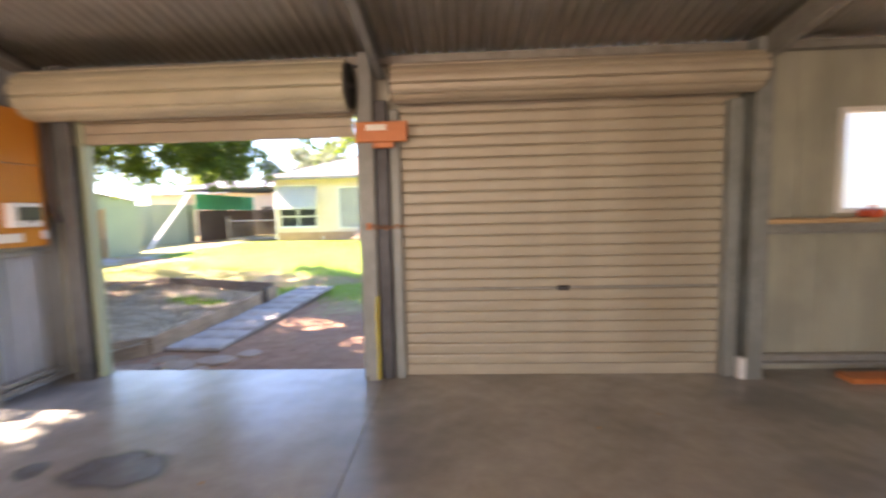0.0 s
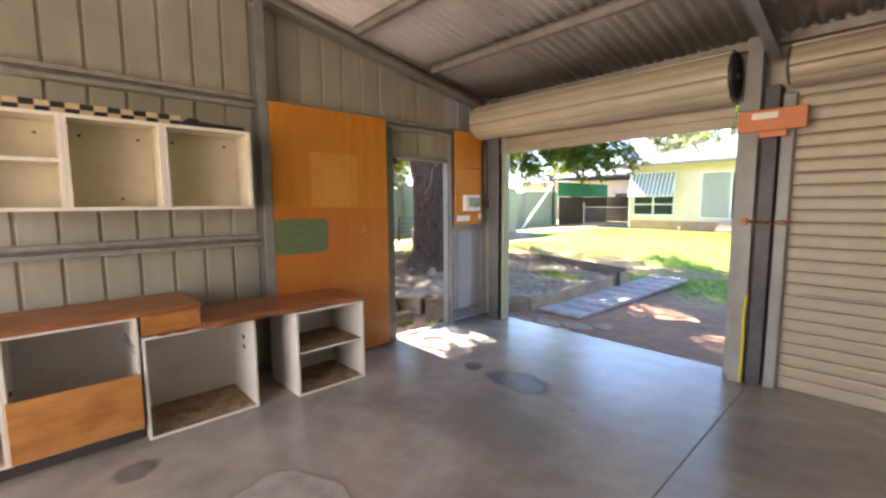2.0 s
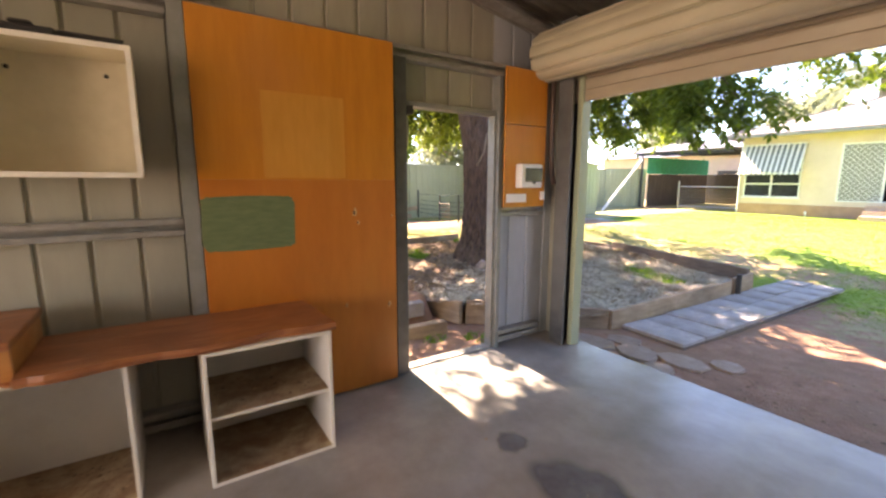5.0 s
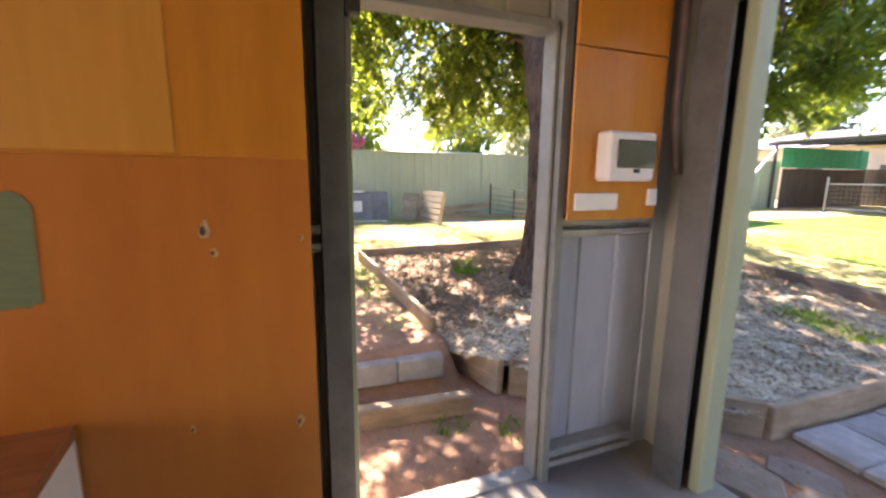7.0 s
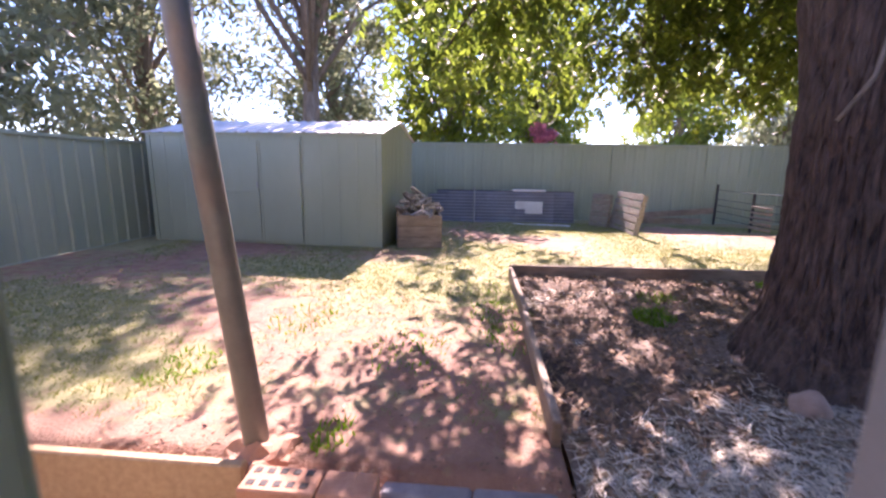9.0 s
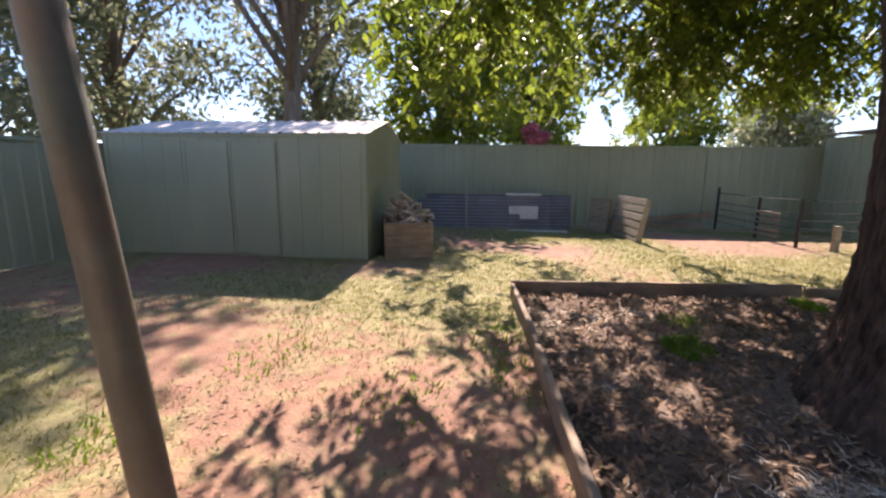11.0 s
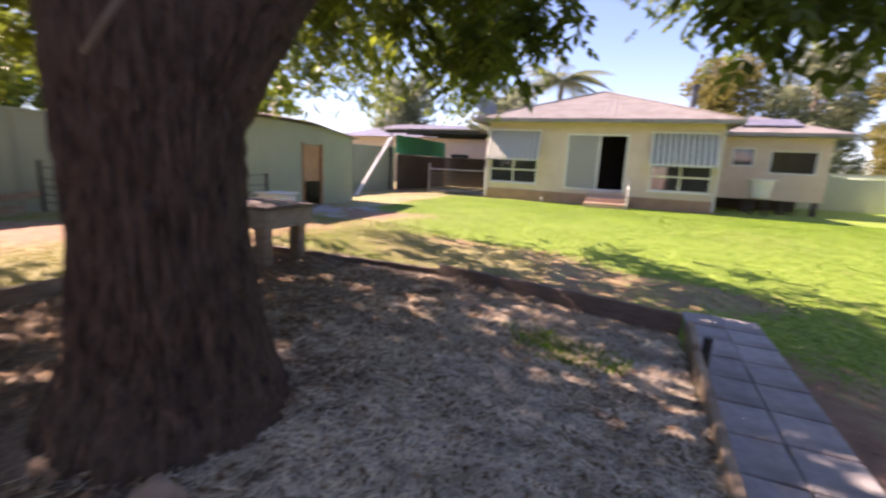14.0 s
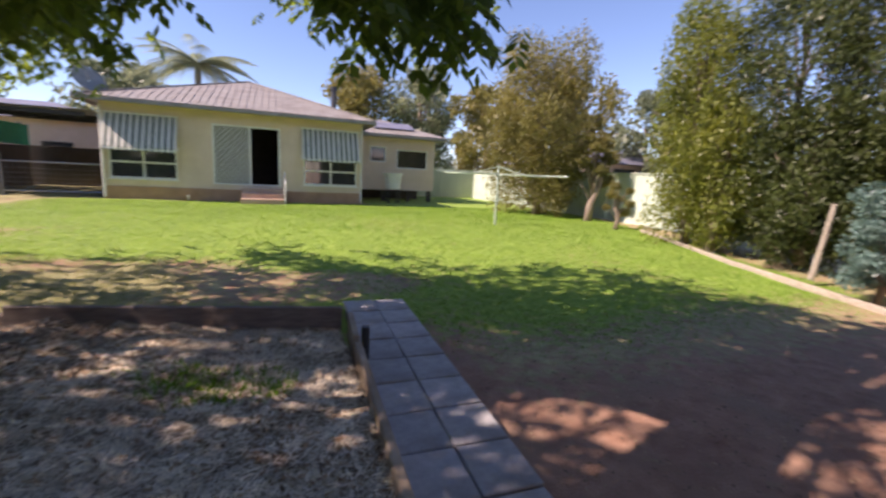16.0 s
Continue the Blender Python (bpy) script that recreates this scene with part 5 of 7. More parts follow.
# ---- shed by the fence ----
def tin_shed(name, loc, rz, w, d, h, rise, label):
    """A gabled steel shed, ridge along its front; the front faces local -y."""
    s = thing(name, loc, label, "shed", rz=rz, local=True)

    def top(y):
        return h + rise * (1 - abs(y - d / 2) / (d / 2))
    for nm, y in (("wall", 0.0), ("wall", d)):
        bm = B()
        sheet(bm, trim_profile(w, 0.30, 0.02, 0.005), lambda u, v, t: (u, y + v * (-1 if y == 0 else 1), t), lambda u: 0.0, lambda u: h, 0.004)
        part(nm, bm, GREENSTEEL, s)
    for x in (0.0, w):
        bm = B()
        sheet(bm, trim_profile(d, 0.10, 0.022, 0.012), lambda u, v, t: (x + v * (1 if x else -1), u, t), lambda u: 0.0, lambda u: top(u), 0.004)
        part("wall", bm, GREENSTEEL, s)
    for y0, y1 in ((-0.06, d / 2), (d / 2, d + 0.06)):
        bm = B()
        sheet(bm, trim_profile(w + 0.14, 0.19, 0.03, 0.018), lambda u, v, t: (-0.07 + u, t, top(t) + 0.008 + v), lambda u: y0, lambda u: y1, 0.004)
        part("roof_sheet", bm, WHITEPAINT, s, "pale roof sheet")
    bm = B()
    box(bm, (-0.03, -0.020, 0), (0.04, 0.001, h), 0.003)
    box(bm, (w - 0.04, -0.020, 0), (w + 0.03, 0.001, h), 0.003)
    box(bm, (-0.03, -0.024, h - 0.05), (w + 0.03, -0.006, h), 0.003)
    part("corner_trim", bm, GREENSTEEL, s)
    return s


sh = tin_shed("garden_shed", (-10.64, -2.43, 0.2), 87.5, 3.95, 2.4, 1.80, 0.28, "sage green steel garden shed with double doors")
for x0, x1 in ((1.25, 1.93), (1.95, 2.65)):
    bm = B()
    box(bm, (x0, -0.034, 0.05), (x1, -0.020, 1.68), 0.002)
    box(bm, (x0 + 0.02, -0.042, 0.84), (x1 - 0.02, -0.034, 0.90), 0.002)
    box(bm, (x0 + 0.0, -0.042, 0.05), (x0 + 0.035, -0.034, 1.68), 0.002)
    part("door", bm, GREENSTEEL, sh)
bm = B()
box(bm, (1.90, -0.06, 0.93), (1.93, -0.042, 1.02), 0.004)
part("latch", bm, GALV, sh)

# ---- firewood box ----
fb = thing("firewood_box", (-11.1, 2.02, 0.2), "brown timber crate heaped with firewood", "crate", rz=12, local=True)
bm = B()
for z in (0.0, 0.18, 0.36):
    for a, b in (((-0.52, -0.36), (0.52, -0.33)), ((-0.52, 0.33), (0.52, 0.36)), ((-0.52, -0.33), (-0.49, 0.33)), ((0.49, -0.33), (0.52, 0.33))):
        bmx = B()
        box(bmx, (a[0], a[1], z), (b[0], b[1], z + 0.175), 0.005)
        part("board", bmx, SLEEPER, fb)
bm.free()
bm = B()
box(bm, (-0.49, -0.33, 0.0), (0.49, 0.33, 0.03))
part("board", bm, SLEEPER, fb)
rnd = random.Random(7)
for k in range(64):
    bm = B()
    x, y = rnd.gauss(0, 0.22), rnd.gauss(0, 0.14)
    x, y = max(-0.4, min(0.4, x)), max(-0.25, min(0.25, y))
    z = 0.47 + 0.52 * max(0, 1 - math.hypot(x / 0.5, y / 0.34)) * rnd.uniform(0.5, 1)
    L, r = rnd.uniform(0.22, 0.42), rnd.uniform(0.022, 0.055)
    d = Vector((rnd.gauss(0, 1), rnd.gauss(0, 1), rnd.gauss(0, 0.45))).normalized() * L / 2
    c = fb.matrix_basis @ Vector((x, y, z))
    rod(bm, c - d, c + d, r, r * rnd.uniform(0.6, 1), rnd.choice((4, 5, 6)))
    solo("firewood_log", bm, FIREWOOD, c, "split grey-brown log in the firewood heap", "firewood", "firewood heap")

# ---- stacked roof sheets and pallets along the fence ----
st = thing("stacked_sheets", (-14.7, 3.7, 0.15), "dark grey corrugated sheets leaning in a stack at the fence", "sheet stack")
for k, (y0, y1, dx) in enumerate(((2.0, 5.4, 0.0), (2.3, 4.9, 0.06), (1.8, 4.2, 0.12))):
    bm = B()
    sheet(bm, wave_profile(0.80 - 0.05 * k, 0.076, 0.016, 6), lambda u, v, t: (-14.45 + dx + v - 0.25 * u, t, 0.17 + u), lambda u: y0, lambda u: y1, 0.003)
    part("corrugated_sheet", bm, GREYTIN, st, smooth=False)
bm = B()
box(bm, (-14.43, 3.95, 0.42), (-14.415, 4.62, 0.72), 0.002, Matrix.Translation((0, 0, 0)))
part("white_panel", bm, WHITEPAINT, st, "white board among the sheets")
bm = B()
box(bm, (-14.7, 3.9, 0.95), (-14.55, 4.7, 1.0), 0.004)
part("white_panel", bm, WHITEPAINT, st, "white board among the sheets")
bm = B()
rod(bm, (-14.2, 2.95, 0.1), (-14.22, 2.95, 1.05), 0.025, n=8)
solo("steel_picket", bm, GALV, (-14.2, 2.95, 0.1), "thin steel picket standing by the sheets", "post")
bm = B()
beam(bm, (-14.0, 3.9, 0.19), (-13.9, 5.2, 0.19), 0.22, 0.05, 0.004)
solo("white_plank", bm, WHITEPAINT, (-14, 4.5, 0.165), "white plank lying before the sheets", "plank")


def pallet(name, p, q, h, lean, label):
    """An upright timber pallet from p to q on the ground."""
    p, q = Vector(p), Vector(q)
    d = (q - p)
    L = d.length
    t = thing(name, p, label, "pallet", "pallets", rz=math.degrees(math.atan2(d.y, d.x)), local=True)
    rot = Matrix.Rotation(radians(lean), 4, "X")
    for k in range(6):
        bm = B()
        z = 0.02 + (h - 0.12) * k / 5
        box(bm, (0, -0.02, z), (L, 0.0, z + 0.115), 0.004)
        bmesh.ops.transform(bm, matrix=rot, verts=bm.verts)
        part("slat", bm, GREYWOOD, t)
    for x in (0.0, L / 2 - 0.03, L - 0.06):
        bm = B()
        box(bm, (x, 0.001, 0), (x + 0.06, 0.08, h), 0.004)
        bmesh.ops.transform(bm, matrix=rot, verts=bm.verts)
        part("bearer", bm, GREYWOOD, t)
    return t


pallet("pallet", (-13.95, 6.10, 0.15), (-12.55, 6.17, 0.14), 0.88, -10, "grey timber pallet propped upright as a pen side")
pallet("pallet", (-14.2, 5.70, 0.15), (-13.75, 5.98, 0.15), 0.80, -6, "grey timber pallet leaning beside the sheets")
bm = B()
beam(bm, (-14.9, 6.3, 0.25), (-14.9, 8.6, 0.25), 0.04, 0.2, 0.004)
beam(bm, (-14.8, 6.4, 0.35), (-14.95, 8.9, 0.55), 0.03, 0.14, 0.004)
solo("timber_planks", bm, SLEEPER, (-14.9, 7.4, 0.15), "brown planks stacked along the fence foot", "planks")
pen = thing("wire_pen", (-13.5, 9.6, 0.15), "low wire pen with black posts and rails", "pen")
for x, y, h in ((-14.9, 8.9, 1.05), (-12.4, 8.95, 0.95), (-13.6, 9.0, 0.9), (-12.3, 10.4, 0.95), (-11.9, 11.6, 0.95)):
    bm = B()
    rod(bm, (x, y, 0.05), (x, y, 0.15 + h), 0.03, n=8)
    part("post", bm, BLACK, pen)
for p, q in (((-14.9, 8.9), (-12.4, 8.95)), ((-12.4, 8.95), (-12.3, 10.4)), ((-12.3, 10.4), (-11.9, 11.6))):
    for z in (0.35, 0.50, 0.65, 0.80, 1.02):
        bm = B()
        tube(bm, [(*p, z + 0.05), ((p[0] + q[0]) / 2, (p[1] + q[1]) / 2, z + 0.03), (*q, z + 0.05)], 0.008, 5)
        part("rail_wire", bm, DARKSTEEL, pen)
bm = B()
for k in range(5):
    box(bm, (-13.6, 8.955, 0.30 + 0.11 * k), (-12.9, 8.975, 0.35 + 0.11 * k), 0.003)
part("slat_panel", bm, GREYWOOD, pen)
bm = B()
beam(bm, (-12.0, 9.3, 0.1), (-12.0, 9.3, 0.65), 0.09, 0.09, 0.006, up=(0, 1, 0))
solo("timber_stake", bm, GREYWOOD, (-12, 9.3, 0.1), "short grey timber stake by the pen", "stake")


# ---- trees ----
def leaf_cloud(clumps, seed, size, droop=0.3, aspect=0.38):
    """Leaves scattered through clumps: (centre, radii, count)."""
    rnd = np.random.RandomState(seed)
    cs = []
    for c, r, n in clumps:
        v = rnd.normal(0, 1, (n, 3))
        v /= np.linalg.norm(v, axis=1)[:, None]
        rad = rnd.uniform(0.15, 1, n) ** 0.55
        wob = 1 + 0.25 * np.sin(v[:, 0] * 5 + c[0]) * np.cos(v[:, 1] * 4 + c[1])
        cs.append(np.array(c) + v * (rad * wob)[:, None] * np.array(r))
    c = np.concatenate(cs)
    n = len(c)
    d = rnd.normal(0, 1, (n, 3))
    d[:, 2] -= droop * 2
    d /= np.linalg.norm(d, axis=1)[:, None]
    s = np.cross(d, rnd.normal(0, 1, (n, 3)))
    s /= np.linalg.norm(s, axis=1)[:, None]
    k = rnd.uniform(0.6, 1.2, n)[:, None] * size
    vs = np.stack([c - d * k, c - d * k * 0.1 + s * k * aspect, c + d * k, c - d * k * 0.1 - s * k * aspect], 1).reshape(-1, 3)
    return vs, np.arange(4 * n).reshape(-1, 4)


def tree(name, loc, height, spread, leaf, label, seed, count=9000, size=0.16, clumps=16, low=0.3, trunk=0.18, bark=BARKPALE, droop=0.3, tall=0.75):
    """A tapered trunk with limbs and a crown of small leaves in uneven clumps."""
    rnd = random.Random(seed)
    x, y, z = loc
    t = thing(name, loc, label, "tree" if height > 2.6 else "shrub")
    bm = B()
    top = Vector((x + rnd.uniform(-0.3, 0.3), y + rnd.uniform(-0.3, 0.3), z + height * 0.72))
    tube(bm, [(x, y, z - 0.1), (x + 0.05, y, z + height * 0.2), ((x + top.x) / 2 + rnd.uniform(-0.2, 0.2), (y + top.y) / 2, z + height * 0.42), top], [trunk * 1.25, trunk, trunk * 0.75, trunk * 0.25], 9)
    cl = []
    for k in range(clumps):
        a = k * 2.4 + rnd.uniform(-0.4, 0.4)
        h = low + (0.95 - low) * ((k + 0.5) / clumps)
        w = spread * (0.85 - 0.75 * abs(h - 0.55)) * rnd.uniform(0.35, 0.95)
        c = (x + w * math.cos(a), y + w * math.sin(a), z + height * h)
        tube(bm, [(x + 0.04, y, z + height * max(0.12, h - 0.3)), ((x + c[0]) / 2, (y + c[1]) / 2, z + height * (h - 0.1)), c], [trunk * 0.4, trunk * 0.25, trunk * 0.08], 5)
        r = spread * rnd.uniform(0.26, 0.46)
        cl.append((c, (r, r, r * tall), int(count / clumps * rnd.uniform(0.6, 1.4))))
    part("trunk", bm, bark, t, smooth=True)
    vs, fs = leaf_cloud(cl, seed, size, droop)
    part_mesh("crown", raw_mesh("crown", vs, fs, leaf), t)
    return t


# the big ash in the bed: furrowed trunk, two limbs, branches, hanging sprays
ash = thing("ash_tree", (-6.55, 5.2, 0.2), "large old ash tree with dark furrowed bark and hanging leaf sprays", "tree")


def bark_limb(name, pts, radii, n, rings, ridge, seed, label=""):
    """A limb whose bark stands in long broken ridges."""
    pts = [Vector(p) for p in pts]
    bm = B()
    rows = []
    m = len(pts) - 1
    for i in range(rings + 1):
        t = i / rings * m
        k = min(int(t), m - 1)
        f = t - k
        a, b = pts[max(k - 1, 0)], pts[k]
        c, d = pts[k + 1], pts[min(k + 2, m)]
        p = 0.5 * ((2 * b) + (c - a) * f + (2 * a - 5 * b + 4 * c - d) * f * f + (3 * b - a - 3 * c + d) * f ** 3)
        dr = ((c - a) + 2 * (2 * a - 5 * b + 4 * c - d) * f + 3 * (3 * b - a - 3 * c + d) * f * f).normalized()
        r = radii[k] + (radii[k + 1] - radii[k]) * f
        s = dr.cross(Vector((0, 1, 0.01))).normalized()
        u = dr.cross(s)
        row = []
        for j in range(n):
            g = 2 * math.pi * j / n
            o = math.cos(g) * s + math.sin(g) * u
            q = p + o * r
            v = noise.noise((o.x * 12 + seed, o.y * 12, q.z * 3.0 + 0.6 * noise.noise((q.z * 3, g, seed))))
            w = noise.noise((o.x * 2.2 + seed, o.y * 2.2, q.z * 0.9))
            fl = 1.0
            rr = r * (1 + 0.10 * w) + ridge * (min(1.0, abs(v) * 4.5) - 0.6) + ridge * 0.4 * noise.noise((q.x * 25, q.y * 25, q.z * 14))
            row.append(bm.verts.new(p + o * rr))
        rows.append(row)
    for a, b in zip(rows, rows[1:]):
        for j in range(n):
            bm.faces.new((a[j], a[(j + 1) % n], b[(j + 1) % n], b[j]))
    bm.faces.new(rows[-1])
    part(name, bm, BARK, ash, label, smooth=True)


bark_limb("trunk", [(-6.47, 5.24, 0.0), (-6.48, 5.26, 0.25), (-6.49, 5.29, 0.6), (-6.50, 5.30, 1.1), (-6.50, 5.30, 1.6), (-6.49, 5.32, 2.05), (-6.48, 5.36, 2.5), (-6.46, 5.40, 3.1)],
          [0.70, 0.54, 0.40, 0.335, 0.335, 0.36, 0.40, 0.30], 260, 200, 0.026, 3)
bark_limb("limb", [(-6.54, 5.29, 1.5), (-6.68, 5.28, 2.5), (-6.98, 5.28, 3.6), (-7.3, 5.1, 5.2), (-7.4, 4.6, 7.4)], [0.26, 0.31, 0.28, 0.2, 0.06], 110, 70, 0.026, 8)
bark_limb("limb", [(-6.50, 5.30, 1.5), (-6.24, 5.60, 2.4), (-5.85, 6.0, 3.15), (-5.3, 6.6, 4.4), (-4.6, 7.4, 6.4)], [0.26, 0.34, 0.31, 0.22, 0.06], 110, 70, 0.026, 14)
# branches reach out from the limbs and end in sprays
rnd = random.Random(31)
tips = []
N_BRANCH, N_LOW, N_SHADE = 130, 60, 52
for k in range(N_BRANCH + N_LOW + N_SHADE):
    a = k * 2.39996
    rad = 6.0 * ((k + 0.6) / N_BRANCH) ** 0.42 * rnd.uniform(0.85, 1.08)
    if k >= N_BRANCH:
        a, rad = radians(rnd.uniform(55, 215)), rnd.uniform(3.4, 6.4)
    ex, ey = -6.9 + rad * math.cos(a), 6.3 + rad * math.sin(a)
    if k < N_BRANCH + N_LOW and ((ex > -5.3 and ey < 5.6) or (ey < 3.6 and rnd.random() < 0.85) or (ex > -2.6 and ey < 7.0)):
        continue
    out = rad / 6.0
    ez = 6.9 - 3.6 * out ** 1.6 + rnd.uniform(-1.2, 0.8)
    ez = max(ez, 2.75 + 0.5 * rnd.random())
    if k >= N_BRANCH:
        ez = rnd.uniform(2.65, 3.5)
    # added branches along the sun's slant, to shade the slab and doorway ground
    if k >= N_BRANCH + N_LOW:
        ex, ey = rnd.uniform(-9.2, -6.2), rnd.uniform(1.9, 3.5)
        ez = 0.916 * (-3.0 - ex) + rnd.uniform(0.2, 1.3)
        if k % 5 < 1 and k < N_BRANCH + N_LOW + 30:
            ex = rnd.uniform(-9.4, -7.6)
            ez = 0.916 * (rnd.uniform(-5.9, -5.2) - ex)
    az = math.degrees(math.atan2(ex + 4.5, ey - 4.3))
    far = math.hypot(ex + 4.5, ey - 4.3)
    el = math.degrees(math.atan2(ez - 1.5, far))
    if ey > 5.6 and el < 27 and (-14 < az < 2 or az > 27):
        continue
    s = Vector((-6.9, 5.25, 3.4)) if (ex + 6.9) * 0.6 + (ey - 6.0) < -0.4 else Vector((-5.6, 6.3, 3.8))
    s = s + Vector((0, 0, rnd.uniform(-0.5, 1.4)))
    e = Vector((ex, ey, ez))
    mid = (s + e) / 2 + Vector((rnd.uniform(-0.4, 0.4), rnd.uniform(-0.4, 0.4), 0.5 + rnd.uniform(0, 0.6)))
    pts = [s, s.lerp(mid, 0.55) + Vector((0, 0, 0.1)), mid, mid.lerp(e, 0.6) + Vector((0, 0, 0.08)), e]
    bm = B()
    tube(bm, pts, [0.06, 0.045, 0.032, 0.018, 0.006], 6)
    part("branch", bm, BARK, ash, smooth=True)
    for f in (0.45, 0.62, 0.78, 0.9, 1.0):
        p = mid.lerp(e, (f - 0.45) / 0.55)
        tips.append((p, 0.35 + 0.4 * f))
# low twigs that hang over the bed's edge and the path
for ex, ey, ez in ((-3.85, 6.55, 2.32), (-3.55, 6.75, 2.36), (-4.15, 6.70, 2.50), (-3.70, 7.2, 2.62), (-5.6, 7.4, 2.45), (-6.0, 7.9, 2.4), (-5.3, 7.7, 2.6), (-6.3, 7.3, 2.5)):
    s, e = Vector((-5.3, 6.6, 4.2)), Vector((ex, ey, ez))
    mid = (s + e) / 2 + Vector((rnd.uniform(-0.2, 0.2), rnd.uniform(-0.2, 0.2), 0.35))
    bm = B()
    tube(bm, [s, s.lerp(mid, 0.55), mid, mid.lerp(e, 0.6) + Vector((0, 0, 0.06)), e], [0.035, 0.026, 0.018, 0.011, 0.005], 6)
    part("branch", bm, BARK, ash, smooth=True)
    for f in (0.6, 0.85, 1.0):
        tips.append((mid.lerp(e, f), 0.42))


def sprays(seed, tips, per, leaflet, hang):
    """Compound leaves: pairs of leaflets along a drooping stalk."""
    r = np.random.RandomState(seed)
    vs = []
    for p, w in tips:
        for k in range(per):
            c = np.array(p) + r.normal(0, 1, 3) * np.array([0.34, 0.34, 0.24]) * w
            if c[0] > -4.5 and c[1] < 4.7 and c[2] < 4.2:
                continue
            a = r.uniform(0, 6.283)
            d = np.array([math.cos(a), math.sin(a), -hang * r.uniform(0.3, 1.6)])
            d /= np.linalg.norm(d)
            s = np.cross(d, [0, 0, 1.0])
            s /= np.linalg.norm(s) + 1e-6
            L = r.uniform(0.16, 0.28)
            pairs = r.randint(3, 6)
            for i in range(pairs * 2 + 1):
                f = 1.0 if i == pairs * 2 else (i // 2 + 1) / (pairs + 0.6)
                sg = 0 if i == pairs * 2 else (1 if i % 2 else -1)
                q = c + d * L * f + np.array([0, 0, -0.05 * f * f])
                e = d * (0.55 if sg else 1.0) + s * sg * 0.85 + np.array([0, 0, -0.25 - r.uniform(0, 0.3)])
                e = e / np.linalg.norm(e) * leaflet * r.uniform(0.75, 1.15)
                n2 = np.cross(e, r.normal(0, 0.4, 3) + np.array([0, 0, 1]))
                n2 = n2 / (np.linalg.norm(n2) + 1e-6) * leaflet * 0.23
                vs += [q, q + e * 0.45 + n2, q + e, q + e * 0.45 - n2]
    v = np.array(vs)
    return v, np.arange(len(v)).reshape(-1, 4)


vs, fs = sprays(5, tips, 17, 0.12, 0.9)
part_mesh("crown", raw_mesh("crown", vs, fs, LEAF_ASH), ash)
bm = B()
tube(bm, [(-6.18, 4.86, 1.75), (-6.12, 4.95, 1.95), (-6.16, 5.02, 2.2), (-6.05, 5.2, 2.45), (-5.98, 5.35, 2.8)], 0.012, 6)
part("vine_stem", bm, BARKPALE, ash, "thin pale stem climbing the trunk", smooth=True)
st_ = B()
bmesh.ops.create_icosphere(st_, subdivisions=3, radius=0.095, matrix=Matrix.Translation((-5.95, 4.80, 0.30)) @ Matrix.Diagonal((1.1, 0.9, 1.0, 1)))
for v in st_.verts:
    v.co += v.normal * 0.06 * noise.noise(v.co * 9)
solo("stone", st_, STONE, (-5.92, 4.76, 0.25), "rounded pinkish stone at the foot of the trunk", "stone", smooth=True)


# ---- house ----
HY = 21.5
house = thing("house", (-5.4, HY, 0.2), "cream weatherboard house with hip roof and striped awnings", "house")
bm = B()
box(bm, (-9.60, HY - 0.03, 0.10), (-1.21, HY + 0.12, 0.655), 0.01)
box(bm, (-9.60, HY + 0.12, 0.10), (-9.45, 29, 0.655), 0.01)
box(bm, (-1.36, HY + 0.12, 0.10), (-1.21, 29, 0.655), 0.01)
part("base_wall", bm, HOUSEBASE, house, "brown rendered base")


def wall_with_holes(bm, x0, x1, z0, z1, y0, y1, holes):
    """An upright wall slab along x in one piece, with its openings left out."""
    gx_ = sorted({x0, x1, *[h[0] for h in holes], *[h[1] for h in holes]})
    gz_ = sorted({z0, z1, *[h[2] for h in holes], *[h[3] for h in holes]})
    at = {}

    def vert(i, j, k):
        if (i, j, k) not in at:
            at[i, j, k] = bm.verts.new((gx_[i], (y0, y1)[k], gz_[j]))
        return at[i, j, k]

    def solid(i, j):
        if not (0 <= i < len(gx_) - 1 and 0 <= j < len(gz_) - 1):
            return False
        x, z = (gx_[i] + gx_[i + 1]) / 2, (gz_[j] + gz_[j + 1]) / 2
        return not any(h[0] < x < h[1] and h[2] < z < h[3] for h in holes)

    for i in range(len(gx_) - 1):
        for j in range(len(gz_) - 1):
            if not solid(i, j):
                continue
            for k in (0, 1):
                bm.faces.new([vert(i, j, k), vert(i + 1, j, k), vert(i + 1, j + 1, k), vert(i, j + 1, k)])
            for di, dj, p, q in ((-1, 0, (i, j), (i, j + 1)), (1, 0, (i + 1, j), (i + 1, j + 1)), (0, -1, (i, j), (i + 1, j)), (0, 1, (i, j + 1), (i + 1, j + 1))):
                if not solid(i + di, j + dj):
                    bm.faces.new([vert(*p, 0), vert(*q, 0), vert(*q, 1), vert(*p, 1)])


WIN_L, WIN_R, SLIDE = (-9.42, -7.50, 0.92, 2.85), (-3.40, -1.42, 0.92, 2.85), (-6.42, -4.22, 0.82, 2.90)
bm = B()
wall_with_holes(bm, -9.58, -1.23, 0.655, 3.36, HY, HY + 0.12, [WIN_L, WIN_R, SLIDE])
part("wall", bm, CREAMWALL, house)
for p, q in (((-9.58, HY + 0.121), (-9.46, 28.899)), ((-1.35, HY + 0.121), (-1.23, 28.899)), ((-9.58, 28.9), (-1.23, 29))):
    bm = B()
    box(bm, (*p, 0.655), (*q, 3.36))
    part("wall", bm, CREAMWALL, house)
# room surfaces are near-black, the unlit interior put into their colour
bm = B()
box(bm, (-9.46, HY + 0.12, 0.62), (-1.35, 28.9, 0.70))
part("floor", bm, SHADEDARK, house)
bm = B()
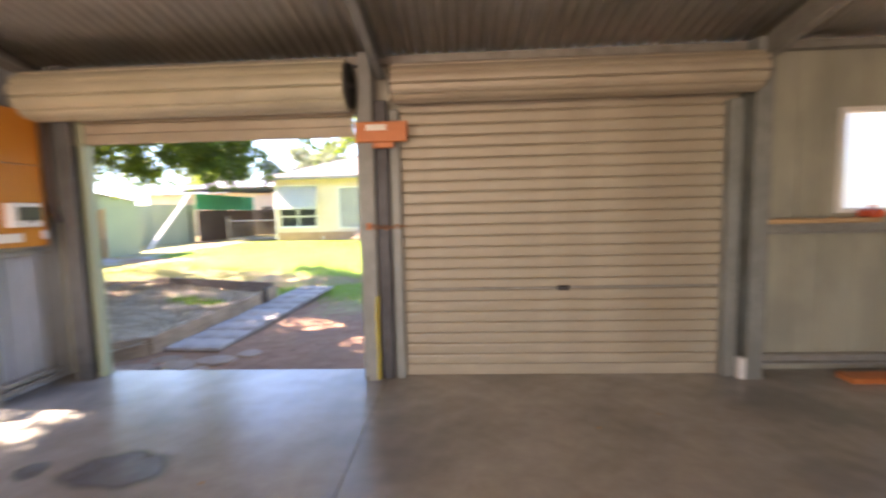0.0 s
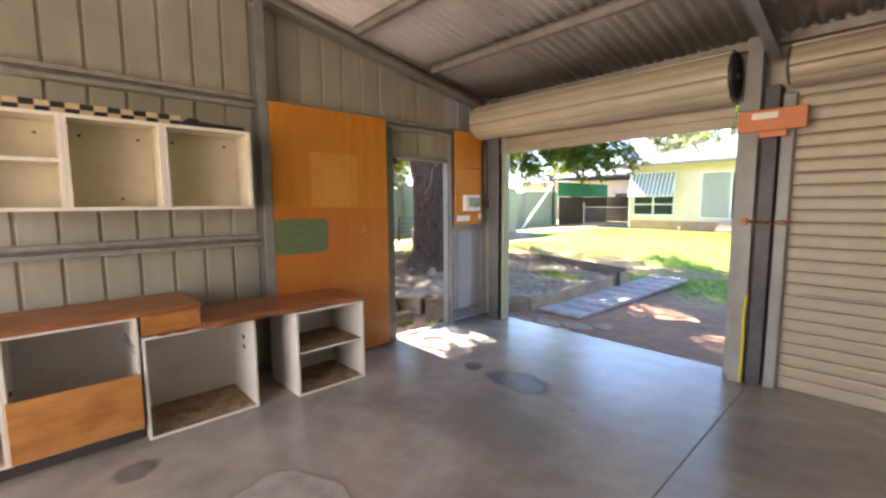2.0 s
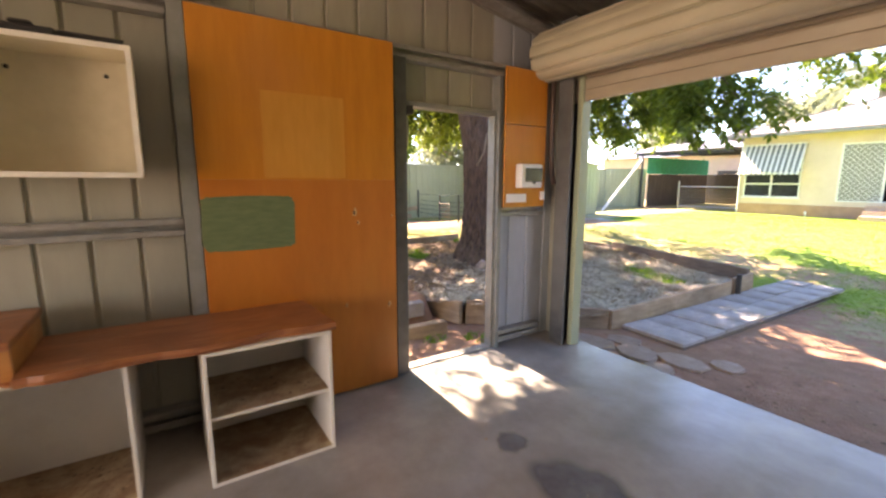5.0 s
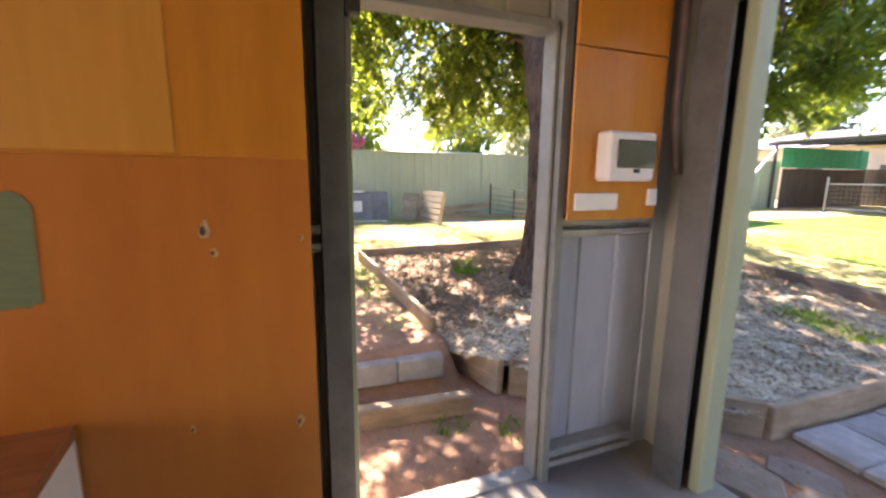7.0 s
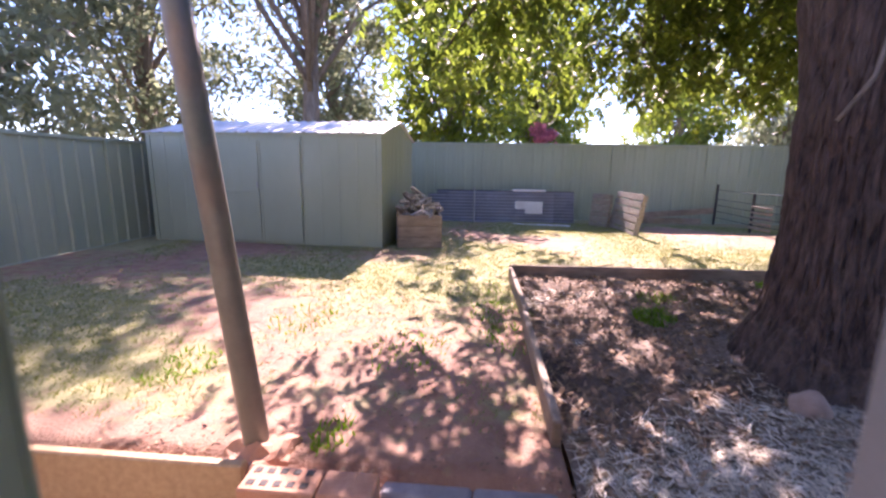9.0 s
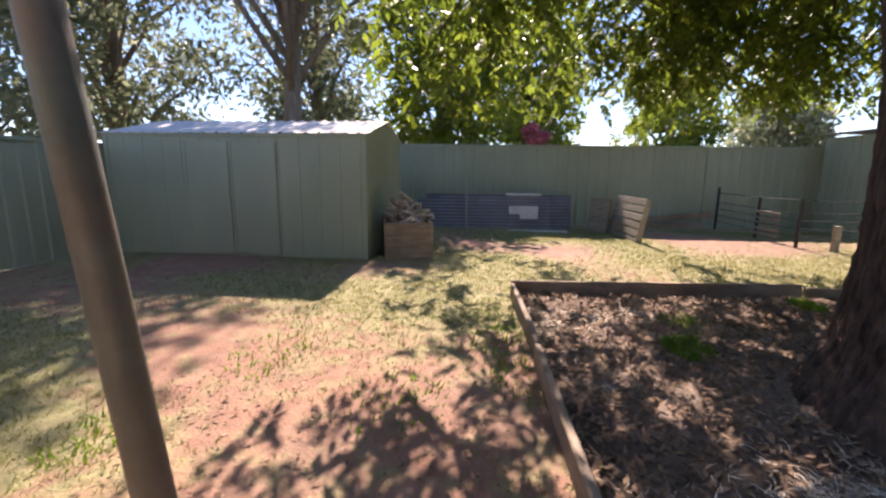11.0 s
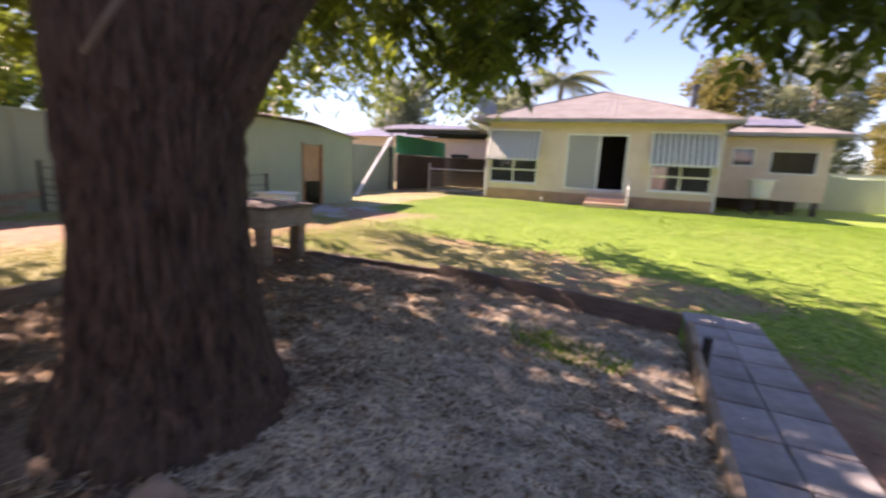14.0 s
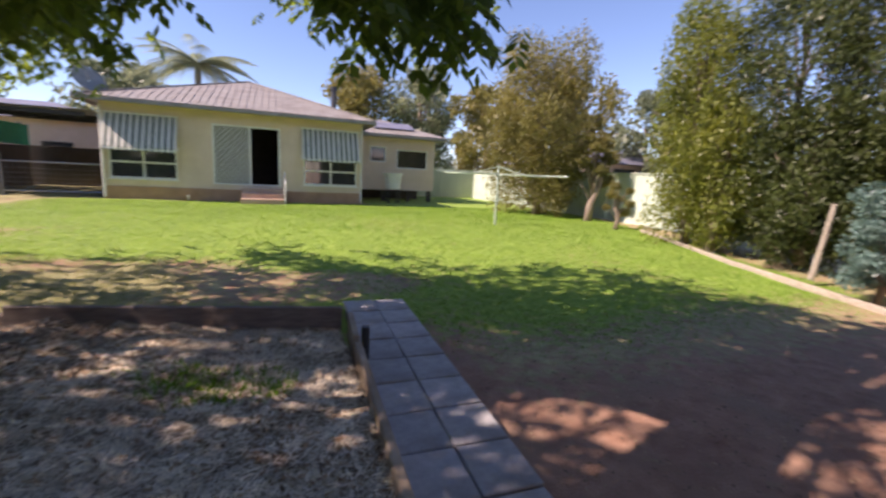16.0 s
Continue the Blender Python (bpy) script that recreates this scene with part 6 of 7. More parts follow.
box(bm, (-9.46, HY + 0.14, 3.20), (-1.35, 28.9, 3.28))
box(bm, (-9.46, HY + 3.2, 0.70), (-1.35, HY + 3.3, 3.20))
part("inner_wall", bm, SHADEDARK, house)
# hip roof: sheets with ribs up the slope
EVZ, APX, APY, APZ = 3.36, -5.45, 26.0, 5.12
x0, x1, y0 = -10.05, -0.85, 20.95
bm = B()
t = 0.05
lower = [Vector((x0, y0, EVZ)), Vector((x1, y0, EVZ)), Vector((x1, 31, EVZ)), Vector((x0, 31, EVZ))]
ridge = [Vector((APX, APY, APZ)), Vector((APX, 29.5, APZ))]
lo = [bm.verts.new(v) for v in lower]
up = [bm.verts.new(v + Vector((0, 0, t))) for v in lower]
r_ = [bm.verts.new(v + Vector((0, 0, t))) for v in ridge]
bm.faces.new(lo[::-1])
for a in range(4):
    bm.faces.new((lo[a], lo[(a + 1) % 4], up[(a + 1) % 4], up[a]))
bm.faces.new((up[0], up[1], r_[0]))
bm.faces.new((up[1], up[2], r_[1], r_[0]))
bm.faces.new((up[2], up[3], r_[1]))
bm.faces.new((up[3], up[0], r_[0], r_[1]))
roof = part("roof", bm, ROOFTIN, house)
bm = B()
for k in range(38):
    x = x0 + 0.15 + (x1 - x0 - 0.3) * k / 37
    f = min((x - x0) / (APX - x0), (x1 - x) / (x1 - APX))
    a = Vector((x, y0, EVZ + t + 0.012))
    b = Vector((x, y0 + (APY - y0) * f, EVZ + t + 0.012 + (APZ - EVZ) * f))
    if f > 0.04:
        beam(bm, a, b, 0.03, 0.012)
part("roof_rib", bm, ROOFTIN, roof)
bm = B()
for a, b in (((x0, y0, EVZ + 0.07), (APX, APY, APZ + 0.07)), ((x1, y0, EVZ + 0.07), (APX, APY, APZ + 0.07)), ((APX, APY, APZ + 0.07), (APX, 29.5, APZ + 0.07))):
    beam(bm, a, b, 0.2, 0.03, 0.005)
part("ridge_cap", bm, ROOFTIN, roof)
bm = B()
box(bm, (x0 - 0.02, y0 - 0.06, EVZ - 0.10), (x1 + 0.02, y0 - 0.005, EVZ + 0.05), 0.01)
box(bm, (x1 + 0.005, y0, EVZ - 0.10), (x1 + 0.06, 31, EVZ + 0.05), 0.01)
box(bm, (x0 - 0.06, y0, EVZ - 0.10), (x0 - 0.005, 31, EVZ + 0.05), 0.01)
part("gutter", bm, ROOFTIN, house)
bm = B()
box(bm, (-4.9, 29.0, 4.9), (-3.2, 31.0, 5.18), 0.01)
part("rear_roof", bm, ROOFTIN, house)
bm = B()
rod(bm, (-1.5, 28.0, 4.2), (-1.5, 28.0, 5.6), 0.14, n=12)
rod(bm, (-1.5, 28.0, 5.59), (-1.5, 28.0, 5.75), 0.2, n=12)
part("flue", bm, DARKSTEEL, house, "dark metal flue")
for k in range(7):
    z = 0.90 + 0.36 * k
    for a, b in ((-9.58, -9.43), (-7.49, -6.43), (-4.21, -3.41), (-1.41, -1.23)):
        bm = B()
        box(bm, (a, HY - 0.004, z), (b, HY - 0.0005, z + 0.012))
        part("batten", bm, CREAMWALL, house)


def house_window(w, label):
    xa, xb, za, zb = w
    t = part("window_frame", frame_mesh(xa, xb, za, zb), WHITEPAINT, house, label)
    xm = (xa + xb) / 2
    zm = za + 0.52
    for a, b, c, d in ((xa + 0.05, xm - 0.03, za + 0.05, zm - 0.02), (xm + 0.03, xb - 0.05, za + 0.05, zm - 0.02), (xa + 0.05, xm - 0.03, zm + 0.04, zb - 0.05), (xm + 0.03, xb - 0.05, zm + 0.04, zb - 0.05)):
        bm = B()
        box(bm, (a, HY + 0.03, c), (b, HY + 0.04, d))
        part("pane", bm, DARKGLASS, t)


def frame_mesh(xa, xb, za, zb):
    bm = B()
    xm, zm = (xa + xb) / 2, za + 0.52
    f, b = HY - 0.012, HY + 0.06
    box(bm, (xa, f, za), (xa + 0.05, b, zb), 0.004)
    box(bm, (xb - 0.05, f, za), (xb, b, zb), 0.004)
    box(bm, (xa + 0.05, f, za), (xb - 0.05, b, za + 0.05), 0.004)
    box(bm, (xa + 0.05, f, zb - 0.05), (xb - 0.05, b, zb), 0.004)
    box(bm, (xm - 0.03, f, za + 0.05), (xm + 0.03, b, zb - 0.05), 0.004)
    box(bm, (xa + 0.05, f + 0.002, zm - 0.02), (xb - 0.05, b - 0.002, zm + 0.04), 0.004)
    box(bm, (xa - 0.05, f - 0.05, za - 0.05), (xb + 0.05, b, za - 0.002), 0.004)
    return bm


house_window(WIN_L, "white window frame below an awning")
house_window(WIN_R, "white window frame below an awning")
# sliding door, its screen shut and the other half open
sd = part("sliding_door", B(), WHITEPAINT, house, "white sliding door standing half open")
bm = B()
box(bm, (-6.42, HY - 0.012, 0.82), (-6.36, HY + 0.08, 2.90), 0.004)
box(bm, (-4.28, HY - 0.012, 0.82), (-4.22, HY + 0.08, 2.90), 0.004)
box(bm, (-6.36, HY - 0.012, 2.84), (-4.28, HY + 0.08, 2.90), 0.004)
box(bm, (-6.36, HY - 0.012, 0.82), (-4.28, HY + 0.08, 0.86), 0.004)
box(bm, (-5.26, HY - 0.008, 0.86), (-5.19, HY + 0.06, 2.84), 0.004)
part("door_frame", bm, WHITEPAINT, sd)
bm = B()
box(bm, (-6.36, HY + 0.03, 0.86), (-5.26, HY + 0.05, 2.84))
part("screen", bm, CURTAINCLOTH, sd, "grey diamond security screen")
bm = B()
for k in range(-9, 12):
    for s in (1, -1):
        a, b = Vector((-5.81 + 0.18 * k - s * 0.99, HY + 0.022, 0.86)), Vector((-5.81 + 0.18 * k + s * 0.99, HY + 0.022, 2.84))
        ta, tb = 0.0, 1.0
        lo_, hi_ = -6.36, -5.26
        d = b.x - a.x
        u0, u1 = sorted(((lo_ - a.x) / d, (hi_ - a.x) / d))
        ta, tb = max(ta, u0), min(tb, u1)
        if tb - ta > 0.03:
            beam(bm, a.lerp(b, ta), a.lerp(b, tb), 0.012, 0.006, up=(0, 1, 0))
part("grille", bm, WHITEPAINT, sd)
steps = thing("house_steps", (-4.82, 21.0, 0.1), "three pinkish-brown rendered steps with a white handrail", "steps")
for k in range(3):
    bm = B()
    box(bm, (-5.52, 20.55 + 0.3 * k, 0.08), (-4.12, HY - 0.035, 0.40 + 0.165 * k), 0.012)
    part("step", bm, STEPRENDER, steps)
bm = B()
tube(bm, [(-4.08, 20.6, 0.1), (-4.08, 20.6, 0.95), (-4.08, 20.75, 1.02), (-4.08, 21.40, 1.35)], 0.025, 8)
part("handrail", bm, WHITEPAINT, steps, "white pipe handrail")


def awning(xa, xb, group):
    """A striped canvas drop awning stretched out on side arms."""
    t = thing("awning", ((xa + xb) / 2, HY - 0.02, 2.95), "green and white striped canvas window awning", "awning", group)
    n = 23
    for k in range(n):
        a, b = xa + (xb - xa) * k / n, xa + (xb - xa) * (k + 1) / n
        bm = B()
        P = [(HY - 0.03, 2.98), (HY - 0.30, 2.42), (HY - 0.52, 1.92), (HY - 0.53, 1.80)]
        vs = [[bm.verts.new((x, y + e, z)) for y, z in P] for e in (0.0, 0.006) for x in (a, b)]
        for i in range(3):
            bm.faces.new((vs[0][i], vs[1][i], vs[1][i + 1], vs[0][i + 1]))
            bm.faces.new((vs[2][i], vs[3][i], vs[3][i + 1], vs[2][i + 1]))
        part("stripe", bm, AWNGREEN if k % 2 else AWNWHITE, t)
    bm = B()
    rod(bm, (xa - 0.02, HY - 0.525, 1.86), (xb + 0.02, HY - 0.525, 1.86), 0.014, n=8)
    for x in (xa - 0.01, xb + 0.01):
        rod(bm, (x, HY - 0.005, 2.0), (x, HY - 0.525, 1.86), 0.011, n=8)
    rod(bm, (xa - 0.01, HY - 0.02, 2.99), (xb + 0.01, HY - 0.02, 2.99), 0.03, n=8)
    part("frame", bm, WHITEPAINT, t)


awning(-9.48, -7.42, "window awnings")
awning(-3.48, -1.38, "window awnings")
bm = B()
tube(bm, [(-9.56, HY - 0.06, 0.3), (-9.56, HY - 0.06, 3.2)], 0.035, 8)
part("downpipe", bm, WHITEPAINT, house)
bm = B()
tube(bm, [(-1.26, HY - 0.06, 0.3), (-1.26, HY - 0.06, 3.2)], 0.035, 8)
part("downpipe", bm, WHITEPAINT, house)
bm = B()
rod(bm, (-7.2, HY - 0.10, 0.1), (-7.2, HY - 0.10, 0.42), 0.02, n=8)
rod(bm, (-7.2, HY - 0.10, 0.40), (-7.2, HY - 0.22, 0.36), 0.03, n=8)
solo("garden_tap", bm, WHITEPAINT, (-7.2, HY - 0.1, 0.1), "white garden tap standing at the house wall", "tap")
dish = thing("satellite_dish", (-9.7, 21.6, 3.4), "pale grey satellite dish on the roof edge", "dish")
bm = B()
mt = Matrix.Translation((-9.9, 21.9, 3.95)) @ Matrix.Rotation(radians(58), 4, "X") @ Matrix.Rotation(radians(42), 4, "Y")
rings = [[bm.verts.new(mt @ Vector((r * math.cos(a), r * math.sin(a) * 0.85, 0.25 * r * r + e))) for a in [k * 6.2832 / 24 for k in range(24)]] for e, rr in ((0, (0.05, 0.2, 0.38, 0.5)), (-0.02, (0.5, 0.38, 0.2, 0.05))) for r in rr]
for a, b in zip(rings, rings[1:]):
    for k in range(24):
        bm.faces.new((a[k], a[(k + 1) % 24], b[(k + 1) % 24], b[k]))
part("reflector", bm, STEEL, dish, smooth=True)
bm = B()
rod(bm, (-9.9, 22.2, 3.35), (-9.9, 22.0, 3.9), 0.03, n=8)
rod(bm, (-9.9, 21.9, 3.9), (-9.8, 21.4, 4.15), 0.015, n=6)
part("mast", bm, GALV, dish)

# rear wing on stumps
wing = thing("house_wing", (1.0, 24, 0.2), "cream rear wing of the house raised on stumps", "house")
W2 = [(0.85, 2.35, 1.75, 2.62), (-0.40, 0.35, 2.0, 2.70)]
bm = B()
wall_with_holes(bm, -1.2, 2.72, 0.75, 3.10, 24.0, 24.12, W2)
box(bm, (2.60, 24.12, 0.75), (2.72, 30, 3.10))
part("wall", bm, CREAMWALL, wing)
for xa, xb, za, zb in W2:
    bm = B()
    box(bm, (xa, 23.99, za), (xa + 0.05, 24.06, zb), 0.004)
    box(bm, (xb - 0.05, 23.99, za), (xb, 24.06, zb), 0.004)
    box(bm, (xa + 0.05, 23.99, za), (xb - 0.05, 24.06, za + 0.05), 0.004)
    box(bm, (xa + 0.05, 23.99, zb - 0.05), (xb - 0.05, 24.06, zb), 0.004)
    f = part("window_frame", bm, WHITEPAINT, wing)
    bm = B()
    box(bm, (xa + 0.05, 24.03, za + 0.05), (xb - 0.05, 24.04, zb - 0.05))
    part("pane", bm, DARKGLASS, f)
bm = B()
box(bm, (0.8, 23.9, 2.63), (2.4, 23.99, 2.70), 0.004)
box(bm, (-1.2, 23.97, 1.45), (2.72, 23.998, 1.50), 0.002)
part("cover_strip", bm, CREAMWALL, wing)
# stumps and the sheet behind are near-black for the shade under the wing
for x in (-0.9, 0.3, 1.5, 2.55):
    bm = B()
    box(bm, (x - 0.08, 24.1, 0.1), (x + 0.08, 24.26, 0.75))
    part("stump", bm, SHADEDARK, wing)
bm = B()
box(bm, (-1.2, 26.4, 0.1), (2.7, 26.5, 0.75))
part("underfloor_wall", bm, SHADEDARK, wing)
bm = B()
lo = [bm.verts.new(v) for v in ((-1.7, 23.5, 3.10), (3.15, 23.5, 3.10), (3.15, 31, 3.10), (-1.7, 31, 3.10))]
up = [bm.verts.new((v.co.x, v.co.y, 3.24)) for v in lo]
r_ = [bm.verts.new((0.6, 26.2, 4.15)), bm.verts.new((0.6, 29, 4.15))]
bm.faces.new(lo[::-1])
for a in range(4):
    bm.faces.new((lo[a], lo[(a + 1) % 4], up[(a + 1) % 4], up[a]))
bm.faces.new((up[0], up[1], r_[0]))
bm.faces.new((up[1], up[2], r_[1], r_[0]))
bm.faces.new((up[2], up[3], r_[1]))
bm.faces.new((up[3], up[0], r_[0], r_[1]))
part("roof", bm, ROOFTIN, wing)
bm = B()
m = Matrix.Translation((0.75, 24.7, 3.66)) @ Matrix.Rotation(math.atan2(0.91, 2.7), 4, "X")
box(bm, (-1.0, -0.55, 0.03), (1.0, 0.55, 0.08), 0.006, m)
part("solar_panel", bm, ROOFBLUE, wing, "dark blue solar panel")
tank = thing("laundry_trough", (0.35, 22.6, 0.2), "pale grey concrete trough on a stand beside the wing", "trough")
bm = B()
rings = [[bm.verts.new((0.35 + r * math.cos(a), 22.6 + r * math.sin(a), z)) for a in [k * 6.2832 / 24 for k in range(24)]] for r, z in ((0.30, 0.85), (0.38, 1.45), (0.44, 1.47), (0.44, 1.53), (0.36, 1.53), (0.28, 0.92))]
for a, b in zip(rings, rings[1:]):
    for k in range(24):
        bm.faces.new((a[k], a[(k + 1) % 24], b[(k + 1) % 24], b[k]))
bm.faces.new(rings[0][::-1])
bm.faces.new(rings[-1])
part("bowl", bm, WHITEPAINT, tank, smooth=False)
bm = B()
for dx, dy in ((-0.22, -0.22), (0.22, -0.22), (-0.22, 0.22), (0.22, 0.22)):
    rod(bm, (0.35 + dx, 22.6 + dy, 0.12), (0.35 + dx, 22.6 + dy, 0.86), 0.03, n=8)
part("stand", bm, DARKSTEEL, tank)

# ---- carport and gate ----
cp = thing("carport", (-12.2, 24.5, 0.2), "low steel carport joined to the house side", "carport")
bm = B()
sheet(bm, trim_profile(4.6, 0.19, 0.03, 0.02), lambda u, v, w: (-14.55 + u, w, 2.95 + 0.035 * (w - 21.5) + v + 0.04 * u / 4.6), lambda u: 21.5, lambda u: 28.5, 0.006)
part("roof_sheet", bm, GALV, cp)
for k in range(4):
    bm = B()
    y = 21.7 + 2.1 * k
    box(bm, (-14.5, y - 0.03, 2.80 + 0.035 * (y - 21.5)), (-10.0, y + 0.03, 2.92 + 0.035 * (y - 21.5)), 0.004)
    part("beam", bm, DARKSTEEL, cp)
for x, y in ((-14.36, 22.0), (-14.36, 25.2), (-14.36, 28.2), (-10.3, 28.2)):
    bm = B()
    box(bm, (x - 0.04, y - 0.04, 0.1), (x + 0.04, y + 0.04, 2.85), 0.005)
    part("post", bm, DARKSTEEL, cp)
bm = B()
box(bm, (-16.5, 29.0, 0.1), (-9.65, 29.06, 1.95), 0.004)
solo("brown_fence", bm, BROWNFENCE, (-13, 29, 0.1), "brown fence at the back of the carport, darkened for shade", "fence", kind="structure")
bm = B()
sheet(bm, wave_profile(6.3, 0.5, 0.03, 8), lambda u, v, w: (-14.27 + v, 22.3 + u, w), lambda u: 1.93, lambda u: 2.78, 0.004)
solo("shade_cloth", bm, SHADECLOTH, (-14.27, 25.4, 1.93), "bright green shade cloth strung along the carport side", "shade cloth")
bm = B()
for a, b in (((-14.3, 22.45), (-14.3, 28.6)),):
    box(bm, (a[0], a[1], 0.1), (b[0] + 0.05, b[1], 1.9), 0.004)
solo("brown_fence", bm, BROWNFENCE, (-14.3, 25, 0.1), "brown fence along the carport, darkened for shade", "fence", kind="structure")
bm = B()
box(bm, (-14.2, 22.0, 0.02), (-9.7, 29.0, 0.215), 0.01)
solo("carport_slab", bm, CONCPALE, (-12, 25, 0.02), "pale concrete carport floor", "slab", kind="structure")
gt = thing("farm_gate", (-11.2, 22.1, 0.2), "low galvanised pipe and mesh gate before the carport", "gate")
for x in (-12.37, -9.75):
    bm = B()
    rod(bm, (x, 22.0, 0.1), (x, 22.0, 1.55), 0.04, n=10)
    part("post", bm, WIRE, gt)
for z in (0.38, 1.30):
    bm = B()
    rod(bm, (-12.3, 22.0, z), (-9.8, 22.0, z), 0.025, n=8)
    part("rail", bm, WIRE, gt)
bm = B()
for k in range(16):
    rod(bm, (-12.2 + 0.15 * k, 22.0, 0.4), (-12.2 + 0.15 * k, 22.0, 1.28), 0.004, n=4)
for k in range(5):
    rod(bm, (-12.3, 22.0, 0.5 + 0.15 * k), (-9.8, 22.0, 0.5 + 0.15 * k), 0.004, n=4)
part("mesh", bm, WIRE, gt)
bm = B()
beam(bm, (-13.9, 21.2, 2.60), (-13.45, 17.6, 0.15), 0.09, 0.09, 0.01)
solo("white_brace", bm, WHITEPAINT, (-13.45, 17.6, 0.15), "long white timber prop leaning to the carport", "prop")

# ---- green work shed ----
ws = thing("work_shed", (-13.4, 13.6, 0.12), "sage green steel work shed with a tan door", "shed")
bm = B()
for y0, y1, z0, z1 in ((11.2, 13.52, 0.12, 2.38), (14.30, 15.75, 0.12, 2.36), (13.52, 14.30, 1.85, 2.36)):
    sheet(bm, trim_profile(y1 - y0, 0.19, 0.02, 0.008), lambda u, v, w: (-12.55 + v + 0.055 * (y0 + u - 12), y0 + u, w), lambda u: z0, lambda u: min(z1, 2.42 - 0.125 * max(0, y0 + u - 13.7)), 0.004)
part("wall", bm, GREENSTEEL, ws)
bm = B()
sheet(bm, trim_profile(2.4, 0.19, 0.02, 0.008), lambda u, v, w: (-12.35 - u, 15.76 + v, w), lambda u: 0.12, lambda u: 2.15, 0.004)
part("wall", bm, GREENSTEEL, ws)
bm = B()
sheet(bm, trim_profile(2.4, 0.19, 0.02, 0.008), lambda u, v, w: (-12.6 - u, 11.2 - v, w), lambda u: 0.12, lambda u: 2.35, 0.004)
part("wall", bm, GREENSTEEL, ws)
bm = B()
sheet(bm, trim_profile(4.9, 0.19, 0.03, 0.02), lambda u, v, w: (w, 11.05 + u, 2.43 - 0.125 * max(0, u - 2.6) + v), lambda u: -15.0, lambda u: -12.22, 0.005)
part("roof_sheet", bm, ROOFTIN, ws)
bm = B()
box(bm, (-12.51, 13.54, 0.86), (-12.47, 14.27, 1.84), 0.004)
part("door", bm, SHEDDOOR, ws, "tan upper door leaf")
bm = B()
box(bm, (-12.53, 13.50, 0.12), (-12.41, 13.545, 1.90), 0.004)
box(bm, (-12.51, 14.265, 0.12), (-12.39, 14.31, 1.90), 0.004)
part("door_frame", bm, SHEDDOOR, ws)
# near-black floor and wall hold the shed's inner shade in their colour
bm = B()
box(bm, (-14.9, 11.3, 0.10), (-12.6, 15.7, 0.14))
box(bm, (-13.6, 13.2, 0.14), (-13.5, 15.0, 2.1))
part("inner_wall", bm, SHADEDARK, ws)
# flat grey slab put where the work shed casts its shadow
bm = B()
box(bm, (-12.36, 12.1, 0.05), (-10.35, 15.25, 0.20), 0.01)
solo("shed_slab", bm, PAVER, (-11.4, 13.7, 0.05), "grey slab laid where the work shed's shadow falls", "slab", kind="structure")
ck = thing("white_crate", (-11.6, 11.6, 0.15), "white plastic tub lying by the work shed", "tub")
bm = B()
box(bm, (-11.95, 11.3, 0.15), (-11.35, 11.95, 0.66), 0.05)
part("body", bm, WHITEPLASTIC, ck)
bm = B()
box(bm, (-11.98, 11.27, 0.662), (-11.32, 11.98, 0.70), 0.015)
part("lid", bm, WHITEPLASTIC, ck)
rk = thing("wire_racks", (-12.2, 11.0, 0.15), "old wire racks leaning on the work shed", "racks")
for k in range(2):
    bm = B()
    y0, xk = 9.9 + 0.75 * k, -12.2 + 0.1 * k
    for j in range(7):
        rod(bm, (xk, y0, 0.3 + 0.12 * j), (xk - 0.1, y0 + 0.65, 0.3 + 0.12 * j), 0.010, n=5)
    for y in (y0, y0 + 0.65):
        rod(bm, (xk - 0.1 * (y - y0) / 0.65, y, 0.12), (xk - 0.1 * (y - y0) / 0.65, y, 1.1), 0.014, n=6)
    part("rack", bm, WIRE, rk)

# ---- low table ----
tb = thing("yard_table", (-8.75, 8.0, 0.2), "low heavy timber table with a dark weathered top", "table")
for k in range(6):
    bm = B()
    box(bm, (-9.70, 7.60 + 0.147 * k, 0.88), (-8.12, 7.743 + 0.147 * k, 0.92), 0.004)
    part("top_board", bm, TABLETOP, tb)
for a, b in (((-9.66, 7.63), (-8.16, 7.68)), ((-9.66, 8.40), (-8.16, 8.45)), ((-8.21, 7.68), (-8.16, 8.40)), ((-9.66, 7.68), (-9.61, 8.40))):
    bm = B()
    box(bm, (*a, 0.66), (*b, 0.879), 0.004)
    part("apron", bm, GREYWOOD, tb)
for x, y in ((-8.31, 7.75), (-8.31, 8.33), (-9.53, 7.75), (-9.53, 8.33)):
    bm = B()
    box(bm, (x - 0.085, y - 0.065, 0.1), (x + 0.085, y + 0.065, 0.875), 0.012)
    part("leg", bm, SLEEPER, tb)
bm = B()
rod(bm, (-8.75, 7.30, 0.15), (-8.55, 7.58, 0.90), 0.018, n=8)
solo("steel_bar", bm, WIRE, (-8.75, 7.30, 0.15), "thin pale steel bar leaning on the table", "bar")

# ---- clothes hoist ----
ho = thing("clothes_hoist", (1.42, 15.2, 0.2), "pale green rotary clothes hoist on the lawn", "clothes hoist")
bm = B()
rod(bm, (1.42, 15.2, 0.05), (1.42, 15.2, 1.85), 0.03, n=10)
part("post", bm, HOISTMAT, ho)
bm = B()
rod(bm, (1.42, 15.2, 0.85), (1.42, 15.2, 1.05), 0.05, n=10)
rod(bm, (1.42, 15.2, 0.95), (1.62, 15.15, 0.90), 0.012, n=6)
part("winder", bm, HOISTMAT, ho)
ends = []
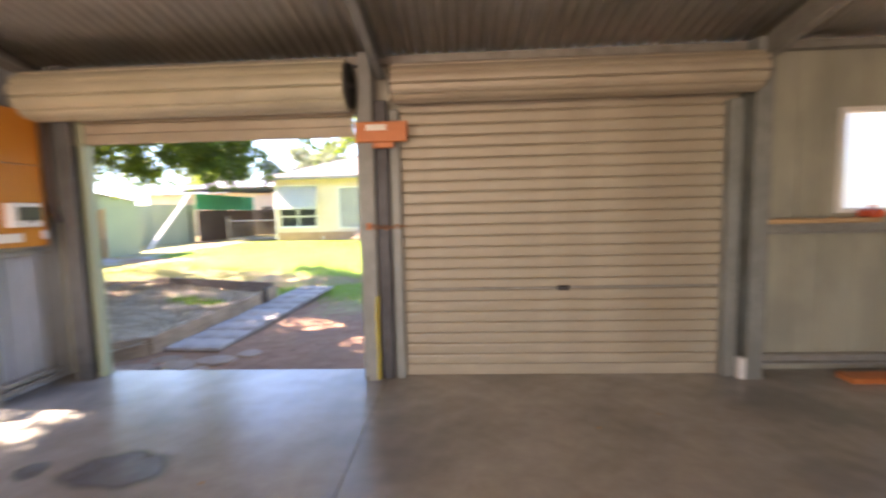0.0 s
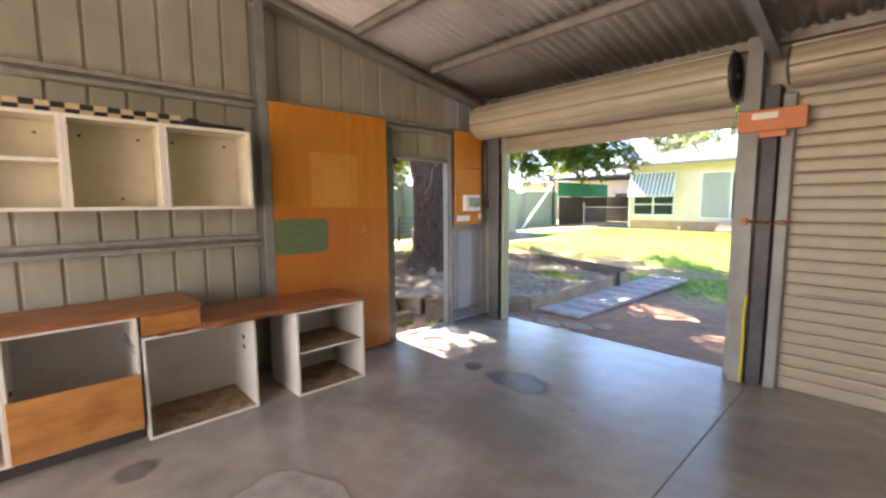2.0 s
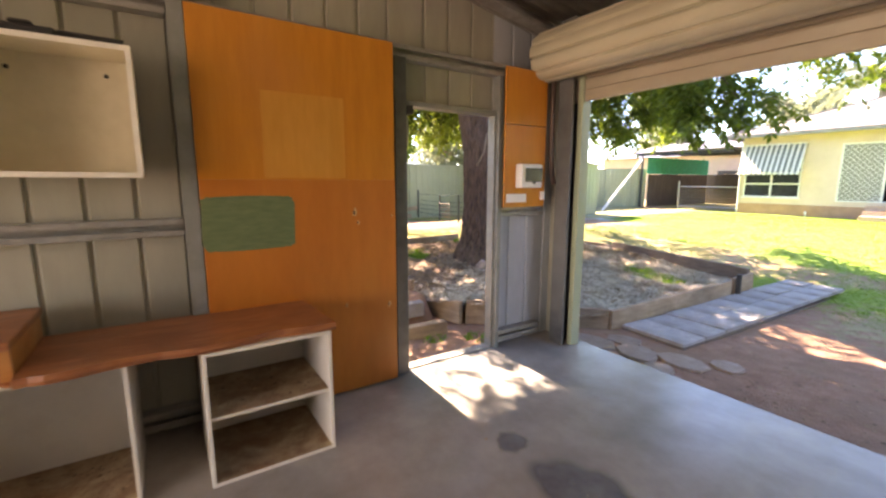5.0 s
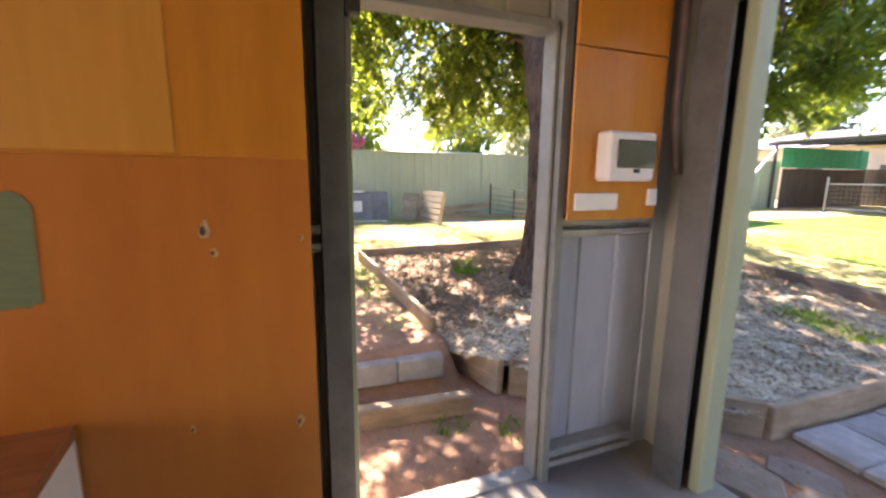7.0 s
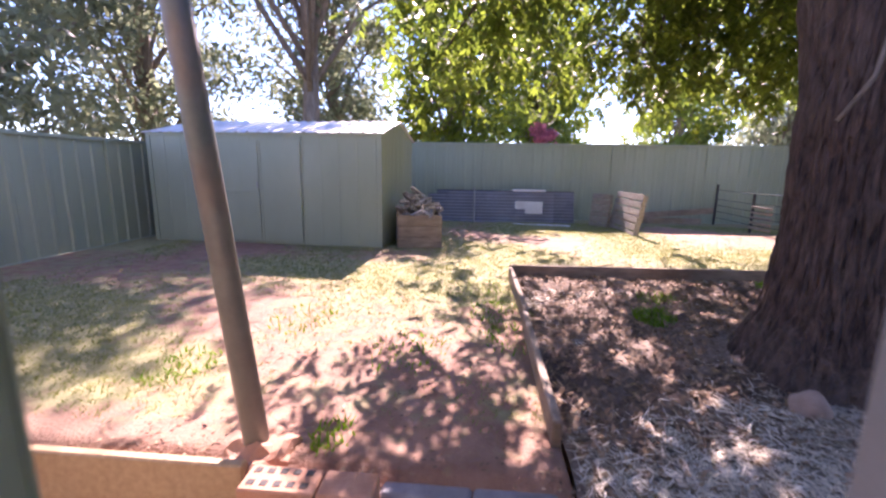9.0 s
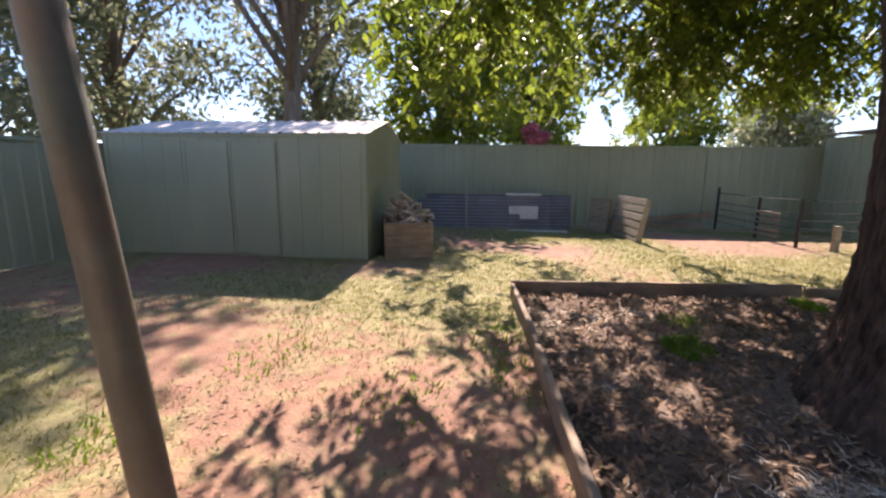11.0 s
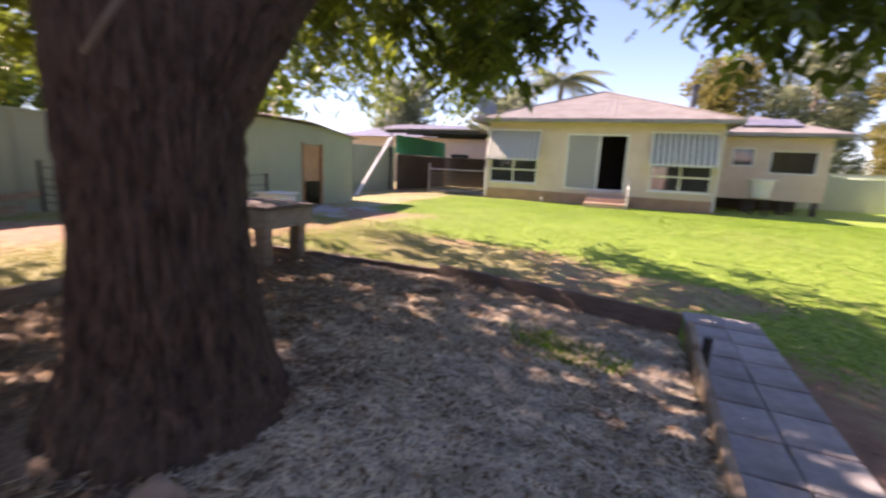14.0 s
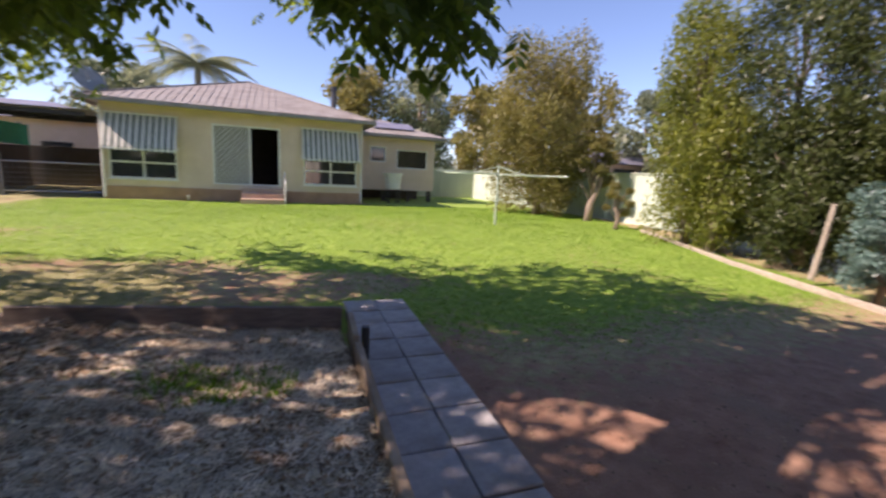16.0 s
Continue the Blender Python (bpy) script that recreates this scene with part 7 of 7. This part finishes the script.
for k in range(4):
    a = radians(20 + 90 * k)
    e = Vector((1.42 + 2.25 * math.cos(a), 15.2 + 2.25 * math.sin(a), 1.62))
    ends.append(e)
    bm = B()
    rod(bm, (1.42, 15.2, 1.62), e, 0.018, n=8)
    rod(bm, (1.42, 15.2, 1.84), Vector((1.42, 15.2, 1.62)).lerp(e, 0.45), 0.010, n=6)
    part("arm", bm, HOISTMAT, ho)
for f in (0.45, 0.7, 1.0):
    bm = B()
    c = Vector((1.42, 15.2, 1.63))
    for k in range(4):
        rod(bm, c.lerp(ends[k], f), c.lerp(ends[(k + 1) % 4], f), 0.004, n=4)
    part("line", bm, WIRE, ho)

# ---- garden edge, shrubs and trees ----
bm = B()
pts = [(3.0, 6.4), (3.55, 7.5), (4.6, 10.6), (5.8, 14.1)]
for a, b in zip(pts, pts[1:]):
    beam(bm, (*a, ground_z(*a) + 0.03), (*b, ground_z(*b) + 0.02), 0.08, 0.12, 0.012)
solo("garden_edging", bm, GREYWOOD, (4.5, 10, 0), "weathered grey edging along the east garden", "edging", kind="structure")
bm = B()
tube(bm, [(4.35, 8.85, 0.0), (4.40, 8.80, 0.7), (4.42, 8.75, 1.35)], [0.05, 0.045, 0.04], 8)
solo("garden_stake", bm, GREYWOOD, (4.35, 8.85, 0.0), "leaning grey timber stake in the garden edge", "stake")
tree("fence_tree", (4.9, 18.4, 0.2), 6.2, 2.35, LEAF_OLIVE, "tall olive-green fence tree with many stems", 51, 45000, 0.07, 40, 0.10, 0.14, tall=1.1)
tree("fence_shrub", (5.55, 16.2, 0.2), 3.0, 0.8, LEAF_OLIVE, "small yellow-green shrub on a stout trunk", 52, 7500, 0.07, 10, 0.45, 0.12)
tree("fence_shrub", (5.2, 14.5, 0.2), 1.4, 0.5, LEAF_OLIVE, "small yellow-green shrub by the fence", 53, 2200, 0.05, 7, 0.3, 0.06)
for k, (x, y, h, s, n, lf) in enumerate(((5.4, 12.3, 5.8, 1.5, 24000, LEAF_HEDGE), (5.9, 10.5, 7.0, 1.8, 30000, LEAF_SHADED), (6.3, 8.8, 6.6, 1.9, 28000, LEAF_SHADED), (5.2, 11.4, 3.4, 1.0, 9000, LEAF_HEDGE), (5.5, 9.7, 3.2, 1.25, 13000, LEAF_SHADED), (5.8, 8.2, 3.2, 1.25, 13000, LEAF_SHADED))):
    tree("hedge_tree", (x, y, 0.15), h, s, lf, "dense bamboo-like hedge tree, leaf colour darkened for inner shade" if lf is LEAF_SHADED else "dense olive-green bamboo-like hedge tree", 60 + k, n, 0.06, 34, 0.06, 0.08, tall=1.3, droop=0.5)
tree("blue_shrub", (3.95, 7.75, 0.0), 1.7, 0.8, LEAF_BLUE, "rounded blue-green shrub in the garden edge", 70, 7000, 0.045, 16, 0.08, 0.05)
for k, (x, y, h, s, lf, n, sz) in enumerate((
        (-20.5, -2.6, 9.5, 3.8, LEAF_GUM, 9000, 0.16), (-19.5, 2.0, 7.5, 3.0, LEAF_LIME, 12000, 0.15), (-24, 5.5, 8.5, 3.2, LEAF_LIME, 10000, 0.18),
        (-17, -7.5, 9.5, 3.6, LEAF_GUM, 14000, 0.14), (-11.5, -7, 8.5, 3.4, LEAF_GUM, 13000, 0.14), (-27, 13, 6.5, 3.0, LEAF_LIME, 6000, 0.2),
        (-30, 20, 6.0, 3.5, LEAF_GUM, 6000, 0.22), (-24, 24, 5.5, 2.6, LEAF_LIME, 5000, 0.2), (-22, 38, 8.5, 4.0, LEAF_GUM, 7000, 0.25),
        (-14, 42, 8.0, 4.0, LEAF_GUM, 7000, 0.25), (2.5, 42, 10, 3.6, LEAF_OLIVE, 9000, 0.24), (7.5, 41, 10.5, 3.6, LEAF_GUM, 9000, 0.24),
        (11.5, 36, 8.5, 3.4, LEAF_OLIVE, 8000, 0.22), (14, 28, 8, 3.4, LEAF_OLIVE, 7000, 0.2), (12, 19, 6.0, 2.6, LEAF_GUM, 5000, 0.18))):
    tree("background_tree", (x, y, 0.1), h, s, lf, "tall leafy tree beyond the fences", 80 + k, n, sz, 22, 0.22, 0.24)
# added tree, crown mostly out of view, placed to shade the west yard
tree("background_tree", (-17.2, -2.2, 0.1), 13.0, 5.0, LEAF_GUM, "very tall gum tree added beyond the fence, its high open crown shading the yard", 121, 17000, 0.14, 26, 0.56, 0.26)
tree("pink_shrub", (-18.5, 5.2, 0.1), 2.9, 0.7, LEAF_PINK, "pink flowering shrub behind the fence", 99, 2200, 0.09, 8, 0.5, 0.06)

palm = thing("palm_tree", (-8.8, 36, 0.1), "tall feathery palm behind the house", "tree")
bm = B()
tube(bm, [(-8.8, 36, 0), (-8.75, 36, 3.5), (-8.7, 36, 7.6)], [0.28, 0.22, 0.18], 10)
part("trunk", bm, BARKPALE, palm, smooth=True)
rnd = random.Random(9)
for k in range(40):
    a, lift = k * 2.4, rnd.uniform(-0.2, 1.2)
    vs = []
    L = 3.5
    d = Vector((math.cos(a), math.sin(a), 0))
    s = Vector((-d.y, d.x, 0))
    P = [Vector((-8.7, 36, 7.6)) + d * L * f * 0.95 + Vector((0, 0, lift * L * f * 0.75 - 1.9 * f * f)) for f in np.linspace(0, 1, 31)]
    for i in range(1, 31):
        for sg in (-1, 1):
            w = 0.75 * math.sin(math.pi * (0.12 + 0.85 * i / 31))
            tip = P[i] + s * sg * w + d * 0.2 - Vector((0, 0, 0.45 * w))
            vs += [P[i] - d * 0.05, P[i] + d * 0.05, tip]
    part_mesh("frond", raw_mesh("frond", np.array([tuple(v) for v in vs]), np.arange(len(vs)).reshape(-1, 3), LEAF_GUM), palm)


def neighbour(loc, w, d, h, rise, wall, roof_m, label):
    """A plain hipped house beyond the fence."""
    x, y, z = loc
    t = thing("neighbour_house", loc, label, "house", "neighbour houses")
    bm = B()
    box(bm, (x - w / 2, y - d / 2, z), (x + w / 2, y + d / 2, z + h))
    part("wall", bm, wall, t)
    bm = B()
    o = 0.5
    lo = [bm.verts.new(v) for v in ((x - w / 2 - o, y - d / 2 - o, z + h), (x + w / 2 + o, y - d / 2 - o, z + h), (x + w / 2 + o, y + d / 2 + o, z + h), (x - w / 2 - o, y + d / 2 + o, z + h))]
    e = min(w, d) / 2
    r_ = [bm.verts.new((x - w / 2 + e, y, z + h + rise)), bm.verts.new((x + w / 2 - e + 0.01, y, z + h + rise))] if w >= d else [bm.verts.new((x, y - d / 2 + e, z + h + rise)), bm.verts.new((x, y + d / 2 - e, z + h + rise))]
    bm.faces.new(lo[::-1])
    if w >= d:
        bm.faces.new((lo[0], lo[1], r_[1], r_[0]))
        bm.faces.new((lo[1], lo[2], r_[1]))
        bm.faces.new((lo[2], lo[3], r_[0], r_[1]))
        bm.faces.new((lo[3], lo[0], r_[0]))
    else:
        bm.faces.new((lo[0], lo[1], r_[0]))
        bm.faces.new((lo[1], lo[2], r_[1], r_[0]))
        bm.faces.new((lo[2], lo[3], r_[1]))
        bm.faces.new((lo[3], lo[0], r_[0], r_[1]))
    part("roof", bm, roof_m, t)
    for k in range(3):
        bm = B()
        xa = x - w / 2 + w * (k + 0.3) / 3
        box(bm, (xa, y - d / 2 - 0.02, z + 1.0), (xa + 1.2, y - d / 2 - 0.002, z + 2.1), 0.004)
        part("window", bm, DARKGLASS, t)


neighbour((-17.5, 33.5, 0.1), 11, 6, 3.1, 1.1, CREAMWALL, ROOFBLUE, "cream neighbour house with a blue-grey roof")
neighbour((-25.0, 8.0, 0.1), 5.5, 15, 2.25, 0.35, CREAMWALL, ROOFWHITE, "low neighbour building with a white tin roof")
neighbour((11.5, 24.0, 0.1), 5, 9, 2.3, 1.0, CREAMWALL, ROOFBLUE, "neighbour house with a blue-grey roof behind the east fence")
